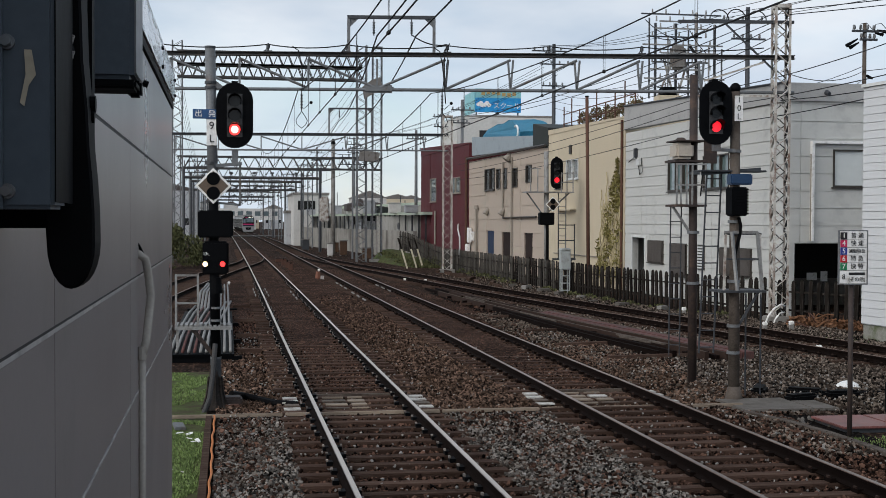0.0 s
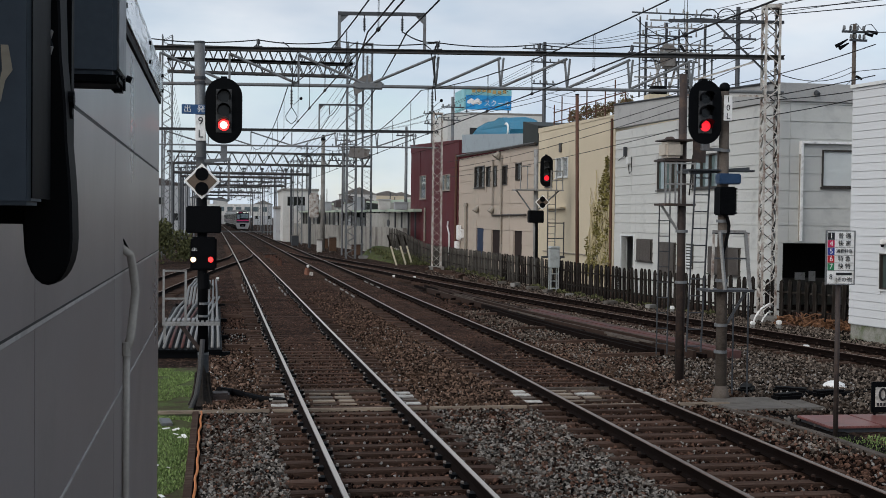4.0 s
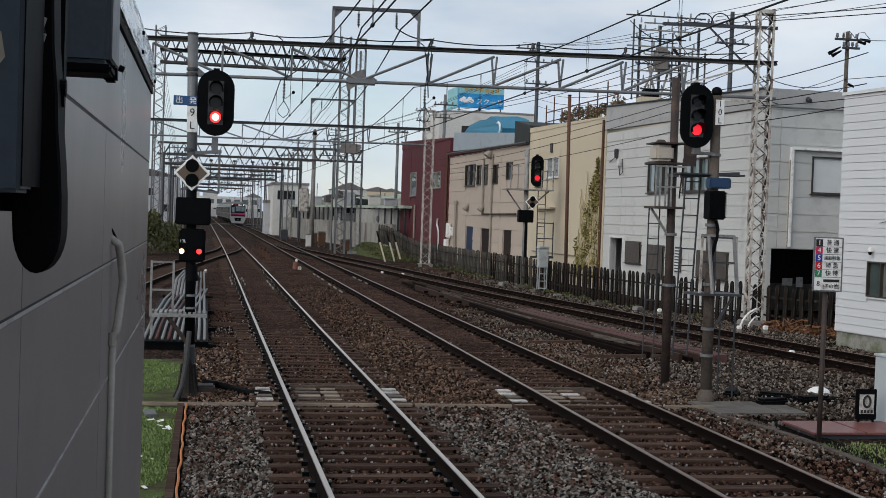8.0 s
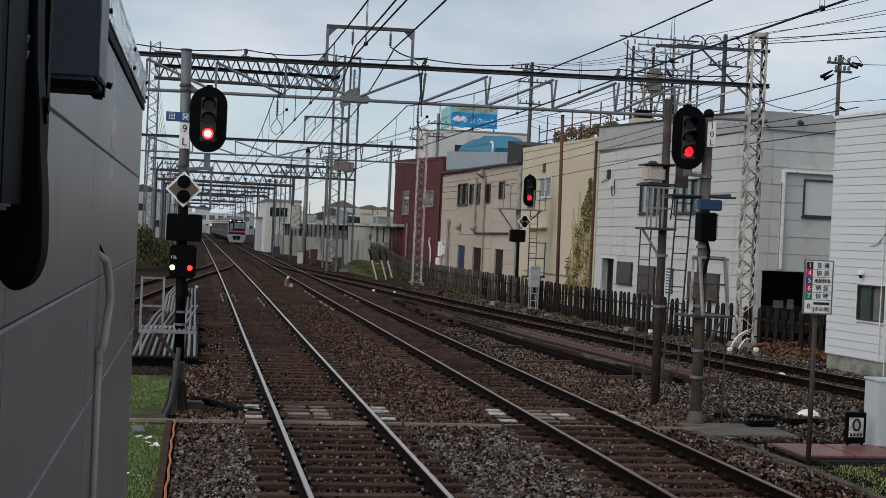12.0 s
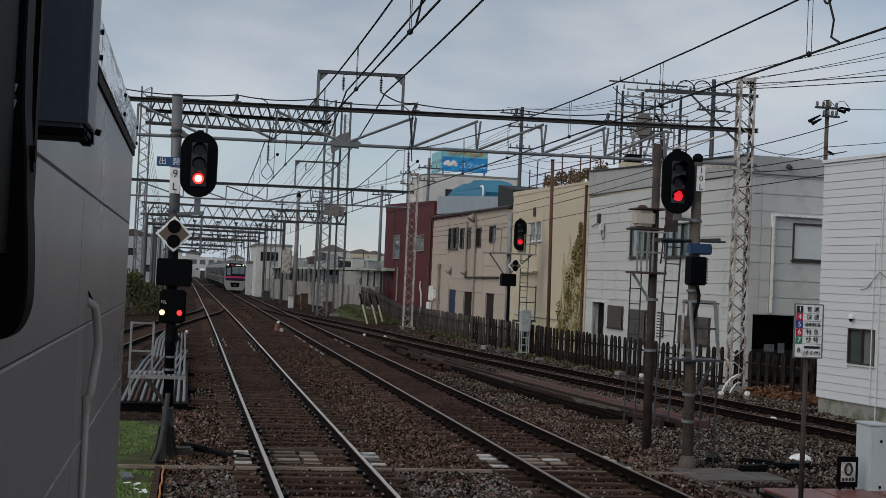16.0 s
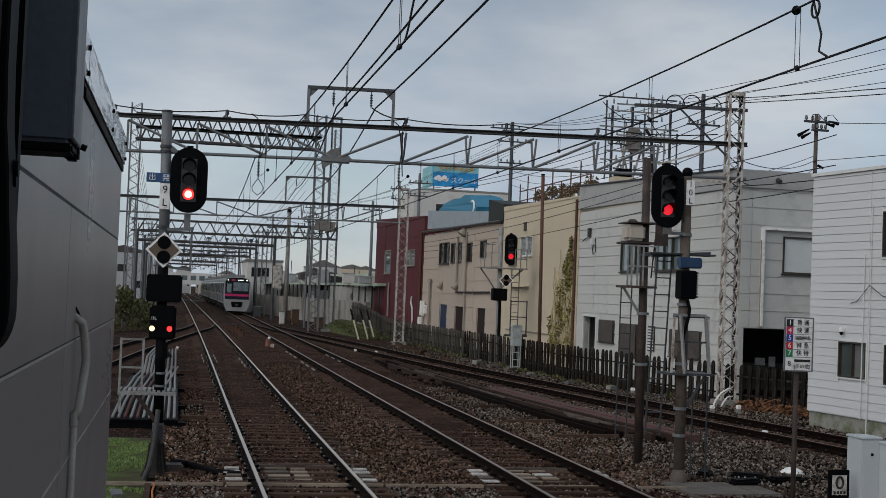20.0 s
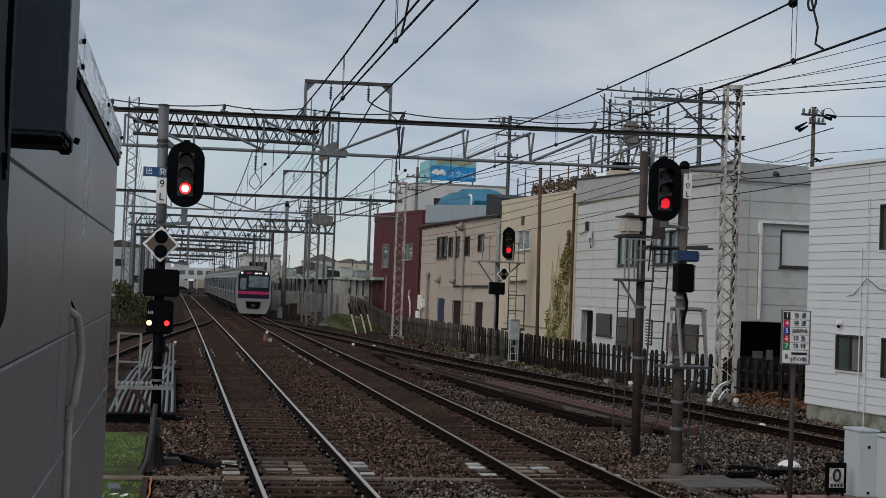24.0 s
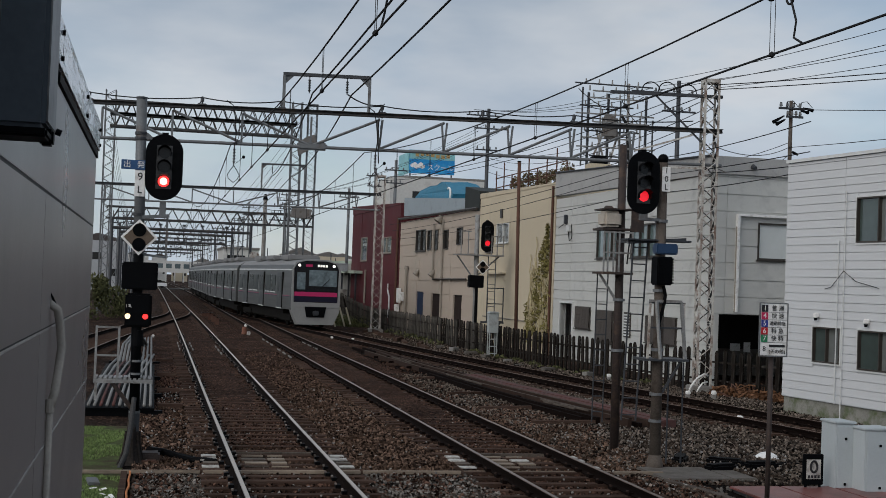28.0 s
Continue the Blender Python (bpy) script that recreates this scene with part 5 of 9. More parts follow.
box(bm, -0.24, 0.31, -0.16, 0.1, 2.84, 3.27, bevel=0.02)
part("relay_box", bm, M_BLACK, sg)
bm = B()
box(bm, -0.17, 0.24, -0.12, 0.12, 2.25, 2.78, bevel=0.03)
low = part("shunt_signal", bm, M_BLACK, sg, "small black shunt signal with two lamps")
for x, mt, lb in ((-0.125, M_WARMLIT, "glowing warm white lamp"), (0.145, M_REDLIT, "glowing red lamp")):
    bm = B()
    rod(bm, (x, -0.135, 2.42), (x, -0.122, 2.42), 0.042, 16)
    part("lamp", bm, mt, low, lb)
    bm = B()
    box(bm, x - 0.055, x + 0.055, -0.17, -0.12, 2.472, 2.478)
    part("hood", bm, M_BLACK, low)
lettering("lettering", "13L", 0.068, Matrix.Translation((-0.11, -0.127, 2.58)) @ pose(0, 0, 0, 90, 0, 0), M_WHITE, low)
bm = B()
rod(bm, (0.04, 0, 1.95), (0.04, 0, 2.2), 0.1, 14, 0.088)
part("junction_box", bm, M_BLACK, sg)
for z in (1.5, 1.7, 0.9):
    bm = B()
    rod(bm, (0.04, 0, z), (0.04, 0, z + 0.035), 0.09, 14)
    part("clamp", bm, M_STEEL, sg)
bm = B()
rod(bm, (0.03, 0, 0.0), (0.04, 0, 0.92), 0.1, 14, 0.085)
part("pole_foot", bm, M_DARKSTEEL, sg)
bm = B()
flare = [(0.0, 0.24), (0.08, 0.215), (0.18, 0.17), (0.3, 0.135), (0.45, 0.108), (0.62, 0.094), (0.8, 0.086)]
rings = [[bm.verts.new((0.03 + r * math.cos(math.pi * q / 8), r * math.sin(math.pi * q / 8), z)) for q in range(16)] for z, r in flare]
for ra, rb in zip(rings, rings[1:]):
    for q in range(16):
        bm.faces.new((ra[q], ra[(q + 1) % 16], rb[(q + 1) % 16], rb[q]))
bm.faces.new(rings[0][::-1])
bm.faces.new(rings[-1])
part("base", bm, M_FOOT, sg, "dark flared base")
bm = B()
box(bm, -0.1, 0.42, -0.12, 0.3, 0.0, 0.17, bevel=0.02)
part("foot_block", bm, M_RUSTPIPE, sg, "rusty brown foot block")
for a in (190, 235, 275, 315, 350):
    c, s = math.cos(radians(a)), math.sin(radians(a))
    bm = B()
    pipe(bm, [(0.03 + (r + 0.012) * c, (r + 0.012) * s, z) for z, r in flare[:6]], 0.016, 6)
    part("base_rib", bm, M_FOOT, sg)
bm = B()
box(bm, -0.26, 0.3, -0.26, 0.26, 0.0, 0.09, bevel=0.02)
part("base_plate", bm, M_FOOT, sg, "rusty base plate")
bm = B()
box(bm, 0.02, 0.46, 0.02, 0.36, 0.0, 0.27, bevel=0.03)
part("base_box", bm, M_BROWNSTEEL, sg, "rusty brown base box")
bm = B()
pipe(bm, [(-0.16, -0.36, 0.05), (-0.06, -0.33, 0.3), (0.0, -0.2, 0.7), (0.03, -0.1, 1.15)], 0.04, 8)
part("cable_pipe", bm, M_OLDSTEEL, sg)
M_WORNSTEEL = mat("worn_pale_steel", (0.25, 0.25, 0.245), 0.6, 0.1, 0.3, 3, 40, 0.1, 0.003, (0.10, 0.075, 0.06), 0.35)
# maintenance platform and gate on the signal
bm = B()
for k in range(12):
    box(bm, -0.6 + k * 0.075, -0.55 + k * 0.075, -0.1, 0.5, 1.42, 1.45)
tagged(part("platform_grating", bm, M_WORNSTEEL, sg), kind="stuff")
bm = B()
bar(bm, (-0.6, -0.12, 1.4), (0.3, -0.12, 1.4), 0.05)
part("platform_frame", bm, M_WORNSTEEL, sg)
bm = B()
bar(bm, (-0.6, 0.5, 1.4), (0.3, 0.5, 1.4), 0.05)
part("platform_frame", bm, M_WORNSTEEL, sg)
bm = B()
bar(bm, (-0.33, -0.1, 1.4), (0.03, -0.02, 0.92), 0.06)
part("platform_strut", bm, M_BROWNSTEEL, sg)
for x in (-0.58, -0.24):
    bm = B()
    bar(bm, (x, -0.1, 1.43), (x, -0.1, 2.26), 0.035)
    part("rail_post", bm, M_WORNSTEEL, sg)
for z in (1.8, 2.24):
    bm = B()
    bar(bm, (-0.58, -0.1, z), (-0.24, -0.1, z), 0.03)
    part("guard_rail", bm, M_WORNSTEEL, sg)
bm = B()
bar(bm, (-0.56, -0.1, 1.1), (-0.56, -0.1, 1.4), 0.04)
part("step_bracket", bm, M_WORNSTEEL, sg)

M_OLDPOLE = mat("grimy_brown_concrete", (0.105, 0.088, 0.075), 0.85, 0, 0.35, 1.5, 40, 0.3, 0.005, (0.045, 0.033, 0.027), 0.45, spec=0.1)
# second signal, between the tracks
sg = thing("yard_signal", pose(8.42, 20.0, -0.32), "concrete pole signal with a black oval head showing red", "railway signal", "railway signals")
bm = B()
rod(bm, (0.02, 0, 0), (0.0, 0, 5.3), 0.095, 18, 0.08)
rod(bm, (0.02, 0, 0), (0.02, 0, 0.35), 0.19, 18, 0.1)
part("pole", bm, M_OLDPOLE, sg, smooth=True)
bm = B()
bmesh.ops.create_uvsphere(bm, u_segments=14, v_segments=8, radius=0.092, matrix=Matrix.Translation((0, 0, 5.36)))
part("pole_cap", bm, M_BLACK, sg, smooth=True)
signal_head(sg, -0.40, -0.16, 4.93, 0.285, 0.53, M_REDDIM)
plate(sg, -0.07, 0.08, 4.8, 5.22, -0.14, ["1", "0", "L"], 0.14)
bm = B()
bar(bm, (-0.4, -0.1, 4.32), (0.05, -0.02, 4.32), 0.07, 0.05)
bar(bm, (-0.37, -0.1, 4.3), (-0.37, -0.1, 4.42), 0.12, 0.1)
part("bracket", bm, M_STEEL, sg)
bm = B()
box(bm, -0.62, 0.55, -0.06, 0.3, 3.96, 3.99, bevel=0.01)
bar(bm, (-0.55, 0.1, 3.93), (0.5, 0.1, 4.01), 0.06)
part("cross_arm", bm, M_DARKSTEEL, sg)
bm = B()
box(bm, -0.14, 0.24, -0.2, 0.02, 3.74, 3.92, bevel=0.02)
part("blue_box", bm, mat("deep_blue_enamel", (0.018, 0.045, 0.10), 0.35, 0, 0.2, 4, 40, 0.05, 0.002), sg, "blue equipment box")
bm = B()
box(bm, -0.14, 0.14, -0.24, 0.05, 3.22, 3.7, bevel=0.02)
rb = part("ribbed_case", bm, M_BLACK, sg)
for k in range(9):
    bm = B()
    box(bm, -0.15, 0.15, -0.255, -0.242, 3.25 + k * 0.05, 3.275 + k * 0.05)
    part("rib", bm, M_BLACK, rb)
bm = B()
pipe(bm, [(0.02, -0.14, 3.2), (0.06, -0.14, 3.05), (0.04, -0.14, 2.9), (-0.04, -0.15, 2.6), (-0.02, -0.15, 2.2)], 0.03, 8)
part("cable", bm, M_RUBBER, sg)
for x in (-0.22, 0.45):
    bm = B()
    bar(bm, (x, -0.12, 1.98), (x * 0.9 + 0.0, -0.12, 2.92), 0.035)
    part("rail_post", bm, M_PAINTSTEEL, sg)
for z in (2.92, 2.5):
    bm = B()
    bar(bm, (-0.22, -0.12, z), (0.43, -0.12, z), 0.03)
    part("guard_rail", bm, M_DARKSTEEL, sg)
bm = B()
box(bm, -0.3, 0.5, -0.2, 0.35, 1.94, 1.98)
bar(bm, (0.4, -0.1, 1.95), (0.1, -0.02, 1.4), 0.04)
part("platform", bm, M_DARKSTEEL, sg)
for z in (0.9, 1.35, 2.1, 3.1, 4.28):
    bm = B()
    rod(bm, (0, 0, z), (0, 0, z + 0.05), 0.108, 16)
    part("clamp", bm, M_STEEL, sg)
bm = B()
for dx in (-0.53, -0.27):
    bar(bm, (dx, 0.2, 0.9), (dx + 0.12, 0.2, 3.98), 0.024)
for k in range(11):
    z = 1.0 + 0.285 * k
    a = 0.12 * (z - 0.9) / 3.08
    bar(bm, (-0.53 + a, 0.2, z), (-0.27 + a, 0.2, z), 0.02)
part("ladder", bm, M_DARKSTEEL, sg)
for dx in (0.35, 0.62):
    bm = B()
    bar(bm, (dx, 0.3, 0.0), (dx, 0.3, 1.9), 0.022)
    part("stay", bm, M_DARKSTEEL, sg)

bm = B()
bar(bm, (-0.06, -0.3, 1.98), (-0.12, -0.2, 2.95), 0.045)
part("pale_stay", bm, M_WORNSTEEL, sg)
bm = B()
bar(bm, (0.46, -0.12, 1.98), (0.36, -0.12, 2.95), 0.05)
part("cage_post", bm, M_WORNSTEEL, sg)
bm = B()
bar(bm, (-0.22, -0.13, 2.95), (0.36, -0.13, 2.95), 0.045)
part("cage_rail", bm, M_WORNSTEEL, sg)

# brown pole with a transformer can and basket
sg = thing("equipment_pole", pose(8.6, 22.35, -0.32), "brown steel pole with a pale can and railed basket", "utility pole")
bm = B()
rod(bm, (0, 0, 0), (-0.01, 0, 5.85), 0.084, 16, 0.074)
part("pole", bm, M_BROWNSTEEL, sg, smooth=True)
bm = B()
box(bm, -0.43, -0.08, -0.25, 0.15, 4.28, 4.58, bevel=0.05)
part("transformer", bm, mat("pale_beige_can", (0.45, 0.40, 0.34), 0.55, 0, 0.12, 3, 30, 0.1, 0.003), sg, "pale beige can")
bm = B()
box(bm, -0.46, 0.1, -0.3, 0.3, 4.22, 4.26)
box(bm, 0.1, 0.34, -0.28, -0.24, 4.2, 4.62)
part("bracket", bm, M_BROWNSTEEL, sg)
bm = B()
box(bm, -0.44, 0.15, -0.3, 0.3, 3.4, 3.44)
part("basket_floor", bm, M_BROWNSTEEL, sg)
bm = B()
box(bm, -0.44, 0.14, -0.3, 0.3, 4.6, 4.625)
rod(bm, (-0.28, -0.05, 4.62), (-0.28, -0.05, 4.68), 0.12, 12, 0.06)
part("top_tray", bm, M_BROWNSTEEL, sg)
for x in (-0.43, -0.35, -0.24, -0.13, 0.13):
    bm = B()
    bar(bm, (x, -0.28, 3.44), (x, -0.28, 4.2), 0.028)
    part("basket_post", bm, M_WORNSTEEL, sg)
for z in (3.8, 4.18):
    bm = B()
    bar(bm, (-0.44, -0.28, z), (0.14, -0.28, z), 0.03)
    part("basket_rail", bm, M_WORNSTEEL, sg)
bm = B()
bar(bm, (-0.4, 0, 3.4), (-0.05, 0, 2.9), 0.04)
part("strut", bm, M_WORNSTEEL, sg)
bm = B()
for dx in (-0.37, -0.16):
    bar(bm, (dx, 0.25, 0.6), (dx + 0.02, 0.25, 3.4), 0.02)
for k in range(9):
    bar(bm, (-0.37, 0.25, 0.8 + 0.29 * k), (-0.15, 0.25, 0.8 + 0.29 * k), 0.018)
part("ladder", bm, M_DARKSTEEL, sg)
for z in (1.95, 2.9, 4.0):
    bm = B()
    rod(bm, (0, 0, z), (0, 0, z + 0.05), 0.115, 14)
    part("clamp", bm, M_STEEL, sg)
bm = B()
pipe(bm, [(0.06, -0.1, 5.6), (0.16, -0.2, 5.1), (0.2, -0.22, 4.7), (0.12, -0.2, 4.3), (0.1, -0.1, 3.6)], 0.014, 6)
part("cable", bm, M_WIRE, sg)

M_PALECAB = mat("pale_blue_grey_cabinet", (0.36, 0.385, 0.38), 0.55, 0, 0.12, 2, 40, 0.05, 0.002, (0.2, 0.19, 0.17), 0.25)
# third signal by the fence
sg = thing("siding_signal", pose(15.3, 59.2, -0.32), "signal on a grey pole by the fence with a railed stage", "railway signal", "railway signals")
bm = B()
rod(bm, (0, 0, 0), (-0.05, 0, 6.5), 0.13, 14, 0.11)
part("pole", bm, M_WORNSTEEL, sg, smooth=True)
signal_head(sg, 0.42, -0.25, 5.45, 0.31, 0.76, M_REDDIM)
diamond(sg, 0.22, -0.3, 3.95, 0.36, M_TAN, "white-edged diamond board with two black discs")
bm = B()
box(bm, -0.4, 0.32, -0.25, 0.2, 2.95, 3.55, bevel=0.03)
part("relay_box", bm, M_BLACK, sg)
bm = B()
rod(bm, (-0.02, -0.14, 0.9), (-0.02, -0.14, 3.0), 0.07, 12)
part("cable_duct", bm, M_BLACK, sg)
bm = B()
box(bm, -1.1, 1.25, -0.4, 0.5, 4.5, 4.56)
part("stage", bm, M_WORNSTEEL, sg)
for x in (-0.9, -0.55, 0.62, 0.9, 1.2):
    bm = B()
    bar(bm, (x, -0.35, 4.56), (x, -0.35, 5.7 if x < 0.6 else 5.5), 0.045)
    part("rail_post", bm, M_WORNSTEEL, sg)
bm = B()
for a, b, z in ((-0.9, -0.4, 5.65), (0.6, 1.2, 5.45), (0.6, 1.2, 5.0)):
    bm = B()
    bar(bm, (a, -0.35, z), (b, -0.35, z), 0.045)
    part("guard_rail", bm, M_WORNSTEEL, sg)
for a, b in (((-1.0, 0, 4.5), (-0.1, 0, 3.3)), ((1.1, 0, 4.5), (0.1, 0, 3.6))):
    bm = B()
    bar(bm, a, b, 0.06)
    part("strut", bm, M_STEEL, sg)
bm = B()
for dx in (0.62, 1.0):
    bar(bm, (dx, 0.2, 1.5), (dx, 0.2, 4.5), 0.04)
for k in range(8):
    bar(bm, (0.62, 0.2, 1.7 + 0.36 * k), (1.0, 0.2, 1.7 + 0.36 * k), 0.03)
part("ladder", bm, M_STEEL, sg)
for x in (0.5, 1.3):
    bm = B()
    bar(bm, (x, -0.3, 1.3), (x, -0.3, 3.0), 0.05)
    part("rail_post", bm, M_DARKSTEEL, sg)
for z in (1.35, 2.2, 2.95):
    bm = B()
    bar(bm, (0.5, -0.3, z), (1.3, -0.3, z), 0.05)
    part("guard_rail", bm, M_DARKSTEEL, sg)
bm = B()
bar(bm, (0.2, -0.3, 1.3), (1.35, -0.3, 1.3), 0.1)
bar(bm, (1.15, -0.3, 1.3), (0.7, -0.3, 0.2), 0.09)
part("platform", bm, M_DARKSTEEL, sg)
cb = thing("equipment_cabinet", pose(13.97, 51.0, -0.27), "pale blue-grey trackside cabinet on a stand", "cabinet", "trackside cabinets")
bm = B()
box(bm, -0.2, 0.2, -0.2, 0.2, 1.06, 1.88, bevel=0.02)
part("body", bm, M_PALECAB, cb)
bm = B()
prism(bm, [(-0.23, 1.88), (0.23, 1.88), (0.16, 1.95), (-0.16, 1.95)], 0.46, Matrix.Translation((0, -0.23, 0)))
part("lid", bm, M_PALECAB, cb)
for dx in (-0.16, 0.16):
    for dy in (-0.15, 0.15):
        bm = B()
        bar(bm, (dx, dy, 0), (dx, dy, 1.06), 0.04)
        part("leg", bm, M_PALECAB, cb)
for z in (0.2, 0.5, 0.8):
    bm = B()
    bar(bm, (-0.16, -0.15, z), (0.16, -0.15, z), 0.035)
    part("stretcher", bm, M_PALECAB, cb)

# stopping pattern board
bd = thing("route_board", pose(8.65, 16.4, -0.32), "white board listing numbered train types on a brown post", "sign")
bm = B()
rod(bm, (0, 0, 0), (0, 0, 2.25), 0.035, 12)
part("post", bm, M_BROWNSTEEL, bd, smooth=True)
bm = B()
box(bm, -0.21, 0.2, -0.06, -0.04, 2.26, 3.0, bevel=0.004)
face = part("board", bm, M_WHITE, bd)
bm = B()
for a, b, c, d in ((-0.225, -0.21, 2.25, 3.01), (0.2, 0.215, 2.25, 3.01), (-0.21, 0.2, 3.0, 3.012), (-0.21, 0.2, 2.248, 2.26)):
    box(bm, a, b, -0.066, -0.035, c, d)
part("frame", bm, M_STEEL, bd)
tile = [("1", (0.02, 0.02, 0.022)), ("4", (0.55, 0.03, 0.10)), ("5", (0.03, 0.05, 0.28)), ("6", (0.5, 0.02, 0.03)), ("7", (0.03, 0.22, 0.10)), ("8", None)]
words = ["\u666e \u901a", "\u5feb \u901f", "\u901a\u52e4\u7279\u6025", "\u7279 \u6025", "\u5feb \u7279", ""]
zt = 2.985
for k, (d, c) in enumerate(tile):
    h = 0.107 if k < 5 else 0.185
    if c:
        bm = B()
        box(bm, -0.2, -0.1, -0.066, -0.061, zt - h + 0.004, zt - 0.004)
        part("number_tile", bm, mat("tile_paint", c, 0.5, 0, 0.08, 5, 40, 0.0), face)
    lettering("lettering", d, 0.1, Matrix.Translation((-0.15, -0.07, zt - h / 2)) @ pose(0, 0, 0, 90, 0, 0), M_WHITE if c else M_INK, face)
    if words[k]:
        lettering("lettering", words[k], 0.085 if k != 2 else 0.062, Matrix.Translation((0.05, -0.066, zt - h / 2)) @ pose(0, 0, 0, 90, 0, 0), M_INK, face)
    else:
        bm = B()
        box(bm, -0.07, 0.17, -0.066, -0.061, zt - 0.065, zt - 0.03)
        part("text_bar", bm, M_INK, face)
        lettering("lettering", "(\u305d\u306e\u4ed6)", 0.07, Matrix.Translation((0.05, -0.066, zt - 0.13)) @ pose(0, 0, 0, 90, 0, 0), M_INK, face)
    bm = B()
    box(bm, -0.2, 0.195, -0.064, -0.061, zt - h - 0.002, zt - h + 0.002)
    part("rule", bm, M_INK, face)
    zt -= h


# ---- panelled end of a standing train beside the camera, built as walls ----
M_PANEL = mat("grey_enamelled_panel", (0.248, 0.223, 0.217), 0.3, 0.0, 0.06, 0.6, 40, 0.04, 0.002, (0.17, 0.155, 0.145), 0.15, spec=0.5)
M_SEAL = mat("dark_joint_seal", (0.025, 0.024, 0.024), 0.6, 0, 0.2, 3, 30, 0.0)
M_TRIM = mat("pale_metal_trim", (0.34, 0.33, 0.32), 0.4, 0.4, 0.12, 3, 30, 0.0)
# Joint strips: the highlight along them is put into this pale colour.
M_BRIGHTTRIM = mat("joint_trim_highlight", (0.56, 0.55, 0.53), 0.35, 0.3, 0.2, 3, 30, 0.0, dirt=(0.25, 0.24, 0.23), dirt_amount=0.35)
M_SILVER = mat("bright_aluminium_sheet", (0.50, 0.52, 0.55), 0.16, 0.9, 0.1, 2.2, 1.3, 0.7, 0.12, stretch=(1, 0.6, 4))
M_NAVY = mat("dark_blue_grey_casing", (0.072, 0.088, 0.106), 0.5, 0.1, 0.15, 2, 40, 0.1, 0.003)
M_CONDUIT = mat("grey_flexible_conduit", (0.42, 0.38, 0.33), 0.65, 0, 0.15, 6, 60, 0.1, 0.003)
WX = -0.37
bd = thing("standing_train_end", None, "grey panelled end of a standing train with conduit", "building")
edges_z = [-0.32, 0.75, 2.03, 2.54, 3.11, 3.6]
edges_y = [-3.0, -0.2, 3.0, 5.3, 9.3]
for za, zb in zip(edges_z, edges_z[1:]):
    cuts = edges_y if zb != 3.6 else [-3.0, 1.5, 9.3]
    for ya, yb in zip(cuts, cuts[1:]):
        bm = B()
        box(bm, WX - 0.04, WX, ya + 0.002, yb - 0.002, za + 0.004, zb - 0.004, bevel=0.003)
        part("panel", bm, M_PANEL, bd)
bm = B()
box(bm, WX - 3.0, WX - 0.03, -3.0, 9.28, -0.32, 3.6)
part("core_wall", bm, M_PANEL, bd)
bm = B()
box(bm, WX - 0.012, WX - 0.002, -3.0, 9.3, 3.104, 3.116)
part("joint", bm, M_SEAL, bd)
bm = B()
box(bm, WX - 0.01, WX + 0.002, -3.0, 9.3, 2.535, 2.545)
part("joint_trim", bm, M_BRIGHTTRIM, bd, "pale metal joint strip")
bm = B()
box(bm, WX - 0.01, WX + 0.003, -3.0, 9.3, 2.026, 2.033)
part("lower_joint_trim", bm, M_BRIGHTTRIM, bd, "thin pale joint strip")
bm = B()
box(bm, WX - 0.01, WX + 0.0008, -3.0, 9.3, 2.545, 2.551)
part("joint_seal", bm, M_SEAL, bd)
bm = B()
box(bm, WX - 0.05, WX + 0.012, 5.6, 9.32, 3.6, 3.64)
part("drip_gap", bm, M_BLACK, bd)
for ya, yb in ((-3.0, 5.6), (5.6, 7.6), (7.6, 9.34)):
    bm = B()
    box(bm, WX - 0.3, WX + 0.02, ya + 0.002, yb - 0.002, 3.64, 3.86, bevel=0.012)
    sheet = part("top_edge_sheet", bm, M_SILVER, bd, "rippled bright aluminium sheet")
    for z in (3.69, 3.8):
        bm = B()
        rod(bm, (WX + 0.018, yb - 0.06, z), (WX + 0.03, yb - 0.06, z), 0.012, 8)
        part("rivet", bm, M_BLACK, sheet)
# conduit with a flexible end
bm = B()
pipe(bm, [(WX + 0.018, 5.75, z) for z in (-0.2, 0.8, 1.6, 2.2)], 0.015, 10)
part("conduit", bm, M_CONDUIT, bd, smooth=True)
bm = B()
pipe(bm, [(WX + 0.018, 5.75, 2.19), (WX + 0.035, 5.76, 2.25), (WX + 0.04, 5.82, 2.33), (WX + 0.05, 5.86, 2.45), (WX + 0.04, 5.84, 2.55), (WX + 0.03, 5.8, 2.62), (WX - 0.01, 5.78, 2.65)], 0.019, 10)
part("flexible_conduit", bm, M_CONDUIT, bd, "grey flexible conduit", smooth=True)
bm = B()
rod(bm, (WX + 0.018, 5.75, 2.17), (WX + 0.018, 5.75, 2.23), 0.02, 10)
part("coupling", bm, M_CONDUIT, bd)
bm = B()
rod(bm, (WX + 0.022, 5.8, 2.63), (WX - 0.0, 5.78, 2.69), 0.01, 8, 0.003)
part("cable_entry", bm, M_BLACK, bd)

M_SIDESTRIP = mat("dull_grey_side_plate", (0.20, 0.20, 0.205), 0.45, 0.1, 0.15, 2, 40, 0.05, 0.002, (0.07, 0.07, 0.075), 0.35)
bx = thing("cabinet_on_wall", None, "dark grey casing fixed to the panelled wall", "cabinet", "casings on the wall")
bm = B()
box(bm, WX + 0.001, -0.211, 3.27, 3.52, 3.15, 4.2, bevel=0.012)
part("casing", bm, M_NAVY, bx)
bm = B()
box(bm, -0.2105, -0.206, 3.28, 3.53, 3.165, 4.2, bevel=0.002)
part("edge_strip", bm, M_SIDESTRIP, bx, "grey side plate")
bm = B()
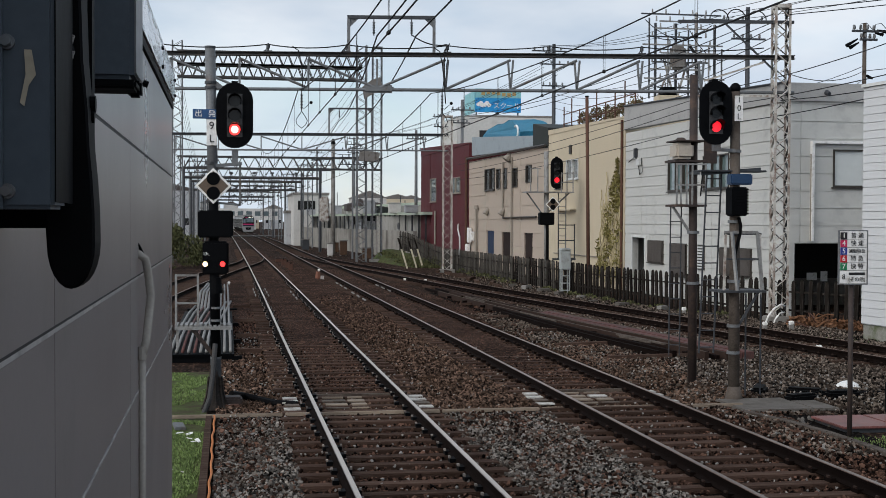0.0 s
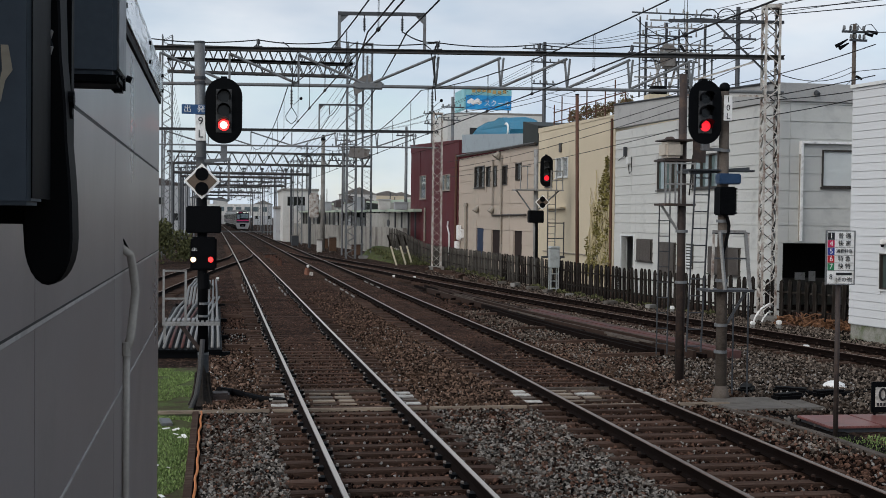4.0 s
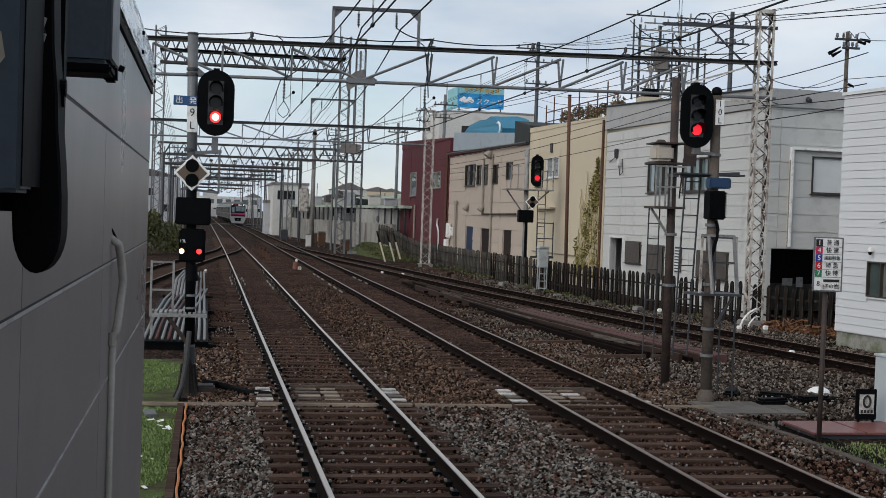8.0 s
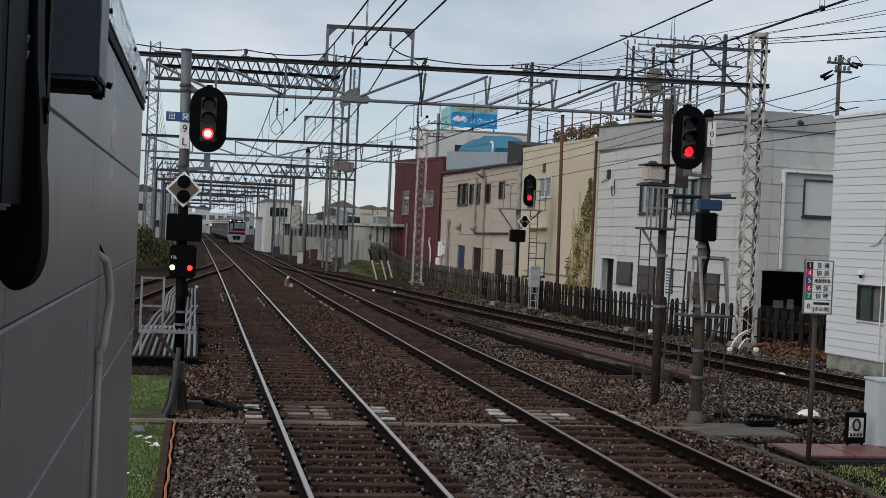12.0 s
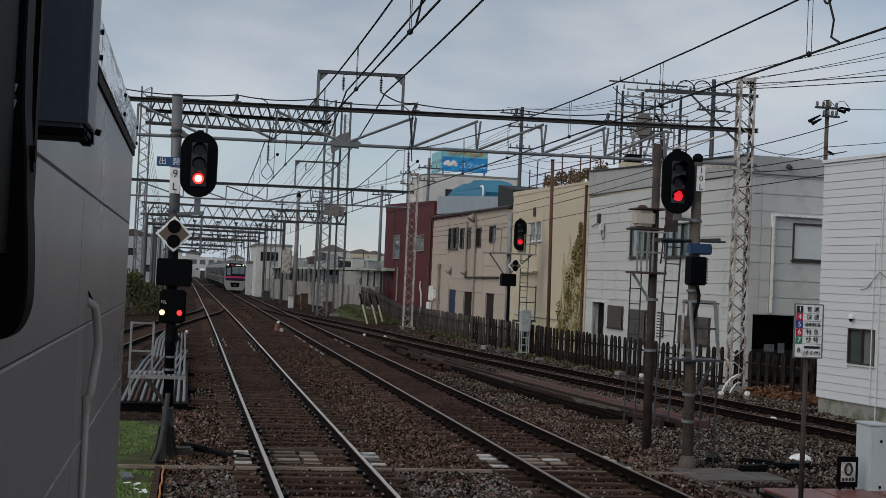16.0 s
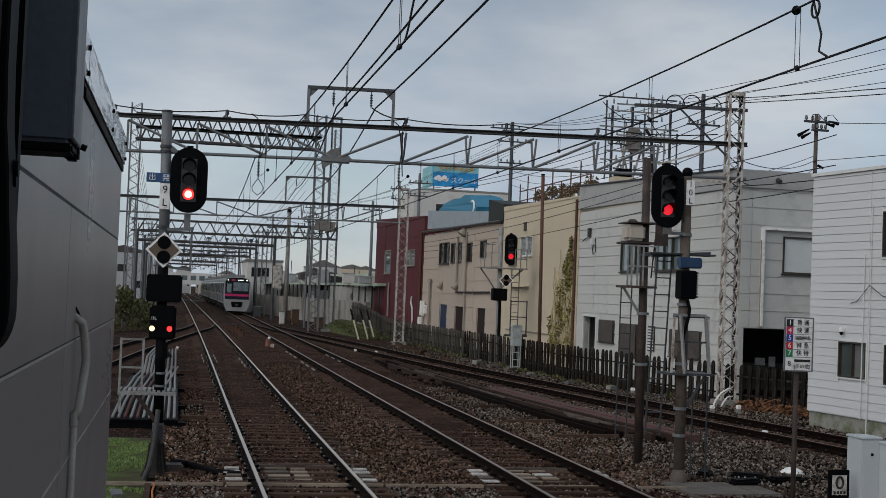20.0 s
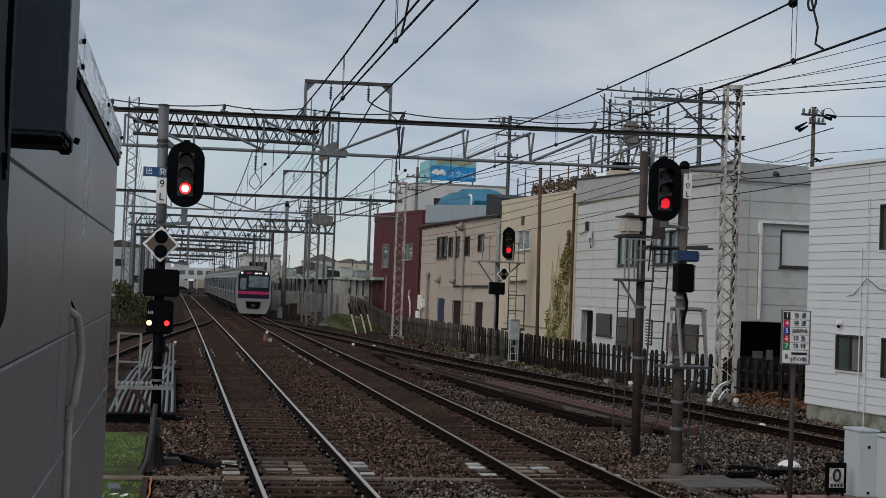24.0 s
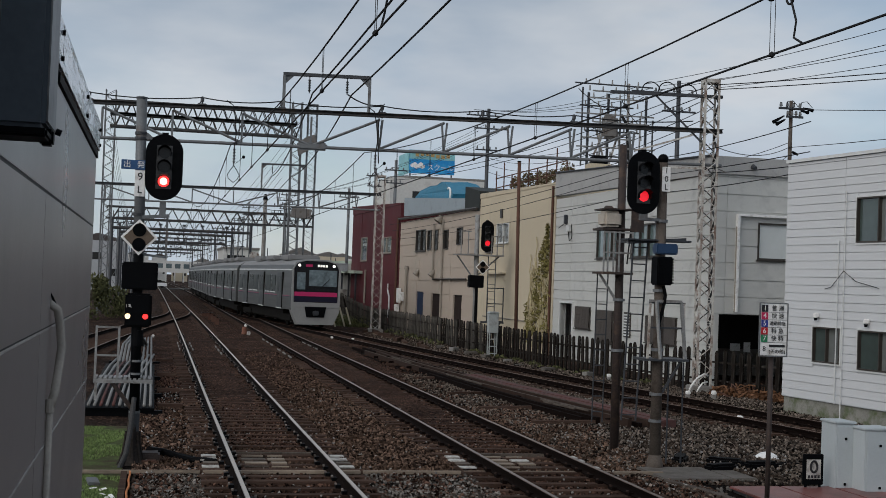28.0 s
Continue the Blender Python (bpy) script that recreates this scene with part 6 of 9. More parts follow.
box(bm, WX + 0.002, -0.205, 3.262, 3.42, 3.126, 3.149, bevel=0.006)
box(bm, -0.235, -0.2, 3.39, 3.44, 3.118, 3.16, bevel=0.006)
part("bottom_lip", bm, M_BLACK, bx)
bm = B()
rod(bm, (-0.206, 3.54, 3.17), (-0.192, 3.54, 3.165), 0.009, 8)
part("latch", bm, M_BLACK, bx)

pn = thing("screen_housing", None, "dark blue-grey housing with bolts and a torn tape scrap", "cabinet", "casings on the wall")
bm = B()
box(bm, WX + 0.001, -0.222, 1.86, 1.98, 2.81, 3.9, bevel=0.006)
part("housing", bm, M_NAVY, pn)
bm = B()
box(bm, -0.3, -0.29, 1.845, 1.858, 2.81, 3.9)
part("fold", bm, M_NAVY, pn)
# Added black sheet that darkens the housing's right side.
bm = B()
box(bm, -0.2215, -0.2195, 1.862, 2.06, 2.82, 3.9)
part("added_side_black", bm, M_RUBBER, pn, "added black sheet darkening the housing side")
for z in (2.835, 3.045):
    bm = B()
    rod(bm, (-0.285, 1.858, z), (-0.285, 1.835, z), 0.008, 6)
    rod(bm, (-0.285, 1.858, z), (-0.285, 1.85, z), 0.011, 12)
    part("bolt", bm, M_STEEL, pn)
bm = B()
prism(bm, [(-0.262, 3.035), (-0.252, 3.035), (-0.246, 3.0), (-0.256, 2.985), (-0.262, 2.955), (-0.268, 2.96), (-0.26, 3.0)], 0.002, Matrix.Translation((0, 1.856, 0)))
part("tape_scrap", bm, mat("old_masking_tape", (0.42, 0.36, 0.27), 0.8, 0, 0.15, 8, 60, 0.2, 0.002), pn, "torn masking tape scrap")
fl = thing("rubber_flap", None, "black rubber gangway flap with a rounded end", "rubber flap")
bm = B()
out = [(-0.209, 3.6), (-0.209, 3.145), (-0.206, 3.05), (-0.199, 2.97), (-0.1965, 2.91), (-0.192, 2.86), (-0.189, 2.81)]
out += [(-0.2255 + 0.0375 * math.cos(a), 2.757 - 0.073 * math.sin(a)) for a in [math.pi * k / 12 for k in range(13)]] + [(-0.266, 2.81), (-0.272, 3.6)]
prism(bm, out, 0.1, Matrix.Translation((0, 2.08, 0)))
bmesh.ops.bevel(bm, geom=[e for e in bm.edges if abs(e.verts[0].co.y - e.verts[1].co.y) < 0.01], offset=0.004, segments=1, affect="EDGES")
part("flap", bm, M_RUBBER, fl)
bm = B()
box(bm, WX + 0.001, -0.21, 2.26, 2.3, 2.78, 3.6)
part("mounting_plate", bm, M_BLACK, fl)
bm = B()
rod(bm, (-0.22, 2.14, 2.985), (-0.192, 2.14, 2.985), 0.014, 10)
rod(bm, (-0.215, 2.14, 2.965), (-0.194, 2.14, 2.965), 0.011, 10)
part("knob", bm, M_BLACK, fl)
bm = B()
pipe(bm, [(-0.235, 2.07, 3.3), (-0.234, 2.06, 3.12), (-0.228, 2.06, 3.08), (-0.222, 2.065, 3.06)], 0.006, 8)
part("cord", bm, M_BLACK, fl)
for z in (3.055, 3.08):
    bm = B()
    rod(bm, (-0.224, 2.062, z - 0.006), (-0.22, 2.058, z + 0.006), 0.005, 8)
    part("clip", bm, M_TRIM, fl, "pale metal clip")


# ---- fence, cable covers, crossing and small trackside things ----
M_PICKET = mat("old_dark_timber", (0.017, 0.014, 0.012), 0.9, 0, 0.7, 2, 25, 0.6, 0.01, (0.10, 0.09, 0.08), 0.3, spec=0.05, stretch=(3, 3, 0.5), pieces=1.0)
M_GREYPICKET = mat("front_lit_grey_timber", (0.055, 0.05, 0.044), 0.9, 0, 0.8, 2, 25, 0.6, 0.01, (0.15, 0.14, 0.125), 0.4, spec=0.05, stretch=(3, 3, 0.5), pieces=1.2)
M_REDRUST = mat("red_rusted_steel", (0.098, 0.041, 0.036), 0.8, 0, 0.35, 1.2, 25, 0.3, 0.006, (0.06, 0.045, 0.042), 0.4)
M_REDPLATE = mat("wet_red_painted_steel", (0.20, 0.075, 0.066), 0.38, 0, 0.3, 1.2, 25, 0.2, 0.004, (0.10, 0.055, 0.05), 0.35, spec=0.4)
M_BOARD = mat("worn_crossing_plank", (0.115, 0.092, 0.075), 0.85, 0, 0.45, 2, 30, 0.3, 0.006, (0.045, 0.033, 0.026), 0.45)
M_PALEPLANK = mat("bleached_plank", (0.27, 0.215, 0.165), 0.85, 0, 0.35, 2, 30, 0.3, 0.006, (0.10, 0.08, 0.065), 0.4, stretch=(0.3, 2, 2))
M_WORNWHITE = mat("worn_white_mark", (0.50, 0.48, 0.45), 0.8, 0, 0.3, 5, 30, 0.2, 0.004, (0.16, 0.13, 0.11), 0.45)
M_YELLOW = mat("faded_yellow_paint", (0.55, 0.50, 0.38), 0.7, 0, 0.25, 4, 30, 0.1, 0.003)
M_ORANGE = mat("orange_rope", (0.45, 0.16, 0.05), 0.7, 0, 0.2, 8, 60, 0.2, 0.003)
M_CABINET = mat("pale_cabinet_paint", (0.46, 0.50, 0.515), 0.45, 0, 0.05, 2, 40, 0.05, 0.002)
M_DRY = mat("dry_brown_leaves", (0.16, 0.078, 0.040), 0.85, 0, 0.6, 2, 20, 0.0, islands=2.2)

FX = curve_x([(18.6, 31.6), (17.5, 33.6), (16.5, 36.4), (15.5, 40), (14.8, 44), (14.35, 49), (14.25, 55), (14.0, 62), (13.8, 70), (13.75, 78), (13.5, 84), (13.1, 90), (12.75, 94.5)])
fence = thing("picket_fence", None, "dark weathered timber picket fence along the siding", "fence")
bm = B()
prism(bm, [(-0.07, 0), (0.07, 0), (0.07, 1.24), (0.05, 1.33), (0.0, 1.38), (-0.05, 1.33), (-0.07, 1.24)], 0.06)
picket_me = bpy.data.meshes.new("picket")
bm.to_mesh(picket_me)
bm.free()
picket_me.materials.append(M_PICKET)
# Far pickets use a paler copy of the timber: front light in its colour.
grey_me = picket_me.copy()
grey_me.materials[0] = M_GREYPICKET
rng = random.Random(3)
y = 31.8


def rise(y):
    """Height of the mound under the far end of the fence."""
    u = min(max((y - 79) / 15, 0), 1)
    return 0.95 * u * u * (3 - 2 * u)


while y < 94:
    s = FX(y + 0.3) - FX(y - 0.3)
    ang = math.degrees(math.atan2(0.6, s))
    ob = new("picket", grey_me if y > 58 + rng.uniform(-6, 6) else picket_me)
    ob.parent = fence
    ob.matrix_basis = pose(FX(y), y, -0.3 + rise(y) + rng.uniform(-0.04, 0.03), rng.uniform(-1.5, 1.5), rng.uniform(-2.5, 2.5), ang + 180)
    y += 0.335 * 0.6 / math.hypot(0.6, s) + rng.uniform(-0.01, 0.01)
for z in (0.15, 0.7):
    yy = 31.8
    while yy < 93.5:
        y2 = min(yy + 3.0, 94)
        bm = B()
        bar(bm, (FX(yy) + 0.05, yy, z + rise(yy)), (FX(y2) + 0.05, y2, z + rise(y2)), 0.09, 0.05)
        part("fence_rail", bm, M_PICKET, fence)
        yy = y2

# point-rod and cable covers between the lines
cover = thing("cable_trough", None, "rusty red steel cable trough covers lying between the lines", "cable trough")


def strip(pts, w, z0, z1, material, parent, name, shift=0.0):
    for (xa, ya), (xb, yb) in zip(pts, pts[1:]):
        bm = B()
        a, b = Vector((xa + shift, ya, (z0 + z1) / 2)), Vector((xb + shift, yb, (z0 + z1) / 2))
        d = (b - a).normalized()
        n = Vector((d.y, -d.x, 0)) * w / 2
        vs = [bm.verts.new(p + o + Vector((0, 0, h))) for h in (-(z1 - z0) / 2, (z1 - z0) / 2) for p, o in ((a, -n), (a, n), (b - d * 0.02, n), (b - d * 0.02, -n))]
        for q in ((0, 1, 2, 3), (7, 6, 5, 4), (0, 4, 5, 1), (1, 5, 6, 2), (2, 6, 7, 3), (3, 7, 4, 0)):
            bm.faces.new([vs[k] for k in q])
        bmesh.ops.recalc_face_normals(bm, faces=bm.faces)
        part(name, bm, material, parent)


main = [(10.85, 25.9), (10.55, 28.5), (10.2, 31.5), (9.85, 35), (9.6, 38.5), (9.35, 42), (9.15, 46), (9.0, 50), (8.85, 54)]
for k, off in enumerate((-0.55, -0.3, -0.08, 0.16)):
    strip(main if k % 2 else main[:8], 0.09, -0.2, (-0.02, -0.1, -0.04, -0.11)[k], (M_RUSTRAIL, M_RAIL, M_RUSTRAIL, M_RAIL)[k], cover, "point_rod", off)
strip(main[:5], 0.24, -0.2, -0.03, M_REDRUST, cover, "trough_cover", 0.42)
strip(main[:5], 0.2, -0.2, -0.045, M_REDRUST, cover, "trough_cover", 0.17)
# Narrow paler strips drawn along the upper edges of rods and cover.
for k, off in enumerate((-0.56, -0.1, 0.57)):
    strip(main[k % 2:8 - k % 3], 0.028, -0.035, -0.012 - 0.006 * k, M_OLDPOLE, cover, "pale_edge_strip", off)
strip(main[4:], 0.1, -0.2, -0.09, M_RUSTRAIL, cover, "point_rod", 0.42)
for k in range(9):
    bm = B()
    y = 26.6 + 2.6 * k
    bar(bm, (np.interp(y, [p[1] for p in main], [p[0] for p in main]) - 0.75, y, -0.12), (np.interp(y, [p[1] for p in main], [p[0] for p in main]) + 0.3, y + 0.15, -0.12), 0.1, 0.08)
    part("rod_stand", bm, M_RAIL, cover)

strip([(9.75, 26.4), (9.4, 29.5), (9.15, 33), (8.95, 37), (8.8, 41)], 0.1, -0.2, -0.04, M_RAIL, cover, "side_bar")
strip([(9.45, 26.6), (9.15, 29.5), (8.85, 34), (8.65, 39)], 0.07, -0.2, -0.06, M_RAIL, cover, "side_bar")
for yy, xa, xb in ((26.3, 8.2, 10.9), (29.2, 7.8, 9.6), (33, 7.9, 9.5), (38, 8.0, 9.3), (44, 8.2, 9.4)):
    bm = B()
    bar(bm, (xa, yy, -0.16), (xb, yy + 0.3, -0.14), 0.12, 0.08)
    part("cross_bearer", bm, M_SLEEPER, cover)

for pts, w in (([(9.95, 27.6), (9.62, 30.2)], 0.05), ([(9.75, 28.0), (9.5, 29.6)], 0.04), ([(9.2, 34.5), (9.0, 38.0)], 0.04), ([(8.9, 43), (8.78, 46)], 0.045)):
    strip(pts, w, -0.035, 0.005, M_OLDPOLE, cover, "loose_bar")
# foot crossing for staff: a strip of planks and white-painted sleeper ends
fc = thing("foot_crossing", None, "narrow foot crossing of worn planks and white marks", "foot crossing", kind="structure")
for xa, xb in ((-1.2, 0.86), (0.9, 1.28), (1.42, 2.76), (2.92, 3.3), (3.34, 4.9), (4.94, 5.36), (5.5, 6.84), (7.0, 7.4), (7.45, 8.3)):
    bm = B()
    box(bm, xa, xb, 19.28, 19.335, -0.2, -0.145, bevel=0.008)
    part("plank", bm, M_PALEPLANK, fc)
for k, yy in enumerate((19.72, 20.1, 20.48, 20.86)):
    for q, (xa, xb) in enumerate(((0.9, 1.16), (1.55, 1.93), (1.97, 2.24), (3.0, 3.26), (4.98, 5.24), (5.58, 5.98), (6.05, 6.35), (7.08, 7.34))):
        bright = (q in (0, 3, 4, 7) and k != 1) or (q == 2 and k in (1, 2)) or (q == 6 and k == 2)
        bm = B()
        slim = 0.03 if q in (1, 2, 5, 6) and k in (0, 3) else 0.1
        box(bm, xa + 0.03 * (k % 2), xb, yy - slim, yy + slim, -0.16, -0.142 + 0.002 * k)
        part("white_mark", bm, M_PALEPLANK if q in (1, 2, 5, 6) and (q in (2, 5) or k in (1, 3)) else M_WORNWHITE if bright else M_BOARD, fc)
for xa, xb in ((1.4, 2.8), (5.45, 6.85)):
    bm = B()
    box(bm, xa, xb, 21.15, 21.2, -0.2, -0.13)
    part("plank", bm, M_BOARD, fc)

M_SLAB = mat("grey_slab_concrete", (0.12, 0.108, 0.096), 0.85, 0, 0.25, 1.5, 40, 0.4, 0.006, (0.07, 0.058, 0.048), 0.45)
# path slab, rust-red plate and rubble beside the signals
ps = thing("concrete_slab_path", None, "cracked concrete slab path beside the ballast", "slab", kind="structure")
for k, (xa, xb, ya, yb) in enumerate(((8.1, 9.28, 18.72, 20.0), (9.3, 9.75, 18.8, 19.7))):
    bm = B()
    box(bm, xa, xb, ya, yb, -0.24, -0.17 - 0.01 * k, bevel=0.02)
    part("slab", bm, M_SLAB, ps)
kerb = thing("edging_kerb", None, "curved dark concrete edging beside the grass", "kerb", kind="structure")
strip([(8.0, 18.55), (8.25, 17.6), (8.38, 16.5), (8.42, 15.3), (8.4, 14.0), (8.35, 12.5)], 0.12, -0.24, -0.15, M_OLDPOLE, kerb, "kerb_stone")
pl = thing("steel_cover_plate", pose(10.0, 17.3, -0.235), "rust-red painted steel cover plates", "cover plate")
for k in range(3):
    bm = B()
    box(bm, -1.25 + 0.85 * k, -0.43 + 0.85 * k, -0.55, 0.5, 0.065, 0.1, bevel=0.008)
    part("plate", bm, M_REDPLATE, pl)
# Added dark base: shade of the plates' front edge in its colour.
bm = B()
box(bm, -1.2, 1.25, -0.5, 0.46, 0.0, 0.064)
part("frame", bm, M_DARKSTEEL, pl, "added dark base for the shaded plate edge")
rb = thing("rubble_heap", None, "small heap of broken concrete chunks", "rubble", kind="stuff")
bm = B()
for k in range(26):
    r = rng.uniform(0.02, 0.05)
    bmesh.ops.create_icosphere(bm, subdivisions=1, radius=r, matrix=pose(8.55 + rng.uniform(-0.3, 0.35), 17.6 + rng.uniform(-0.35, 0.4), -0.2, rng.uniform(0, 90), rng.uniform(0, 90), 0) @ Matrix.Diagonal((1, 1.4, 0.6, 1)))
part("chunks", bm, M_SLAB, rb)
for k, (x, yy, a) in enumerate(((9.6, 19.9, 20), (10.0, 20.6, -35), (10.5, 20.2, 10), (9.3, 20.9, 60))):
    th = thing("cable_joint", pose(x, yy, -0.235, 0, 0, a), "black cable joint box on the ballast", "cable joint", "cable joints")
    bm = B()
    box(bm, -0.3, 0.3, -0.12, 0.12, 0, 0.14, bevel=0.04)
    part("joint_box", bm, M_RUBBER, th)
    bm = B()
    pipe(bm, [(0.28, 0, 0.07), (0.6, 0.15, 0.06), (0.9, 0.1, 0.04), (1.2, 0.3, 0.03)], 0.03, 6)
    part("cable", bm, M_RUBBER, th)
cap = thing("white_mound_cover", pose(11.18, 21.3, -0.26), "white plastic dome cover on the ballast", "cover")
bm = B()
bmesh.ops.create_uvsphere(bm, u_segments=16, v_segments=8, radius=0.2, matrix=Matrix.Diagonal((1.25, 1, 0.9, 1)))
part("dome", bm, M_WHITE, cap, smooth=True)


ph = thing("pale_hose", None, "stiff pale hose looping out of the ground beside the mast", "hose")
bm = B()
pipe(bm, [(15.75, 35.1, -0.26), (15.85, 35.1, 0.0), (16.05, 35.15, 0.22), (16.3, 35.2, 0.35), (16.45, 35.25, 0.3)], 0.03, 8)
part("hose", bm, M_WHITE, ph, smooth=True)
bm = B()
pipe(bm, [(15.95, 35.0, -0.26), (16.05, 35.0, -0.05), (16.2, 35.05, 0.1), (16.4, 35.15, 0.12)], 0.025, 8)
part("hose", bm, M_WHITE, ph, smooth=True)
# small white-topped marker posts
def marker(x, y, h, w, label, tint=None):
    th = thing("marker_post", pose(x, y, -0.26), label, "marker post", "marker posts")
    bm = B()
    box(bm, -w, w, -w, w, 0, h * 0.62, bevel=0.01)
    part("post", bm, tint or M_CONCRETE, th)
    bm = B()
    box(bm, -w * 1.15, w * 1.15, -w * 1.15, w * 1.15, h * 0.62, h, bevel=0.02)
    part("cap", bm, M_WHITE, th)


for x, y, h in ((14.7, 39.0, 0.4), (14.95, 33.3, 0.36), (13.35, 26.8, 0.36), (8.7, 61.6, 0.32), (9.55, 60.4, 0.32), (0.12, 58.5, 0.34), (15.6, 33.0, 0.42)):
    marker(x, y, h * 0.72, 0.055, "short concrete marker post with a white cap")
th = thing("track_marker", pose(4.6, 64.2, -0.26), "squat rust-orange point marker with a white ball and block", "marker post")
bm = B()
rod(bm, (0, 0, 0.0), (0, 0, 0.12), 0.06, 8)
rod(bm, (0, 0, 0.12), (0, 0, 0.46), 0.15, 10, 0.1)
part("stem", bm, mat("faded_orange_paint", (0.20, 0.085, 0.055), 0.7, 0, 0.35, 4, 30, 0.1, 0.003), th)
bm = B()
bmesh.ops.create_uvsphere(bm, u_segments=10, v_segments=6, radius=0.075, matrix=Matrix.Translation((0.05, -0.03, 0.54)))
part("ball", bm, M_WHITE, th)
bm = B()
box(bm, 0.13, 0.31, -0.12, 0.06, 0.0, 0.25, bevel=0.03)
part("block", bm, M_WORNWHITE, th, "worn white block")
th = thing("point_machine", pose(3.85, 91.0, -0.26), "low rusty point machine case between two lines", "point machine")
bm = B()
box(bm, -0.38, 0.38, -0.3, 0.3, 0.0, 0.32, bevel=0.05)
part("case", bm, M_RUSTPIPE, th)
bm = B()
box(bm, -0.42, 0.42, -0.34, 0.34, 0.32, 0.37, bevel=0.01)
part("lid", bm, M_BROWNSTEEL, th)
for x, y in ((3.72, 84.0), (3.78, 80.0), (3.8, 76.0)):
    th = thing("point_lever", pose(x, y, -0.26), "dark iron point lever stand", "point lever", "point levers")
    bm = B()
    box(bm, -0.13, 0.13, -0.12, 0.12, 0, 0.46, bevel=0.03)
    part("stand", bm, M_RUSTPIPE, th)
    bm = B()
    bar(bm, (0, 0, 0.44), (0.04, -0.1, 0.55), 0.05)
    part("lever", bm, M_RAIL, th)
# yellow-white leaning stakes
for k, x in enumerate((11.4, 12.1, 12.6)):
    th = thing("leaning_stake", pose(x, 79.5 + 0.6 * k, -0.3, 0, -17, 0), "leaning stake painted pale below and dark above", "stake", "leaning stakes")
    bm = B()
    bar(bm, (0, 0, 0), (0, 0, 1.35), 0.1, 0.08)
    part("stake", bm, M_YELLOW, th)
    bm = B()
    bar(bm, (0, 0, 1.35), (0, 0, 2.1), 0.1, 0.08)
    part("stake_top", bm, M_PICKET, th)

# old timbers left lying between the siding and the fence
for k in range(9):
    y = 56.5 + 2.1 * k
    tb = thing("old_timber", pose(12.4 - 0.02 * k + rng.uniform(-0.25, 0.35), y, -0.24, 0, 0, rng.uniform(70, 108)), "dark old sleeper timber lying beside the fence", "timber", "timbers by the fence")
    bm = B()
    box(bm, -1.1, 1.1, -0.1, 0.1, 0.0, 0.15 + 0.05 * (k % 2), bevel=0.015)
    part("beam", bm, M_SLEEPER, tb)

for k in range(8):
    y = 41 + 2.3 * k
    blk = thing("concrete_block", pose(FX(y) - 0.75 + rng.uniform(-0.3, 0.2), y, -0.25, 0, 0, rng.uniform(0, 90)), "broken pale concrete block beside the fence", "concrete block", "blocks by the fence")
    w = rng.uniform(0.12, 0.26)
    bm = B()
    box(bm, -w, w, -w * 0.6, w * 0.6, 0, rng.uniform(0.1, 0.2), bevel=0.02)
    part("block", bm, M_SLAB if k % 3 else M_CONCRETE, blk)
# guard strips by the rails near the points
gs = thing("guard_strip", None, "short pale bars clipped beside the rails", "guard strip")
for x, y0 in ((1.12, 49), (1.62, 49), (2.6, 47), (5.05, 46), (5.1, 54), (6.75, 52)):
    for k in range(3):
        bm = B()
        bar(bm, (x, y0 + k * 2.1, -0.13), (x + 0.02, y0 + 1.2 + k * 2.1, -0.13), 0.05, 0.04)
        part("strip", bm, M_CONCRETE, gs)

# bundle of cable ducts under the departure signal
cd = thing("cable_ducts", None, "rack of pale grey cable ducts with some red ones", "cable ducts")
M_DUCT = mat("pale_grey_duct", (0.19, 0.187, 0.18), 0.55, 0, 0.2, 3, 30, 0.1, 0.003)
for k in range(11):
    x = -1.15 + k * 0.125
    pts = [(x, 27.0, 0.02), (x, 30, 0.05)]
    if k < 8:
        pts += [(x + 0.03, 33, 0.08), (x + 0.1 + 0.02 * k, 37, 0.12), (x + 0.22 + 0.03 * k, 40 + 0.3 * k, 0.12)]
    else:
        pts += [(x - 0.02, 36, 0.1), (x - 0.03, 45, 0.12), (x - 0.05, 50 + 0.5 * k, 0.05)]
    bm = B()
    pipe(bm, pts, 0.034, 8)
    part("duct", bm, M_REDRUST if k in (2, 4) else M_DUCT, cd, smooth=True)
# Added black sheet that paints the shade between and under the ducts.
bm = B()
box(bm, -1.26, 0.18, 27.1, 40, -0.1, -0.05)
part("duct_shade_sheet", bm, M_BLACK, cd, "black sheet for the shade under the ducts")
for yy in (27.2, 31, 36, 42):
    bm = B()
    box(bm, -1.25, 0.35, yy - 0.06, yy + 0.06, -0.24, -0.104)
    part("bearer", bm, M_BLACK, cd)
    bm = B()
    box(bm, 0.25, 0.8, yy + 1.4, yy + 1.55, -0.24, -0.1)
    part("sleeper_end", bm, M_SLEEPER, cd)
for k in range(4):
    bm = B()
    pipe(bm, [(-0.85 + 0.1 * k, 38.5, 0.02), (-0.8 + 0.1 * k, 41, 0.5), (-0.62 + 0.1 * k, 44, 0.62), (-0.4 + 0.08 * k, 47, 0.3), (-0.3 + 0.08 * k, 49, 0.0)], 0.04, 6)
    part("bent_duct", bm, M_DUCT, cd)
rope = thing("edging_rope", None, "orange rope beside a timber edging on the grass", "rope")
bm = B()
pipe(bm, [(-0.165 + 0.008 * math.sin(k * 1.1) + 0.006 * math.sin(k * 0.37), 19.2 - 0.18 * k, -0.15 + 0.008 * math.sin(k * 0.7)) for k in range(70)], 0.015, 6)
part("rope", bm, M_ORANGE, rope)
bm = B()
box(bm, -0.29, -0.2, 6.5, 19.2, -0.3, -0.145)
part("edging_board", bm, M_SLEEPER, rope)
sc = thing("paper_scrap", None, "scraps of pale litter on the grass", "litter", kind="stuff")
bm = B()
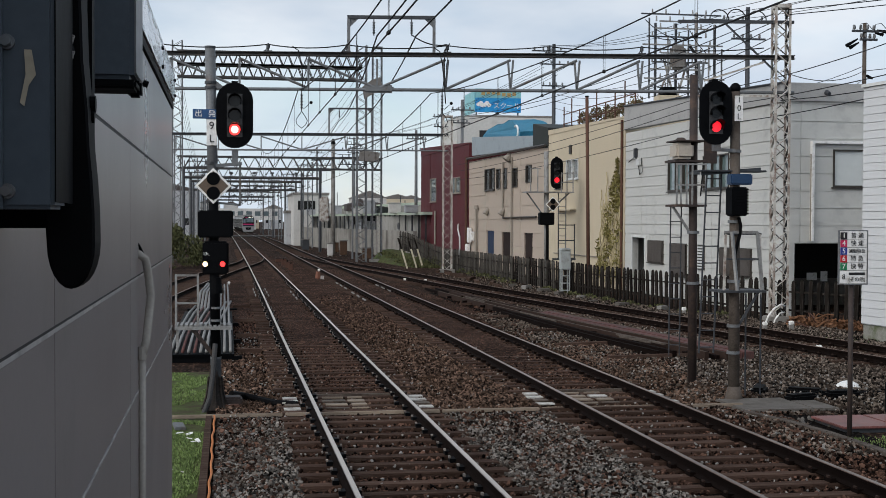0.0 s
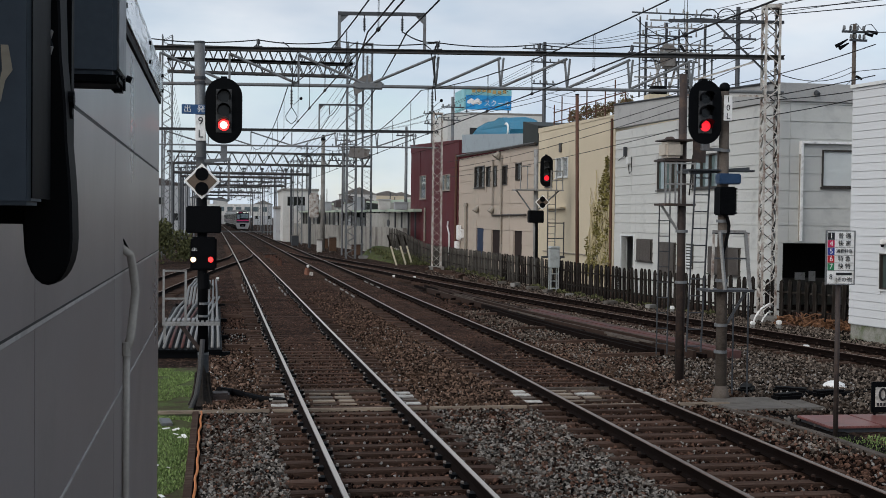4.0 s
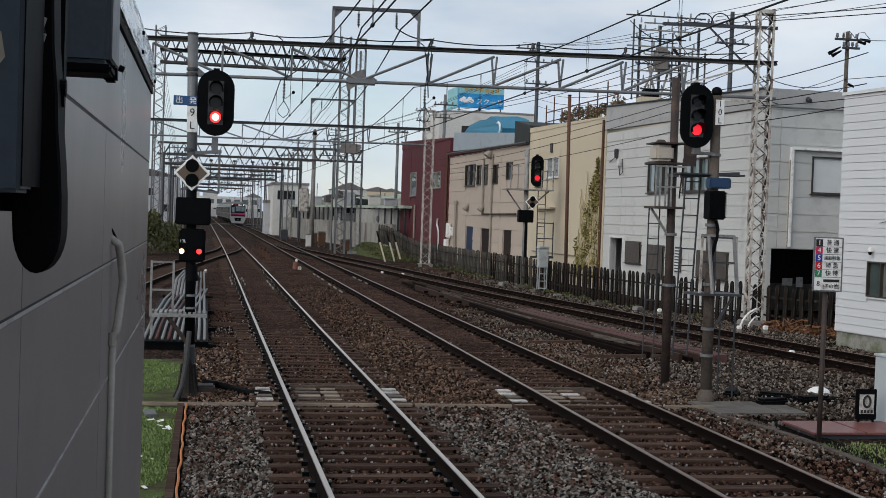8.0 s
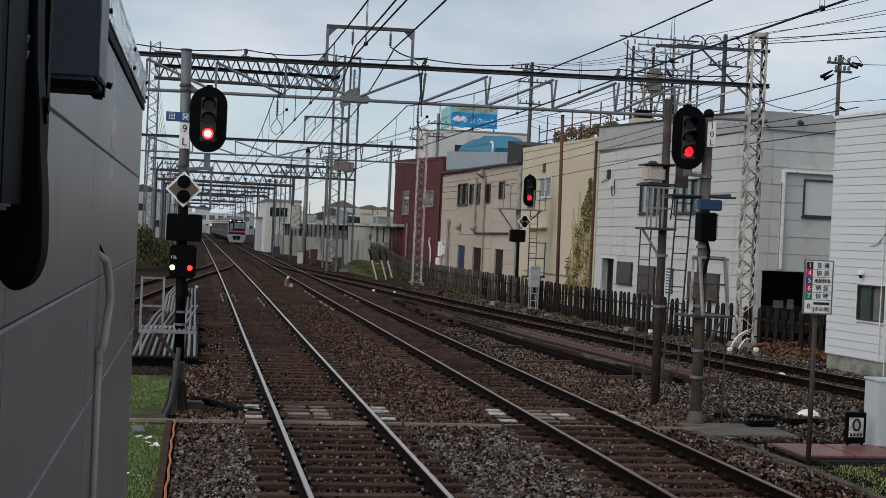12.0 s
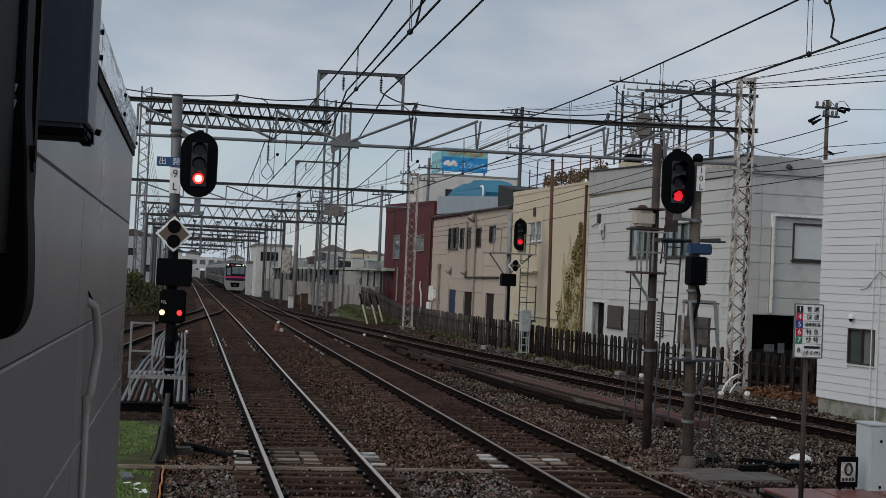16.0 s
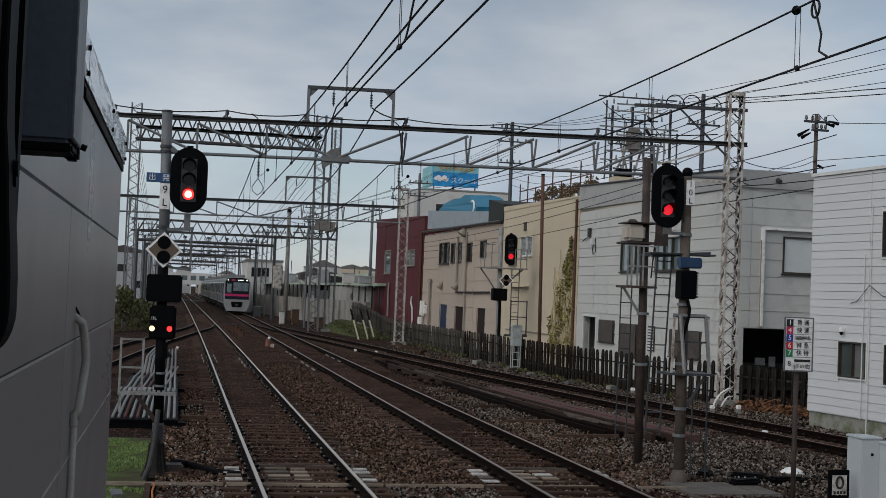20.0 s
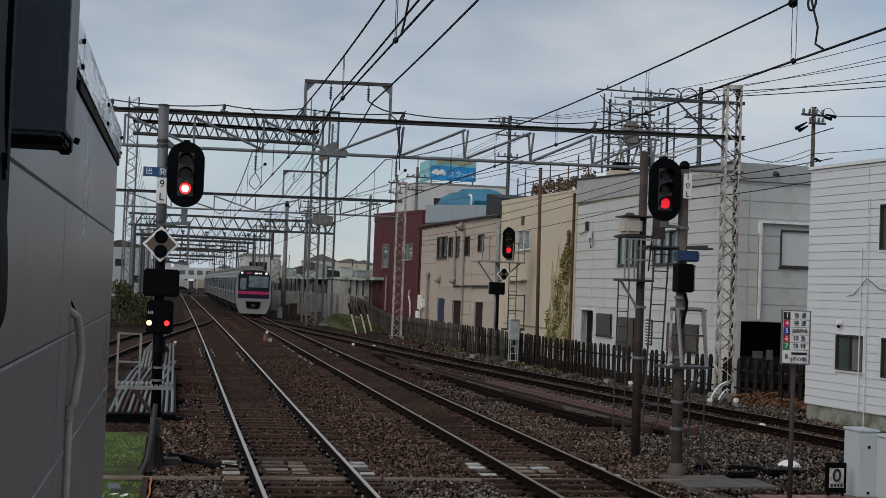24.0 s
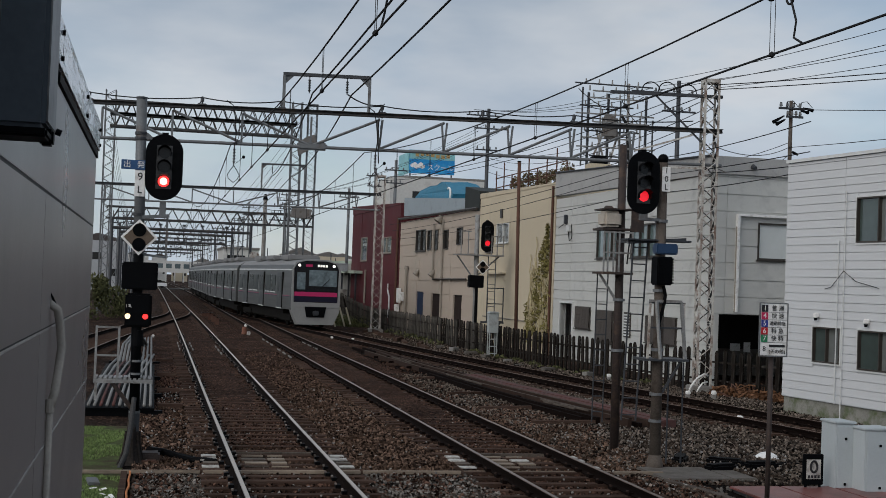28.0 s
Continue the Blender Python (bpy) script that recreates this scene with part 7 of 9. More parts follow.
for k in range(26):
    x, y, s = rng.uniform(-0.95, -0.36), rng.uniform(11.0, 18.6), rng.uniform(0.02, 0.055)
    box(bm, -s, s, -s * 0.6, s * 0.6, 0, 0.006, pose(x, y, -0.2, rng.uniform(-25, 25), rng.uniform(-25, 25), rng.uniform(0, 180)))
part("scraps", bm, M_WHITE, sc)
dp = thing("discarded_plate", pose(-0.66, 18.5, -0.21, 8, 4, 12), "pale blue-grey plate lying in the grass", "plate")
bm = B()
box(bm, -0.08, 0.08, -0.14, 0.14, 0, 0.05, bevel=0.01)
part("plate", bm, M_STEEL, dp)
hz = thing("cable_hose", None, "thick black hose from the signal foot across to the track", "hose")
bm = B()
pipe(bm, [(0.1, 20.8, -0.05), (0.3, 21.1, -0.12), (0.55, 20.9, -0.16), (0.8, 20.5, -0.17), (1.15, 20.35, -0.18)], 0.06, 8)
part("hose", bm, M_RUBBER, hz)

# pale metal cabinets and a small framed sign at the edge of the siding
for k, (x, y, w, h) in enumerate(((10.6, 17.85, 0.32, 1.1), (10.98, 17.5, 0.5, 1.04))):
    cb = thing("equipment_cabinet", pose(x, y, -0.25), "pale grey steel trackside cabinet with black latches", "cabinet", "trackside cabinets")
    bm = B()
    box(bm, -w / 2, w / 2, -0.2, 0.25, 0.0, h, bevel=0.012)
    part("body", bm, M_CABINET, cb)
    bm = B()
    box(bm, -w / 2 - 0.02, w / 2 + 0.02, -0.22, 0.27, h, h + 0.035, bevel=0.008)
    part("lid", bm, M_CABINET, cb)
    bm = B()
    box(bm, -w / 2 + 0.03, w / 2 - 0.03, -0.212, -0.2, 0.06, h - 0.05, bevel=0.004)
    dr = part("door", bm, M_CABINET, cb)
    for z in (0.15, h - 0.25):
        bm = B()
        box(bm, -0.02, 0.02, -0.228, -0.212, z, z + 0.04, bevel=0.004)
        part("latch", bm, M_BLACK, dr)
ss = thing("stop_marker_sign", pose(10.1, 17.7, -0.25), "small black framed sign with a pale worn panel", "sign")
bm = B()
box(bm, -0.17, 0.17, 0, 0.05, 0.15, 0.62, bevel=0.008)
part("frame", bm, M_BLACK, ss)
bm = B()
box(bm, -0.12, 0.12, -0.008, 0.0, 0.24, 0.54)
fcx = part("panel", bm, M_WORNWHITE, ss)
bm = B()
pipe(bm, [(0.055 * math.cos(a), -0.012, 0.43 + 0.085 * math.sin(a)) for a in [2 * math.pi * k / 16 for k in range(17)]], 0.018, 6)
part("bar", bm, M_INK, fcx)
for k in range(4):
    bm = B()
    box(bm, -0.1 + 0.055 * k, -0.065 + 0.055 * k, -0.014, -0.009, 0.255, 0.3)
    part("bar", bm, M_INK, fcx)
bm = B()
for dx in (-0.12, 0.12):
    bar(bm, (dx, 0.02, 0), (dx, 0.02, 0.15), 0.03)
part("leg", bm, M_BLACK, ss)


# ---- things beyond: poles, roof gear, distant town ----
M_FARWALL = mat("distant_pale_wall", (0.5600, 0.5480, 0.5240), 0.8, 0, 0.12, 0.2, 5, 0.0, dirt=(0.36, 0.34, 0.32), dirt_amount=0.3)
M_STAINWALL = mat("stained_concrete_wall", (0.27, 0.255, 0.23), 0.9, 0, 0.3, 0.5, 20, 0.2, 0.005, (0.09, 0.08, 0.07), 0.45, stretch=(1, 1, 0.35))
M_GREENEAVES = mat("pale_green_eaves", (0.38, 0.44, 0.36), 0.7, 0, 0.12, 1, 10, 0.0)
M_SIGNBLUE = mat("sign_blue", (0.02, 0.26, 0.60), 0.5, 0, 0.15, 0.6, 4, 0.0, dirt=(0.08, 0.45, 0.68), dirt_amount=0.35)
M_SIGNPALE = mat("sign_pale_sky", (0.22, 0.48, 0.52), 0.5, 0, 0.2, 0.8, 6, 0.0)


def utility_pole(x, y, h, r, arms, label, material=None, lean=0.0):
    th = thing("utility_pole", pose(x, y, -0.3, 0, lean, 0), label, "utility pole", "utility poles")
    bm = B()
    rod(bm, (0, 0, 0), (0, 0, h), r, 12, r * 0.7)
    part("pole", bm, material or M_CONCRETE, th, smooth=True)
    for z, a, b in arms:
        bm = B()
        bar(bm, (a, -0.1, z), (b, -0.1, z), 0.09)
        part("cross_arm", bm, M_DARKSTEEL, th)
        n = 4
        for k in range(n):
            q = a + (b - a) * (k + 0.3) / n
            bm = B()
            rod(bm, (q, -0.1, z), (q, -0.1, z + 0.14), 0.025, 6)
            rod(bm, (q, -0.1, z + 0.08), (q, -0.1, z + 0.24), 0.07, 8, 0.05)
            part("insulator", bm, M_STEEL, th)
    return th


pa = utility_pole(25.85, 60, 13.9, 0.15, ((13.2, -2.6, 1.4), (12.3, -0.9, 0.9), (9.0, -1.8, 0.6)), "dark concrete utility pole with high-voltage arms", M_DARKSTEEL)
utility_pole(22.4, 85, 15.4, 0.17, ((14.9, -1.6, 0.9), (14.0, -1.0, 1.4), (12.5, -0.9, 0.9)), "dark concrete utility pole with cross-arms", M_DARKSTEEL)
pb = utility_pole(25.75, 48, 11.25, 0.11, ((10.92, -0.6, 0.55), (10.58, -0.25, 0.5)), "slim utility pole with splayed arms and dark cable ends", M_OLDPOLE)
for a, b in (((0.5, -0.1, 10.98), (0.95, -0.1, 10.9)), ((0.4, -0.1, 10.85), (0.75, -0.1, 10.8)), ((-0.35, -0.1, 10.6), (-0.85, -0.1, 10.3)), ((-0.3, -0.1, 10.45), (-0.7, -0.1, 10.22))):
    bm = B()
    rod(bm, a, b, 0.03, 8, 0.08)
    part("cable_end", bm, M_BLACK, pb)
for x in (-0.3, 0.35):
    bm = B()
    pipe(bm, [(x, -0.15, 10.9), (x + 0.05, -0.15, 11.2), (x + 0.3, -0.15, 11.25), (x + 0.55, -0.15, 11.0)], 0.015, 5)
    part("jumper", bm, M_WIRE, pb)
bm = B()
rod(bm, (0.05, -0.12, 9.1), (0.3, -0.12, 9.0), 0.06, 8, 0.05)
part("cable_closure", bm, M_BLACK, pb)
for sgn, x0, z0 in ((-1, -0.7, 13.25), (1, 0.4, 13.2), (-1, -1.6, 13.2)):
    bm = B()
    pipe(bm, [(x0 + 0.5 * math.cos(math.pi * k / 10) * sgn, -0.2, z0 + 0.5 * math.sin(math.pi * k / 10)) for k in range(11)], 0.03, 5)
    part("jumper", bm, M_WIRE, pa)
for x, y, h in ((16.2, 108, 11), (13.5, 132, 12.5), (18.0, 96, 12.5), (15.0, 150, 13), (20.5, 120, 14), (12.0, 170, 13)):
    utility_pole(x, y, h, 0.16, ((h - 0.8, -0.9, 0.9), (h - 1.8, -0.8, 0.6)), "slim grey utility pole with cross-arms", M_STEEL)

# open steel rack with transformers on the roof line
rk = thing("feeder_rack", pose(23.0, 62.0, -0.3), "open steel feeder rack crowded with insulators and cans", "feeder rack")
for x in (-1.3, -0.2, 0.9, 1.9):
    bm = B()
    bar(bm, (x, 0, 0), (x, 0, 13.3 if x != 0.9 else 13.9), 0.11)
    part("post", bm, M_PAINTSTEEL if x == 0.9 else M_DARKSTEEL, rk)
for k, z in enumerate((13.75, 13.35, 12.95, 12.6, 12.15, 11.7, 11.3, 10.9, 10.4, 10.0)):
    bm = B()
    bar(bm, (-2.1 + 0.3 * (k * 7 % 4), -0.1 - 0.25 * (k % 3), z), (2.2 - 0.35 * (k * 5 % 4), -0.1 - 0.25 * (k % 3), z), 0.07)
    part("cross_bar", bm, M_WORNSTEEL if k % 3 else M_DARKSTEEL, rk)
    for q in range(5):
        bm = B()
        x = -1.5 + q * 0.72 + 0.13 * (k % 3)
        rod(bm, (x, -0.1 - 0.25 * (k % 3), z), (x, -0.1 - 0.25 * (k % 3), z + 0.26), 0.05, 6, 0.03)
        part("insulator", bm, M_WORNSTEEL, rk)
for a, b in (((-1.3, 0, 9.2), (-0.4, 0, 11.3)), ((-0.2, 0, 9.2), (-0.8, 0, 11.3)), ((-0.2, 0, 9.2), (0.4, 0, 11.3)), ((0.9, 0, 9.2), (0.3, 0, 11.3))):
    bm = B()
    bar(bm, a, b, 0.09)
    part("brace", bm, M_PAINTSTEEL, rk)
bm = B()
box(bm, -0.65, 0.2, -0.55, -0.2, 10.9, 12.1, bevel=0.12)
part("transformer", bm, M_PIPEGREY, rk, "grey-brown transformer can")
bm = B()
pipe(bm, [(0.4, -0.3, 12.2), (0.75, -0.3, 11.7), (0.85, -0.3, 10.6), (0.9, -0.2, 9.4)], 0.08, 6)
part("cable", bm, M_WIRE, rk)
for k, (x, z0, z1) in enumerate(((-1.75, 9.4, 13.5), (-0.75, 8.6, 12.6), (0.35, 8.6, 12.9), (1.45, 8.6, 12.2), (2.15, 9.6, 12.0))):
    bm = B()
    rod(bm, (x, -0.35, z0), (x, -0.35, z1), 0.045, 6)
    part("upright", bm, M_WORNSTEEL if k % 2 else M_DARKSTEEL, rk)
for k, z in enumerate((9.0, 9.45, 9.8)):
    bm = B()
    bar(bm, (-1.6 + 0.2 * k, -0.4, z), (1.8 - 0.3 * k, -0.4, z + 0.05), 0.06)
    part("cross_bar", bm, M_DARKSTEEL if k % 2 else M_WORNSTEEL, rk)
bm = B()
for a, b, d in (((-2.0, -0.4, 13.4), (0.6, -0.4, 12.4), 0.35), ((-1.8, -0.4, 12.6), (1.6, -0.4, 13.2), 0.45), ((0.4, -0.4, 12.9), (2.2, -0.4, 11.4), 0.4), ((-1.5, -0.4, 11.6), (1.2, -0.4, 11.1), 0.3)):
    pipe(bm, sag(a, b, d, 8), 0.022, 5)
part("jumper_cable", bm, M_WIRE, rk)
ac = thing("rooftop_unit", pose(20.4, 56.5, 7.0), "small cream rooftop housing with a dark top", "rooftop unit")
bm = B()
box(bm, -0.55, 0.55, -0.4, 0.4, 0.0, 1.7, bevel=0.03)
part("housing", bm, M_CREAM, ac)
bm = B()
box(bm, -0.35, 0.35, -0.3, 0.3, 1.7, 2.1, bevel=0.05)
part("top", bm, M_BLACK, ac)

# line wires strung between the poles
W = []
for k in range(4):
    W.append(sag((24.0 + 0.5 * k, 60, 13.3 - 0.3 * (k % 2)), (25.5 + 0.7 * k, 16, 12.4 - 0.5 * k), 0.6))
for k in range(3):
    W.append(sag((23.5 + 0.8 * k, 60, 13.1), (21.3 + 0.8 * k, 85, 15.0), 0.5))
for k in range(2):
    W.append(sag((16.6, 35.8, 9.2 - 0.15 * k), (21.0 + k, 12, 7.6), 0.2))
    W.append(sag((16.3, 35.8, 9.1 - 0.25 * k), (12.85, 73.15, 8.9 - 0.2 * k), 0.6))
W.append(sag((16.6, 36.0, 6.75), (25.6, 48, 8.6), 0.5))
W.append(sag((16.6, 36.0, 7.4), (25.7, 48, 9.0), 0.35))
W.append(sag((16.6, 36.0, 6.5), (18.6, 24, 6.9), 0.25))
W.append(sag((25.7, 48, 9.0), (24.5, 14, 8.2), 0.4))
W.append(sag((25.7, 48, 10.6), (30, 14, 8.0), 0.5))
W.append(sag((25.7, 48, 9.2), (25.85, 60, 9.3), 0.3))
for k, (za, zb) in enumerate(((5.6, 6.9), (5.0, 6.2), (6.0, 7.3))):
    W.append(sag((15.6 - 0.1 * k, 84, za + 0.6), (16.6, 44 - 2 * k, zb), 0.25))
    W.append(sag((16.6, 44 - 2 * k, zb), (16.7, 30, zb - 0.3 + 0.2 * k), 0.1))
for k in range(5):
    W.append(sag((21.2 + 0.5 * k, 85, 13 + 0.5 * (k % 3)), (12.6 + 1.4 * k, 140, 11.5 + 0.3 * k), 0.8))
for k in range(4):
    W.append(sag((22.4, 85, 12.2 - 0.5 * k), (16.5, 36, 8.8 - 0.3 * k), 1.0))
for k in range(5):
    W.append(sag((10.4 - 0.4 * k, 92, 14.8 - 1.2 * k), (7.6 + 0.4 * k, 168, 9.5 - 0.2 * k), 0.6))
    W.append(sag((-3.4, 92, 14.6 - 0.9 * k), (-4.0, 205, 9.3 - 0.2 * k), 0.8))
wire(W, 0.014, "thin black overhead line wire")

# building with a roof sign
bb = thing("sign_building", pose(22.2, 121.0, -0.3), "white building with a dark-banded upper storey", "building")
bm = B()
box(bm, 0, 9.5, 0, 9, 0, 13.3)
part("wall", bm, M_FARWALL, bb)
bm = B()
box(bm, 2.2, 9.4, -0.06, 0.0, 10.9, 12.0)
part("window_band", bm, M_PANEDARK, bb)
bm = B()
prism(bm, [(-0.1, 13.32), (2.3, 13.5), (9.6, 13.52), (9.6, 13.32)], 3)
part("roof_edge", bm, M_CONCRETE, bb)
sn = thing("roof_billboard", pose(0.5, 0, 0), "blue rooftop billboard with white lettering above waves", "billboard")
bm = B()
box(bm, 23.6, 28.2, 121.6, 121.9, 13.55, 15.85)
board_ = part("board", bm, M_SIGNBLUE, sn)
bm = B()
box(bm, 23.6, 28.2, 121.585, 121.597, 14.95, 15.85)
part("upper_panel", bm, M_SIGNPALE, board_)
lettering("lettering", "\u30b9\u30af\u30fc\u30eb", 0.68, Matrix.Translation((26.75, 121.57, 14.15)) @ pose(0, 0, 0, 90, 0, 0), M_WHITE, board_)
bm = B()
for k in range(7):
    box(bm, 24.2 + 0.52 * k, 24.55 + 0.52 * k, 121.57, 121.58, 15.2 + 0.1 * math.sin(k), 15.55 + 0.1 * math.sin(k))
part("text_bar", bm, mat("ochre_lettering", (0.45, 0.3, 0.12), 0.6, 0, 0.1, 3, 20, 0.0), board_)
bm = B()
for k in range(6):
    bmesh.ops.create_icosphere(bm, subdivisions=1, radius=0.24, matrix=Matrix.Translation((23.95 + 0.2 * k, 121.6, 14.3 + 0.14 * math.sin(k * 2))) @ Matrix.Diagonal((1.2, 0.06, 0.9, 1)))
part("wave_shape", bm, M_WHITE, board_)
bm = B()
box(bm, 23.45, 23.58, 121.6, 126.5, 13.5, 15.6)
part("side_panel", bm, M_SIGNPALE, sn)
for x in (23.8, 25.8, 28.0):
    bm = B()
    bar(bm, (x, 122.1, 12.5), (x, 122.1, 15.8), 0.12)
    part("support", bm, M_STEEL, sn)

# station wall, canopy and houses behind it
sw = thing("concrete_wall", None, "long weathered concrete retaining wall beyond the tracks", "wall", kind="structure")
pts = [(14.8, 98), (13.9, 107), (13.0, 117), (12.0, 128), (10.8, 140), (9.3, 154)]
for (xa, ya), (xb, yb) in zip(pts, pts[1:]):
    bm = B()
    d = Vector((xb - xa, yb - ya, 0))
    box(bm, 0, d.length - 0.03, 0, 0.3, -0.3, 2.0, Matrix.Translation((xa, ya, 0)) @ Matrix.Rotation(math.atan2(d.y, d.x), 4, "Z"))
    part("wall_panel", bm, M_STAINWALL, sw)
M_PALECONC = mat("pale_stained_concrete", (0.30, 0.295, 0.275), 0.9, 0, 0.25, 0.5, 20, 0.2, 0.005, (0.17, 0.16, 0.14), 0.45, stretch=(1, 1, 0.4))
pw_ = thing("pale_wall_panel", None, "pale stained wall panel with a small round plate beside the red house", "wall", kind="structure")
m = Matrix.Translation((15.75, 103.2, 0)) @ Matrix.Rotation(math.atan2(12.0, -2.6), 4, "Z")
bm = B()
box(bm, 0, 11.0, -0.3, -0.05, -0.3, 3.2, m)
part("panel", bm, M_PALECONC, pw_)
bm = B()
rod(bm, m @ Vector((5.0, -0.05, 2.35)), m @ Vector((5.0, 0.02, 2.35)), 0.3, 16)
part("round_plate", bm, M_DARKSTEEL, pw_)
cn = thing("platform_canopy", None, "station platform canopy with pale green eaves and slim posts", "canopy")
for (xa, ya), (xb, yb) in zip(pts[:-1], pts[1:]):
    d = Vector((xb - xa, yb - ya, 0))
    m = Matrix.Translation((xa + 0.6, ya, 0)) @ Matrix.Rotation(math.atan2(d.y, d.x), 4, "Z")
    bm = B()
    box(bm, 0, d.length - 0.05, -1.7, 0.1, 3.3, 3.52, m)
    part("roof", bm, M_GREENEAVES, cn)
    bm = B()
    box(bm, 0, d.length - 0.05, -7.0, -2.4, 4.2, 4.45, m)
    part("upper_roof", bm, M_GREENEAVES, cn, "pale green upper roof edge")
    bm = B()
    box(bm, 0, d.length - 0.05, -2.6, -2.45, -0.3, 4.2, m)
    part("back_wall", bm, M_PALECONC, cn, "pale back wall")
    n = round(d.length / 2.2)
    for k in range(n):
        bm = B()
        x = d.length * (k + 0.5) / n
        box(bm, x - 0.07, x + 0.07, -0.45, -0.33, -0.3, 3.3, m)
        part("post", bm, M_DARKSTEEL, cn)
M_RUSTWOOD = mat("rust_brown_timber", (0.085, 0.048, 0.03), 0.85, 0, 0.4, 1, 10, 0.2, 0.01)
for x, y, w, h, mt, lb in ((9.9, 108, 0.5, 1.3, M_RUSTWOOD, "rust-brown relay box by the retaining wall"), (8.6, 106, 0.35, 1.1, M_FARWALL, "white relay box by the retaining wall"), (10.9, 98, 0.7, 0.9, M_RUSTWOOD, "rust-brown relay box by the retaining wall"),
                          (12.0, 95, 0.5, 0.8, M_DARKSTEEL, "dark relay box by the retaining wall"), (10.0, 118, 0.6, 1.0, M_RUSTWOOD, "rust-brown relay box by the retaining wall"), (7.9, 128, 0.6, 1.1, M_DARKSTEEL, "dark relay box by the retaining wall")):
    rl = thing("relay_box", pose(x, y, -0.26), lb, "relay box", "relay boxes by the wall")
    bm = B()
    w *= 0.6
    box(bm, -w, w, -0.3, 0.3, 0.12, h, bevel=0.03)
    part("body", bm, mt, rl)
    bm = B()
    box(bm, -w - 0.06, w + 0.06, -0.36, 0.36, h, h + 0.08)
    part("lid", bm, M_PIPEGREY, rl)
    for q in (-w * 0.8, w * 0.8):
        bm = B()
        bar(bm, (q, 0, 0), (q, 0, 0.12), 0.12)
        part("foot", bm, M_CONCRETE, rl)
for k in range(7):
    rf = thing("canopy_box", pose(14.6 - 0.85 * k + 0.5 * (k % 2), 100 + 7.4 * k, 3.45), "pale equipment box on the platform canopy", "equipment box", "boxes on the canopy")
    bm = B()
    box(bm, -0.5, 0.5, -0.4, 0.4, 0.0, 0.55 + 0.3 * (k % 3), bevel=0.03)
    part("box", bm, M_FARWALL if k % 2 else M_PARAPET, rf)
    bm = B()
    box(bm, -0.56, 0.56, -0.46, 0.46, 0.55 + 0.3 * (k % 3), 0.62 + 0.3 * (k % 3))
    part("lid", bm, M_PARAPET, rf)
rng = random.Random(31)
for k in range(9):
    y = 118 + 5.5 * k
    x = np.interp(y, [98, 154], [16.4, 11.0]) + rng.uniform(0.8, 3.4)
    h = rng.uniform(3.6, 4.9)
    th = thing("shed", pose(x, y, -0.3), "small trackside shed with a dark lean-to roof", "shed", "sheds behind the platform")
    bm = B()
    box(bm, -1.3, 1.3, -1.2, 1.2, 0, h)
    part("wall", bm, (M_FARWALL, M_SHED, M_PARAPET, M_STAINWALL)[k % 4], th)
    bm = B()
    prism(bm, [(-1.5, h), (1.5, h), (1.5, h + 0.15), (-1.5, h + 0.75)], 2.8, Matrix.Translation((0, -1.4, 0)))
    part("roof", bm, M_ROOFTILE if k % 3 else M_SHED, th)
    bm = B()
    box(bm, -0.7, 0.5, -1.25, -1.2, h - 1.5, h - 0.6)
    part("window", bm, M_PANEDARK, th)
    bm = B()
    rod(bm, (0.9, 0, h), (0.9, 0, h + rng.uniform(1.2, 2.6)), 0.05, 6)
    part("aerial_pole", bm, M_DARKSTEEL, th)
wb = thing("white_block", pose(7.6, 153, -0.3), "white flat-roofed block with one dark window", "building", "distant buildings")
bm = B()
box(bm, 0.4, 4.6, 0, 14, 0, 6.2)
part("wall", bm, M_FARWALL, wb)
bm = B()
box(bm, 0.9, 3.0, -0.05, 0.0, 4.4, 5.5)
part("window", bm, M_PANEDARK, wb)
bm = B()
box(bm, 0.3, 4.7, -0.1, 14.1, 6.2, 6.5)
part("roof", bm, M_CONCRETE, wb)
rng = random.Random(11)
for k in range(46):
    y = rng.uniform(175, 520)
    side = rng.choice((-1, -1, 1))
    x = (y * 0.05 + 9 + rng.uniform(2, 60)) if side > 0 else (-8 - rng.uniform(0, 0.12 * y))
    if k < 12:
        x, y = 11.5 + k * 3.2 + rng.uniform(-1, 1), 160 + k * 7 + rng.uniform(-4, 4)
    if k in (12, 13, 14, 15):
        x, y = -6 + (k - 12) * 7.5, 470 + rng.uniform(-20, 20)
    w, d, h = rng.uniform(5, 10), rng.uniform(6, 10), rng.uniform(4.5, 8.0) + (2.5 if y > 300 else 0) - (3.3 if k < 12 else 0)
    th = thing("distant_house", pose(x, y, -0.3), "distant house with pale walls and a dull roof", "house", "distant houses")
    bm = B()
    box(bm, -w / 2, w / 2, 0, d, 0, h)
    part("wall", bm, rng.choice((M_FARWALL, M_FARWALL, M_CREAM, M_PARAPET)), th)
    bm = B()
    if rng.random() < 0.6:
        prism(bm, [(-w / 2 - 0.3, h), (w / 2 + 0.3, h), (0, h + rng.uniform(1.0, 1.8))], d)
    else:
        box(bm, -w / 2 - 0.1, w / 2 + 0.1, -0.1, d, h, h + 0.35)
    part("roof", bm, M_ROOFTILE if rng.random() < 0.7 else M_PIPEGREY, th)
    for q in range(3):
        bm = B()
        xw = -w / 2 + w * (q + 0.25) / 3
        zw = h * (0.62 if q % 2 else 0.3)
        box(bm, xw, xw + w / 7, -0.06, 0.0, zw, zw + 1.1)
        part("window", bm, M_PANEDARK, th)
dk = thing("white_station_building", pose(3.0, 420, -0.3), "long pale station building in the far distance", "building", "distant buildings")
bm = B()
box(bm, -14, 14, 0, 10, 3.2, 7.0)
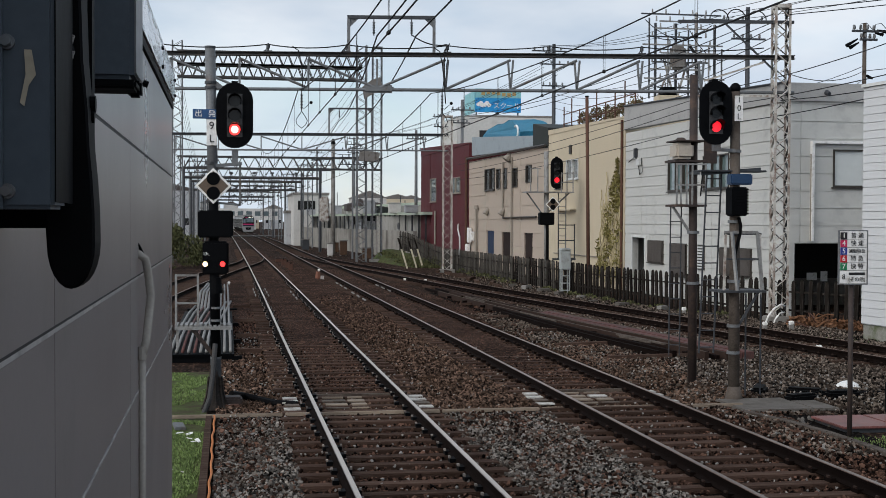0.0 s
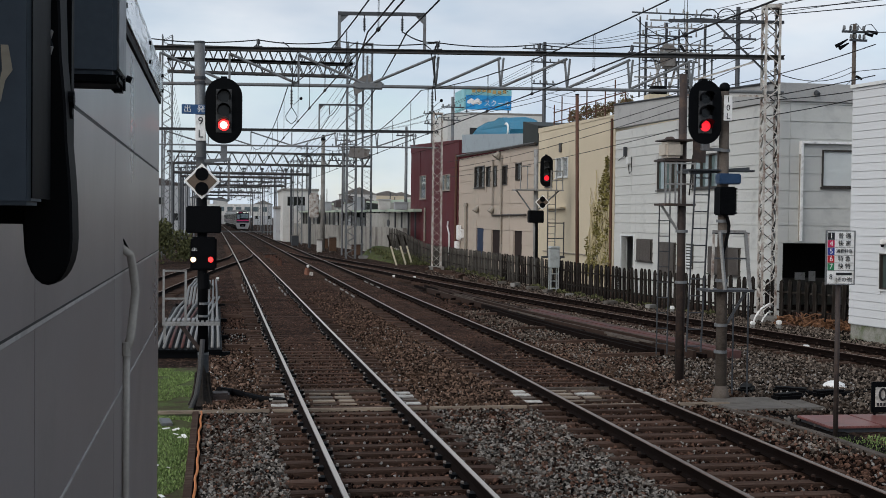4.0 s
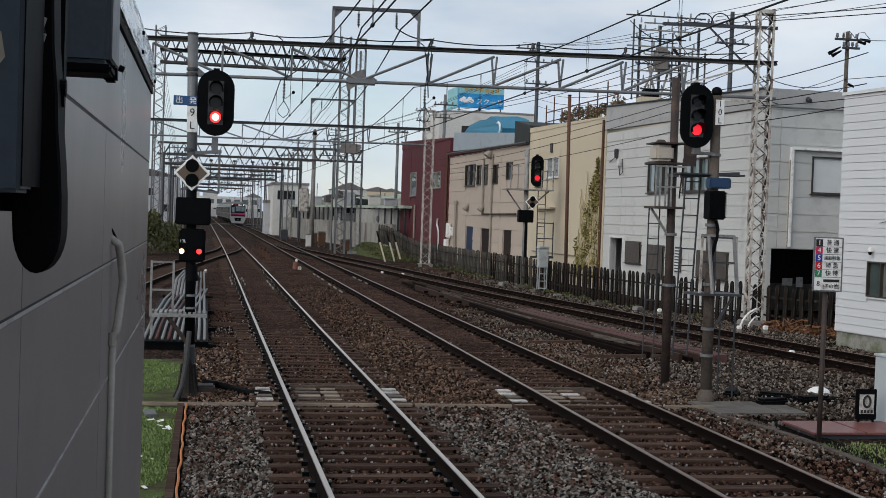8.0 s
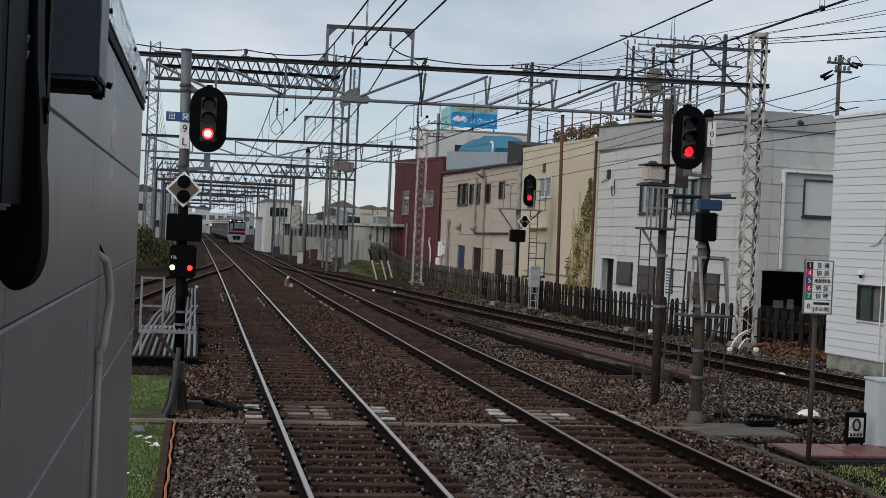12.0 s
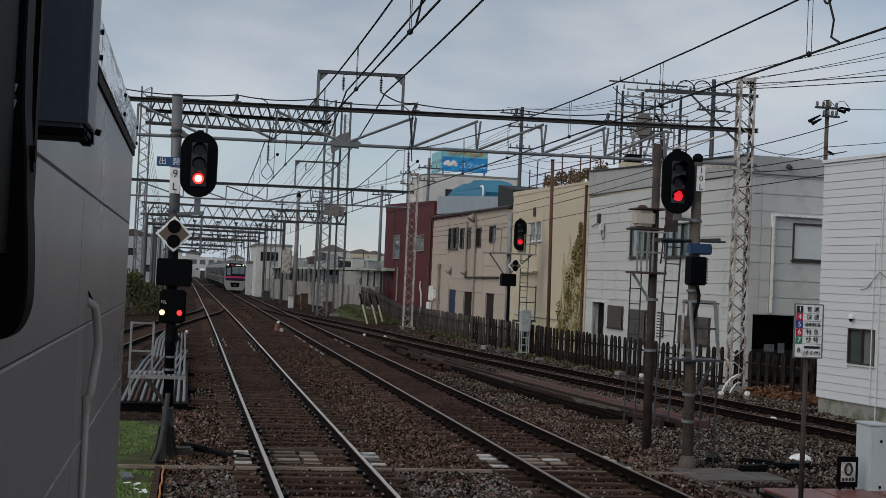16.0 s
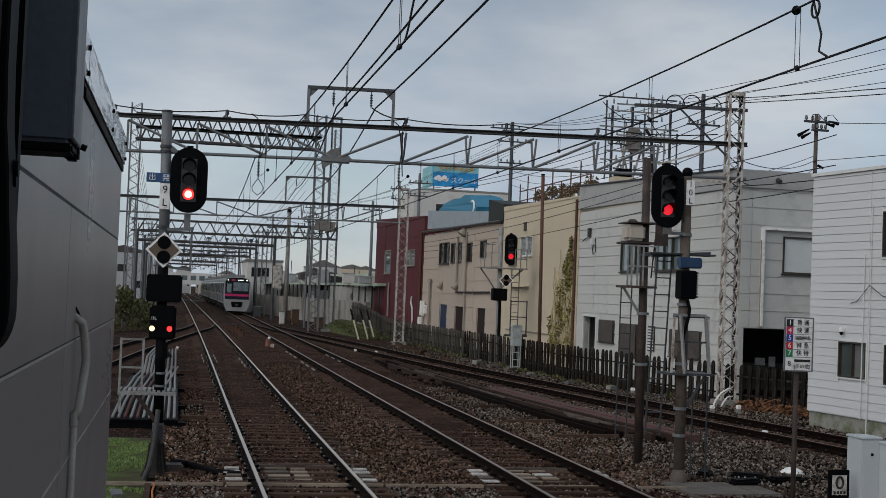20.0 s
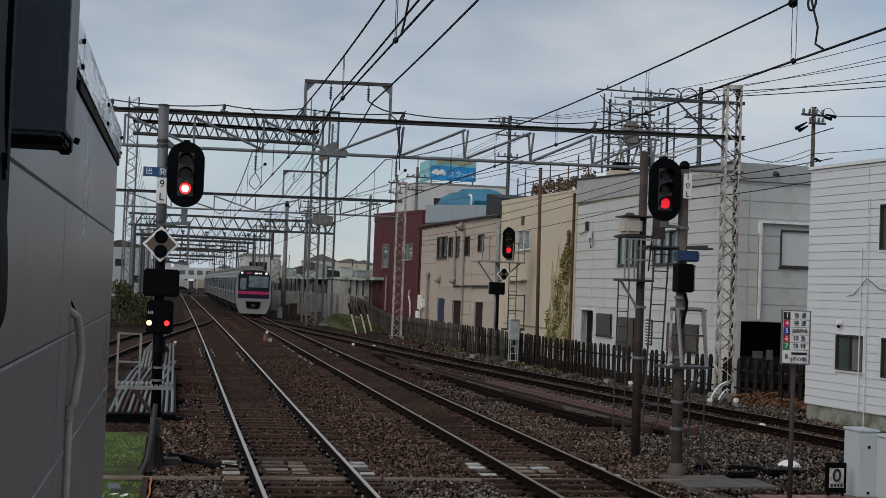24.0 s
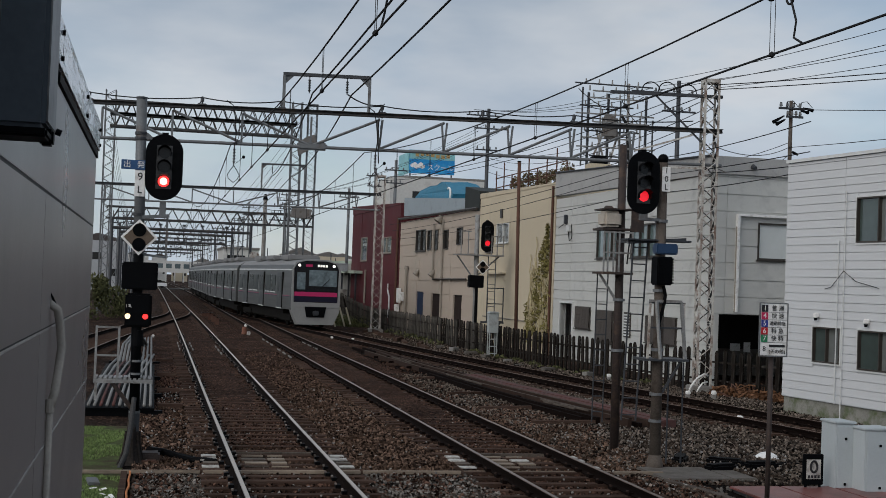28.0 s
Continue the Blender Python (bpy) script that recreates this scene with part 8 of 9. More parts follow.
part("upper_storey", bm, M_FARWALL, dk)
for k in range(10):
    bm = B()
    box(bm, -13.5 + 2.8 * k, -13.1 + 2.8 * k, 0, 9, 0, 3.2)
    part("column", bm, M_FARWALL, dk)
    bm = B()
    box(bm, -13.4 + 2.8 * k, -11.6 + 2.8 * k, -0.06, 0, 4.6, 6.1)
    part("window", bm, M_PANE, dk)


# ---- plants and loose stones (uncountable) ----
def leaves(name, boxes, count, size, material, label, seed, drop=0.3, upright=0.0):
    """Loose small leaf blades scattered through rounded clumps."""
    rs = np.random.RandomState(seed)
    vs, fs = [], []
    per = count // len(boxes)
    for (cx, cy, cz), (sx, sy, sz) in boxes:
        for _ in range(per):
            v = rs.normal(size=3)
            v /= np.linalg.norm(v) + 1e-6
            v *= rs.uniform(0.35, 1.0) ** 0.5
            p = np.array([cx + v[0] * sx, cy + v[1] * sy, cz + v[2] * sz])
            a = rs.normal(size=3)
            a[2] = a[2] * (1 - upright) + upright * 2
            a /= np.linalg.norm(a)
            b = np.cross(a, rs.normal(size=3))
            b /= np.linalg.norm(b) + 1e-6
            s = size * rs.uniform(0.6, 1.4)
            k = len(vs)
            vs += [tuple(p - a * s), tuple(p + b * s * 0.45), tuple(p + a * s), tuple(p - b * s * 0.45)]
            fs.append((k, k + 1, k + 2, k + 3))
    me = bpy.data.meshes.new(name)
    me.from_pydata(vs, [], fs)
    me.materials.append(material)
    return tagged(new(name, me), label, "plants", kind="stuff")


def blades(name, spots, height, material, label, seed):
    """Grass: thin bent blades standing on the ground."""
    rs = np.random.RandomState(seed)
    vs, fs = [], []
    for x0, x1, y0, y1, n in spots:
        for _ in range(n):
            x, y = rs.uniform(x0, x1), rs.uniform(y0, y1)
            if noise.noise((x * 1.3, y * 1.1, seed)) < -0.18:
                continue
            h, a = height * rs.uniform(0.4, 1.3), rs.uniform(0, 6.28)
            dx, dy = math.cos(a), math.sin(a)
            w, lean = 0.009, h * rs.uniform(0.1, 0.6)
            k = len(vs)
            vs += [(x - dy * w, y + dx * w, -0.24), (x + dy * w, y - dx * w, -0.24), (x + dx * lean * 0.4 + dy * w * 0.7, y + dy * lean * 0.4 - dx * w * 0.7, -0.24 + h * 0.6),
                   (x + dx * lean * 0.4 - dy * w * 0.7, y + dy * lean * 0.4 + dx * w * 0.7, -0.24 + h * 0.6), (x + dx * lean, y + dy * lean, -0.24 + h)]
            fs += [(k, k + 1, k + 2, k + 3), (k + 3, k + 2, k + 4)]
    me = bpy.data.meshes.new(name)
    me.from_pydata(vs, [], fs)
    me.materials.append(material)
    return tagged(new(name, me), label, "grass", kind="stuff")


ivy_rng = random.Random(21)
ivy_spots = []
for k in range(46):
    z = 0.3 + 4.4 * ivy_rng.random() ** 1.25
    far = 57.0 - max(z - 1.4, 0) * 0.75
    y = 53.7 + (far - 53.7) * ivy_rng.random()
    ivy_spots.append(((17.8 - 0.03 * (y - 38) - 0.1, y, z), (0.1, 0.3, 0.38)))
ivy_spots += [((17.2, 54.15 + 0.12 * math.sin(k * 2), 4.6 + 0.3 * k), (0.07, 0.1, 0.2)) for k in range(4)]
ivy_stems = thing("ivy_stems", None, "pale dry ivy stems climbing a cream wall", "plant")
for k in range(26):
    y, z = 53.8 + 3.2 * ivy_rng.random(), -0.2 + 1.5 * ivy_rng.random()
    pts = []
    for q in range(9):
        pts.append((17.8 - 0.03 * (y - 38) - 0.06 - 0.06 * ivy_rng.random(), y, z))
        y += ivy_rng.uniform(-0.28, 0.16)
        y = max(y, 53.75)
        z += ivy_rng.uniform(0.2, 0.55)
    bm = B()
    pipe(bm, pts, 0.025, 5)
    part("stem", bm, mat("dry_ivy_stem", (0.42, 0.36, 0.22), 0.8, 0, 0.25, 4, 20, 0.0) if k == 0 else bpy.data.materials["dry_ivy_stem"], ivy_stems)
leaves("ivy", ivy_spots,
       1700, 0.085, mat("ivy_leaves", (0.19, 0.165, 0.055), 0.7, 0, 0.5, 1.2, 10, 0.0, islands=1.5), "straggling green and yellow ivy on a cream wall", 4)
leaves("shrub", [((-3.5, 80, 1.2), (1.2, 2.0, 1.5)), ((-2.3, 84, 0.8), (1.0, 2.0, 1.1)), ((-4.9, 78, 1.5), (0.9, 2.0, 1.6)), ((-1.8, 88, 0.5), (0.8, 1.5, 0.7)), ((-3.2, 82, 1.6), (0.5, 0.8, 0.9))], 3200, 0.13, mat("tall_weeds", (0.082, 0.085, 0.038), 0.8, 0, 0.8, 1.2, 10, 0.0, islands=2.0, spec=0.1), "unkempt yellow-green shrubs beside the tracks", 5, upright=0.6)
leaves("undergrowth", [((12.2 + 0.4 * k, 84 - 1.0 * k, 0.0), (0.8, 1.6, 0.5)) for k in range(5)] + [((13.6, 72 - 3 * k, -0.15), (0.3, 1.6, 0.2)) for k in range(5)] + [((FX(54 - 2 * k) - 0.25, 54 - 2 * k, -0.2), (0.25, 0.9, 0.14)) for k in range(9)], 2000, 0.07, bpy.data.materials["tall_weeds"], "low weeds along the fence", 6)
leaves("roof_plants", [((18.2 + 0.3 * (k % 2), 54.4 + 1.05 * k, 8.0 + 0.25 * math.sin(k * 2.3)), (0.35, 0.35 + 0.15 * (k % 3), 0.3 + 0.16 * (k * 7 % 3))) for k in range(10)], 2200, 0.075, mat("autumn_plants", (0.12, 0.09, 0.045), 0.8, 0, 0.5, 1.2, 10, 0.0, islands=1.4), "brown and green pot plants on a roof terrace", 7)
leaves("fallen_leaves", [((16.4 + 0.25 * k, 34.2 - 0.3 * k, -0.12), (0.35, 0.5, 0.16)) for k in range(6)], 900, 0.09, M_DRY, "heap of dry brown leaves under the fence", 8)
moss = thing("mossy_verge", None, "strip of mossy earth beside the ballast", "verge", kind="structure")
bm = B()
box(bm, -1.7, -0.295, 8.0, 25.4, -0.3, -0.222)
part("earth", bm, mat("mossy_earth", (0.078, 0.105, 0.038), 0.95, 0, 0.5, 1.6, 30, 0.8, 0.02, (0.060, 0.046, 0.032), 0.6, spec=0.05), moss)
st = thing("dry_branches", None, "tangle of dry brown branches under the fence", "branches")
br_rng = random.Random(31)
for k in range(22):
    x, y = 16.3 + 1.5 * br_rng.random(), 33.2 + 1.6 * br_rng.random()
    a, l = br_rng.uniform(0, 6.28), br_rng.uniform(0.3, 0.8)
    p = Vector((x, y, -0.2 + 0.1 * br_rng.random()))
    bm = B()
    pipe(bm, [p, p + Vector((math.cos(a) * l * 0.5, math.sin(a) * l * 0.5, br_rng.uniform(0.1, 0.35))), p + Vector((math.cos(a + 0.5) * l, math.sin(a + 0.5) * l, br_rng.uniform(0.05, 0.5)))], br_rng.uniform(0.012, 0.028), 5)
    part("branch", bm, M_DRY if k % 3 else M_RUSTPIPE, st)
mound = thing("grass_mound", None, "low mound of rough grass and earth at the fence end", "mound", kind="structure")
bm = B()
grid = {}
for a in range(13):
    for b in range(9):
        u, v = a / 12, b / 8
        y = 80 + 17 * u
        h = rise(y) * math.sin(math.pi * min(v * 1.25, 1)) ** 0.6 * (1 if u < 0.85 else max(0, (1 - u) / 0.15))
        x = FX(min(y, 94.5)) - 2.0 + 3.4 * v
        grid[a, b] = bm.verts.new((x, y, -0.27 + h + 0.06 * noise.noise((x * 2, y * 2, 1))))
for a in range(12):
    for b in range(8):
        bm.faces.new((grid[a, b], grid[a + 1, b], grid[a + 1, b + 1], grid[a, b + 1]))
bmesh.ops.recalc_face_normals(bm, faces=bm.faces)
part("earth", bm, bpy.data.materials["mossy_earth"], mound, smooth=True)
leaves("rough_grass", [((FX(80 + k) - 0.9 + 0.5 * math.sin(k * 2.1), 80 + k, -0.2 + rise(80 + k) * 0.75), (0.9, 0.8, 0.1)) for k in range(14)], 2600, 0.085, bpy.data.materials["tall_weeds"], "rough dull grass on the mound", 23, upright=0.8)
blades("grass", [(-1.5, -0.28, 10.5, 19.2, 42000), (-1.6, -0.3, 20.8, 25.2, 15000), (8.55, 11.0, 13.2, 16.4, 4200), (15.4, 16.4, 24, 31, 900)], 0.045, M_GRASS, "patchy green grass beside the ballast", 9)

STONE_V = np.array([(-1, -0.8, -0.7), (0.9, -1, -0.6), (1, 0.9, -0.7), (-0.8, 1, -0.6), (-0.7, -0.6, 0.8), (0.75, -0.7, 0.65), (0.6, 0.75, 0.9), (-0.75, 0.6, 0.7)])
STONE_F = [(0, 3, 2, 1), (4, 5, 6, 7), (0, 1, 5, 4), (1, 2, 6, 5), (2, 3, 7, 6), (3, 0, 4, 7)]


def stones(name, n, place, size, material, label, seed):
    rs = np.random.RandomState(seed)
    P = place(rs, n)
    n = len(P)
    S = rs.uniform(0.6, 1.35, (n, 1, 1)) * size * rs.uniform(0.6, 1.3, (n, 1, 3))
    V = STONE_V[None] * (1 + rs.uniform(-0.25, 0.25, (n, 8, 3))) * S
    q = rs.normal(size=(n, 4))
    q /= np.linalg.norm(q, axis=1)[:, None]
    w, x, y, z = q.T
    R = np.stack([np.stack([1 - 2 * (y * y + z * z), 2 * (x * y - z * w), 2 * (x * z + y * w)], -1), np.stack([2 * (x * y + z * w), 1 - 2 * (x * x + z * z), 2 * (y * z - x * w)], -1),
                  np.stack([2 * (x * z - y * w), 2 * (y * z + x * w), 1 - 2 * (x * x + y * y)], -1)], 1)
    V = np.einsum("nij,nkj->nki", R, V) + P[:, None]
    me = bpy.data.meshes.new(name)
    F = (np.array(STONE_F)[None] + 8 * np.arange(n)[:, None, None]).reshape(-1, 4)
    me.from_pydata(V.reshape(-1, 3).tolist(), [], F.tolist())
    me.materials.append(material)
    return tagged(new(name, me), label, "ballast", kind="stuff")


def bed(x0, x1, y0, y1, z=-0.205, fade=False, rough=0.03):
    def place(rs, n):
        y = y0 + (y1 - y0) * rs.uniform(0, 1, n) ** 1.25
        x = rs.uniform(x0, x1, n)
        keep = rs.uniform(0, 1, n) > (np.clip((y - y0) / (y1 - y0), 0, 1) ** 2 if fade else 0)
        t3 = np.interp(y, np.linspace(5, 115, 60), [T3(v) for v in np.linspace(5, 115, 60)])
        lift = np.zeros(n)
        for c in (2.09, 6.16):
            d = np.abs(x - c)
            keep &= ~((np.abs(d - 0.75) < 0.1))
            lift += np.where(d < 1.5, -0.012, 0)
        keep &= np.abs(np.abs(x - t3) - 0.75) > 0.1
        keep &= ~((x > 9.2) & (x < 11.4) & (y > 25.8) & (y < 50) & (np.abs(x - np.interp(y, [25.9, 35, 54], [10.85, 9.85, 8.85])) < 0.62))
        keep &= ~((x < -0.13) & (y < 25))
        keep &= ~((x > 8.45) & (y < 18.4))
        keep &= ~((x > 8.02) & (x < 9.8) & (y > 18.6) & (y < 20.1))
        return np.c_[x, y, z + lift + rs.uniform(-rough, rough, n)][keep]
    return place


def shoulder(x0, x1, y0, y1):
    """Loose stones beside the sleepers, thinning out along the line."""
    def place(rs, n):
        y = y0 + (y1 - y0) * rs.uniform(0, 1, n)
        x = rs.uniform(x0, x1, n)
        keep = rs.uniform(0, 1, n) > np.clip((y - y1 + 4) / 5, 0, 0.85)
        return np.c_[x, y, -0.2 + rs.uniform(-0.035, 0.025, n)][keep]
    return place


stones("ballast_stones", 12500, shoulder(-0.12, 0.85, 10.8, 19.2), 0.0185, M_NEARSTONE, "grey crushed ballast stones beside the sleepers", 18)
stones("ballast_stones", 22000, shoulder(3.25, 5.0, 10.8, 19.2), 0.0185, M_NEARSTONE, "grey crushed ballast stones between two lines", 19)
stones("ballast_stones", 32000, bed(-0.12, 9.0, 10.8, 19.2, -0.2), 0.0195, M_RUSTSTONE, "rust-stained ballast stones round the sleepers", 20)
stones("ballast_stones", 38000, bed(-0.2, 9.0, 19.4, 30, -0.2), 0.0215, M_STONE, "brown-grey ballast stones round the sleepers", 1)
stones("ballast_stones", 26000, bed(-0.2, 9.5, 25, 52, fade=True), 0.021, M_RUSTSTONE, "rust-stained ballast stones round the sleepers", 2)
stones("ballast_stones", 52000, bed(7.6, 17.0, 15, 40, -0.2), 0.0225, M_PALESTONE, "grey ballast stones beside the siding", 3)


def between_rails(c, y0, y1):
    def place(rs, n):
        y = y0 + (y1 - y0) * rs.uniform(0, 1, n) ** 1.2
        return np.c_[c + rs.uniform(-0.62, 0.62, n), y, -0.172 + rs.uniform(-0.02, 0.012, n)][~((y > 19.2) & (y < 21.3))]
    return place


stones("ballast_stones", 5200, between_rails(2.1, 22, 46), 0.015, M_RUSTSTONE, "dark stones heaped over the sleepers between the rails", 16)
stones("ballast_stones", 4200, between_rails(6.16, 21.4, 46), 0.016, M_RUSTSTONE, "dark stones heaped over the sleepers between the rails", 17)
stones("ballast_stones", 13000, bed(9.6, 15.0, 38, 72, -0.21, fade=True), 0.028, M_PALESTONE, "grey ballast stones along the fence", 24)
stones("ballast_stones", 12000, bed(3.4, 4.9, 20, 52, -0.175, fade=True), 0.019, M_STONE, "brown-grey ballast stones between two lines", 12)
stones("pale_chips", 5200, bed(-0.2, 12.0, 10.8, 34, -0.18), 0.015, mat("pale_stone_chip", (0.24, 0.225, 0.21), 0.7, 0, 0.5, 2, 40, 0.1, 0.003, islands=1.5), "pale stone chips among the ballast", 15)


# ---- train ----
M_BODY = mat("brushed_stainless_steel", (0.082, 0.084, 0.081), 0.42, 0.35, 0.08, 0.8, 60, 0.05, 0.002, stretch=(1, 0.2, 4))
M_ROOF = mat("grey_train_roof", (0.22, 0.22, 0.22), 0.7, 0, 0.15, 1, 20, 0.1, 0.004)
M_MASK = mat("black_cab_mask", (0.006, 0.007, 0.010), 0.18, 0, 0.15, 1, 6, 0.0, spec=0.35)
# The sky's reflection is put into the pale, uneven colour of the glass.
M_CABGLASS = mat("cab_glass_painted_sky", (0.13, 0.17, 0.19), 0.1, 0, 0.5, 1.5, 6, 0.0, spec=0.5)
M_PINK = mat("magenta_stripe", (0.50, 0.03, 0.13), 0.4, 0, 0.06, 2, 20, 0.0)
M_DULLPINK = mat("faded_rose_stripe", (0.24, 0.07, 0.11), 0.5, 0, 0.1, 2, 20, 0.0)
M_NAVYSTRIPE = mat("navy_stripe", (0.010, 0.010, 0.026), 0.4, 0, 0.06, 2, 20, 0.0)
M_CARPANE = mat("tinted_side_glass", (0.020, 0.027, 0.026), 0.3, 0, 0.2, 0.8, 3, 0.0, spec=0.12)
M_SKIRT = mat("silver_front_paint", (0.30, 0.30, 0.295), 0.4, 0.2, 0.08, 2, 20, 0.0)
M_UNDER = mat("underframe_and_recess_shade", (0.010, 0.009, 0.008), 0.9, 0, 0.3, 2, 20, 0.1, 0.004, spec=0.08)
M_HEAD = glow("lit_headlamp", (1.0, 0.97, 0.88), 2.0)
M_LED = glow("amber_display", (0.9, 0.88, 0.8), 0.8)
M_DOORS = mat("train_door_steel", (0.062, 0.066, 0.068), 0.42, 0.35, 0.08, 2, 30, 0.0)
TRAIN = []
HALF = [(1.40, 1.0), (1.41, 1.7), (1.36, 3.25), (1.25, 3.52), (0.95, 3.72), (0.5, 3.83), (0.0, 3.87)]
PROFILE = HALF + [(-x, z) for x, z in HALF[-2::-1]]


def car(front, powered):
    tr = thing("train_car", None, "stainless steel commuter train car with magenta and navy stripes", "train", "cars of the train")
    bm = B()
    rings = []
    for y, k in ((0.0, 0.985), (0.12, 1.0), (17.62, 1.0), (17.7, 0.97)):
        rings.append([bm.verts.new((x * k, y, 1.0 + (z - 1.0) * (0.985 if k < 1 else 1))) for x, z in PROFILE])
    for ra, rb in zip(rings, rings[1:]):
        for a in range(len(PROFILE) - 1):
            f = bm.faces.new((ra[a], ra[a + 1], rb[a + 1], rb[a]))
            f.material_index = 1 if 3 <= a <= len(PROFILE) - 5 else 0
        bm.faces.new((ra[-1], ra[0], rb[0], rb[-1]))
    bm.faces.new(rings[0])
    bm.faces.new(rings[-1][::-1])
    bmesh.ops.recalc_face_normals(bm, faces=bm.faces)
    part("body", bm, (M_BODY, M_ROOF), tr)
    for side in (-1, 1):
        for c in (3.3, 9.0, 14.7):
            bm = B()
            box(bm, side * 1.375, side * 1.415, c - 0.7, c + 0.7, 1.05, 3.05)
            dr = part("door", bm, M_DOORS, tr)
            for q in (-0.66, 0.06):
                bm = B()
                box(bm, side * 1.38, side * 1.422, c + q + 0.08, c + q + 0.52, 1.95, 2.85)
                part("pane", bm, M_CARPANE, dr)
            # Dark strip beside the door paints the shadow of its recess.
            bm = B()
            box(bm, side * 1.37, side * 1.425, c - 0.96, c - 0.71, 1.05, 3.1)
            part("door_recess_shade", bm, M_UNDER, dr)
            # White bar along the door foot paints a glint.
            bm = B()
            box(bm, side * 1.38, side * 1.44, c - 0.72, c + 0.72, 0.99, 1.045)
            part("door_glint", bm, M_WFRAME, dr, "white bar painting a glint under the door")
        bm = B()
        box(bm, side * 1.352, side * 1.372, 0.1, 17.5, 3.2, 3.27)
        part("gutter", bm, M_WFRAME, tr, "pale gutter line")
        for a, b in ((4.6, 6.1), (6.2, 7.7), (10.3, 11.8), (11.9, 13.4), (15.9, 16.9), (1.0, 2.2)):
            if front and b < 3:
                continue
            bm = B()
            box(bm, side * 1.37, side * 1.408, a, b, 1.95, 2.9)
            part("window", bm, M_CARPANE, tr)
            # White bar below the window paints the glint on the car side.
            bm = B()
            box(bm, side * 1.37, side * 1.425, a + 0.05, b - 0.05, 1.885, 1.94)
            part("sill_glint", bm, M_WFRAME, tr, "white bar painting a glint under the window")
        bm = B()
        box(bm, side * 1.385, side * 1.412, 0.4, 17.4, 1.74, 1.79)
        part("side_stripe", bm, M_DULLPINK, tr)
        bm = B()
        box(bm, side * 1.385, side * 1.412, 0.4, 17.4, 1.69, 1.738)
        part("side_stripe", bm, M_NAVYSTRIPE, tr)
    bm = B()
    box(bm, -1.1, 1.1, 3.4, 14.4, 0.35, 0.98, bevel=0.06)
    part("underfloor_gear", bm, M_UNDER, tr)
    for c in (2.6, 15.2):
        bm = B()
        box(bm, -1.15, 1.15, c - 1.5, c + 1.5, 0.32, 0.7, bevel=0.05)
        bg_ = part("bogie", bm, M_UNDER, tr)
        for dy in (-1.05, 1.05):
            for sx in (-0.75, 0.75):
                bm = B()
                rod(bm, (sx - 0.07, c + dy, 0.43), (sx + 0.07, c + dy, 0.43), 0.43, 20)
                part("wheel", bm, M_UNDER, bg_)
    for c in (4.5, 9.0, 13.2):
        bm = B()
        box(bm, -0.95, 0.95, c - 1.2, c + 1.2, 3.8, 4.12, bevel=0.08)
        part("air_conditioner", bm, M_ROOF, tr)
    if powered:
        bm = B()
        for s in (-0.5, 0.5):
            bar(bm, (s, 15.2, 3.85), (s * 0.8, 16.4, 4.5), 0.05)
            bar(bm, (s * 0.8, 16.4, 4.5), (s * 1.2, 15.3, 5.15), 0.04)
        bar(bm, (-0.85, 15.3, 5.17), (0.85, 15.3, 5.17), 0.06)
        part("pantograph", bm, M_DARKSTEEL, tr)
    if front:
        m = Matrix.Translation((0, -0.03, 0))
        bm = B()
        prism(bm, [(-1.24, 1.45), (1.24, 1.45), (1.27, 3.3), (1.08, 3.62), (0.6, 3.74), (-0.6, 3.74), (-1.08, 3.62), (-1.27, 3.3)], 0.06, m)
        mask = part("cab_mask", bm, M_MASK, tr)
        for a, b, c, d in ((-1.1, -0.62, 2.15, 3.1), (-0.42, 1.17, 2.35, 3.25)):
            bm = B()
            box(bm, a, b, -0.045, -0.032, c, d, bevel=0.004)
            part("cab_window", bm, M_CABGLASS, mask)
        bm = B()
        bar(bm, (0.2, -0.06, 2.2), (0.75, -0.06, 2.75), 0.025)
        part("wiper", bm, M_BLACK, mask)
        for sx in (-1, 1):
            bm = B()
            rod(bm, (sx * 0.98, -0.06, 3.5), (sx * 0.98, -0.03, 3.5), 0.075, 16)
            part("headlamp", bm, M_HEAD, mask, "glowing white headlamp")
        bm = B()
        box(bm, -0.62, -0.25, -0.045, -0.032, 3.42, 3.56)
        part("type_display", bm, M_PINK, mask)
        bm = B()
        for k in range(4):
            box(bm, 0.05 + 0.15 * k, 0.16 + 0.15 * k, -0.045, -0.032, 3.43, 3.55)
        part("destination_display", bm, M_LED, mask)
        bm = B()
        box(bm, -1.22, 1.22, -0.05, -0.035, 1.78, 2.02)
        part("front_stripe", bm, M_PINK, mask)
        bm = B()
        box(bm, -1.22, 1.22, -0.05, -0.035, 1.47, 1.77)
        part("front_stripe", bm, M_NAVYSTRIPE, mask)
        bm = B()
        prism(bm, [(-1.395, 1.16), (1.395, 1.16), (1.34, 0.85), (1.05, 0.2), (-1.05, 0.2), (-1.34, 0.85)], 0.5, m)
        part("skirt", bm, M_SKIRT, tr)
        rim = [(-1.395, 1.12), (1.395, 1.12), (1.39, 3.25), (1.18, 3.66), (0.65, 3.82), (-0.65, 3.82), (-1.18, 3.66), (-1.39, 3.25)]
        inner = [(-1.25, 1.44), (1.25, 1.44), (1.28, 3.31), (1.09, 3.63), (0.61, 3.75), (-0.61, 3.75), (-1.09, 3.63), (-1.28, 3.31)]
        bm = B()
        for q in range(8):
            r = (q + 1) % 8
            prism(bm, [rim[q], rim[r], inner[r], inner[q]], 0.05, m)
        bmesh.ops.remove_doubles(bm, verts=bm.verts, dist=0.001)
        part("front_rim", bm, M_SKIRT, tr, "bright silver front rim")
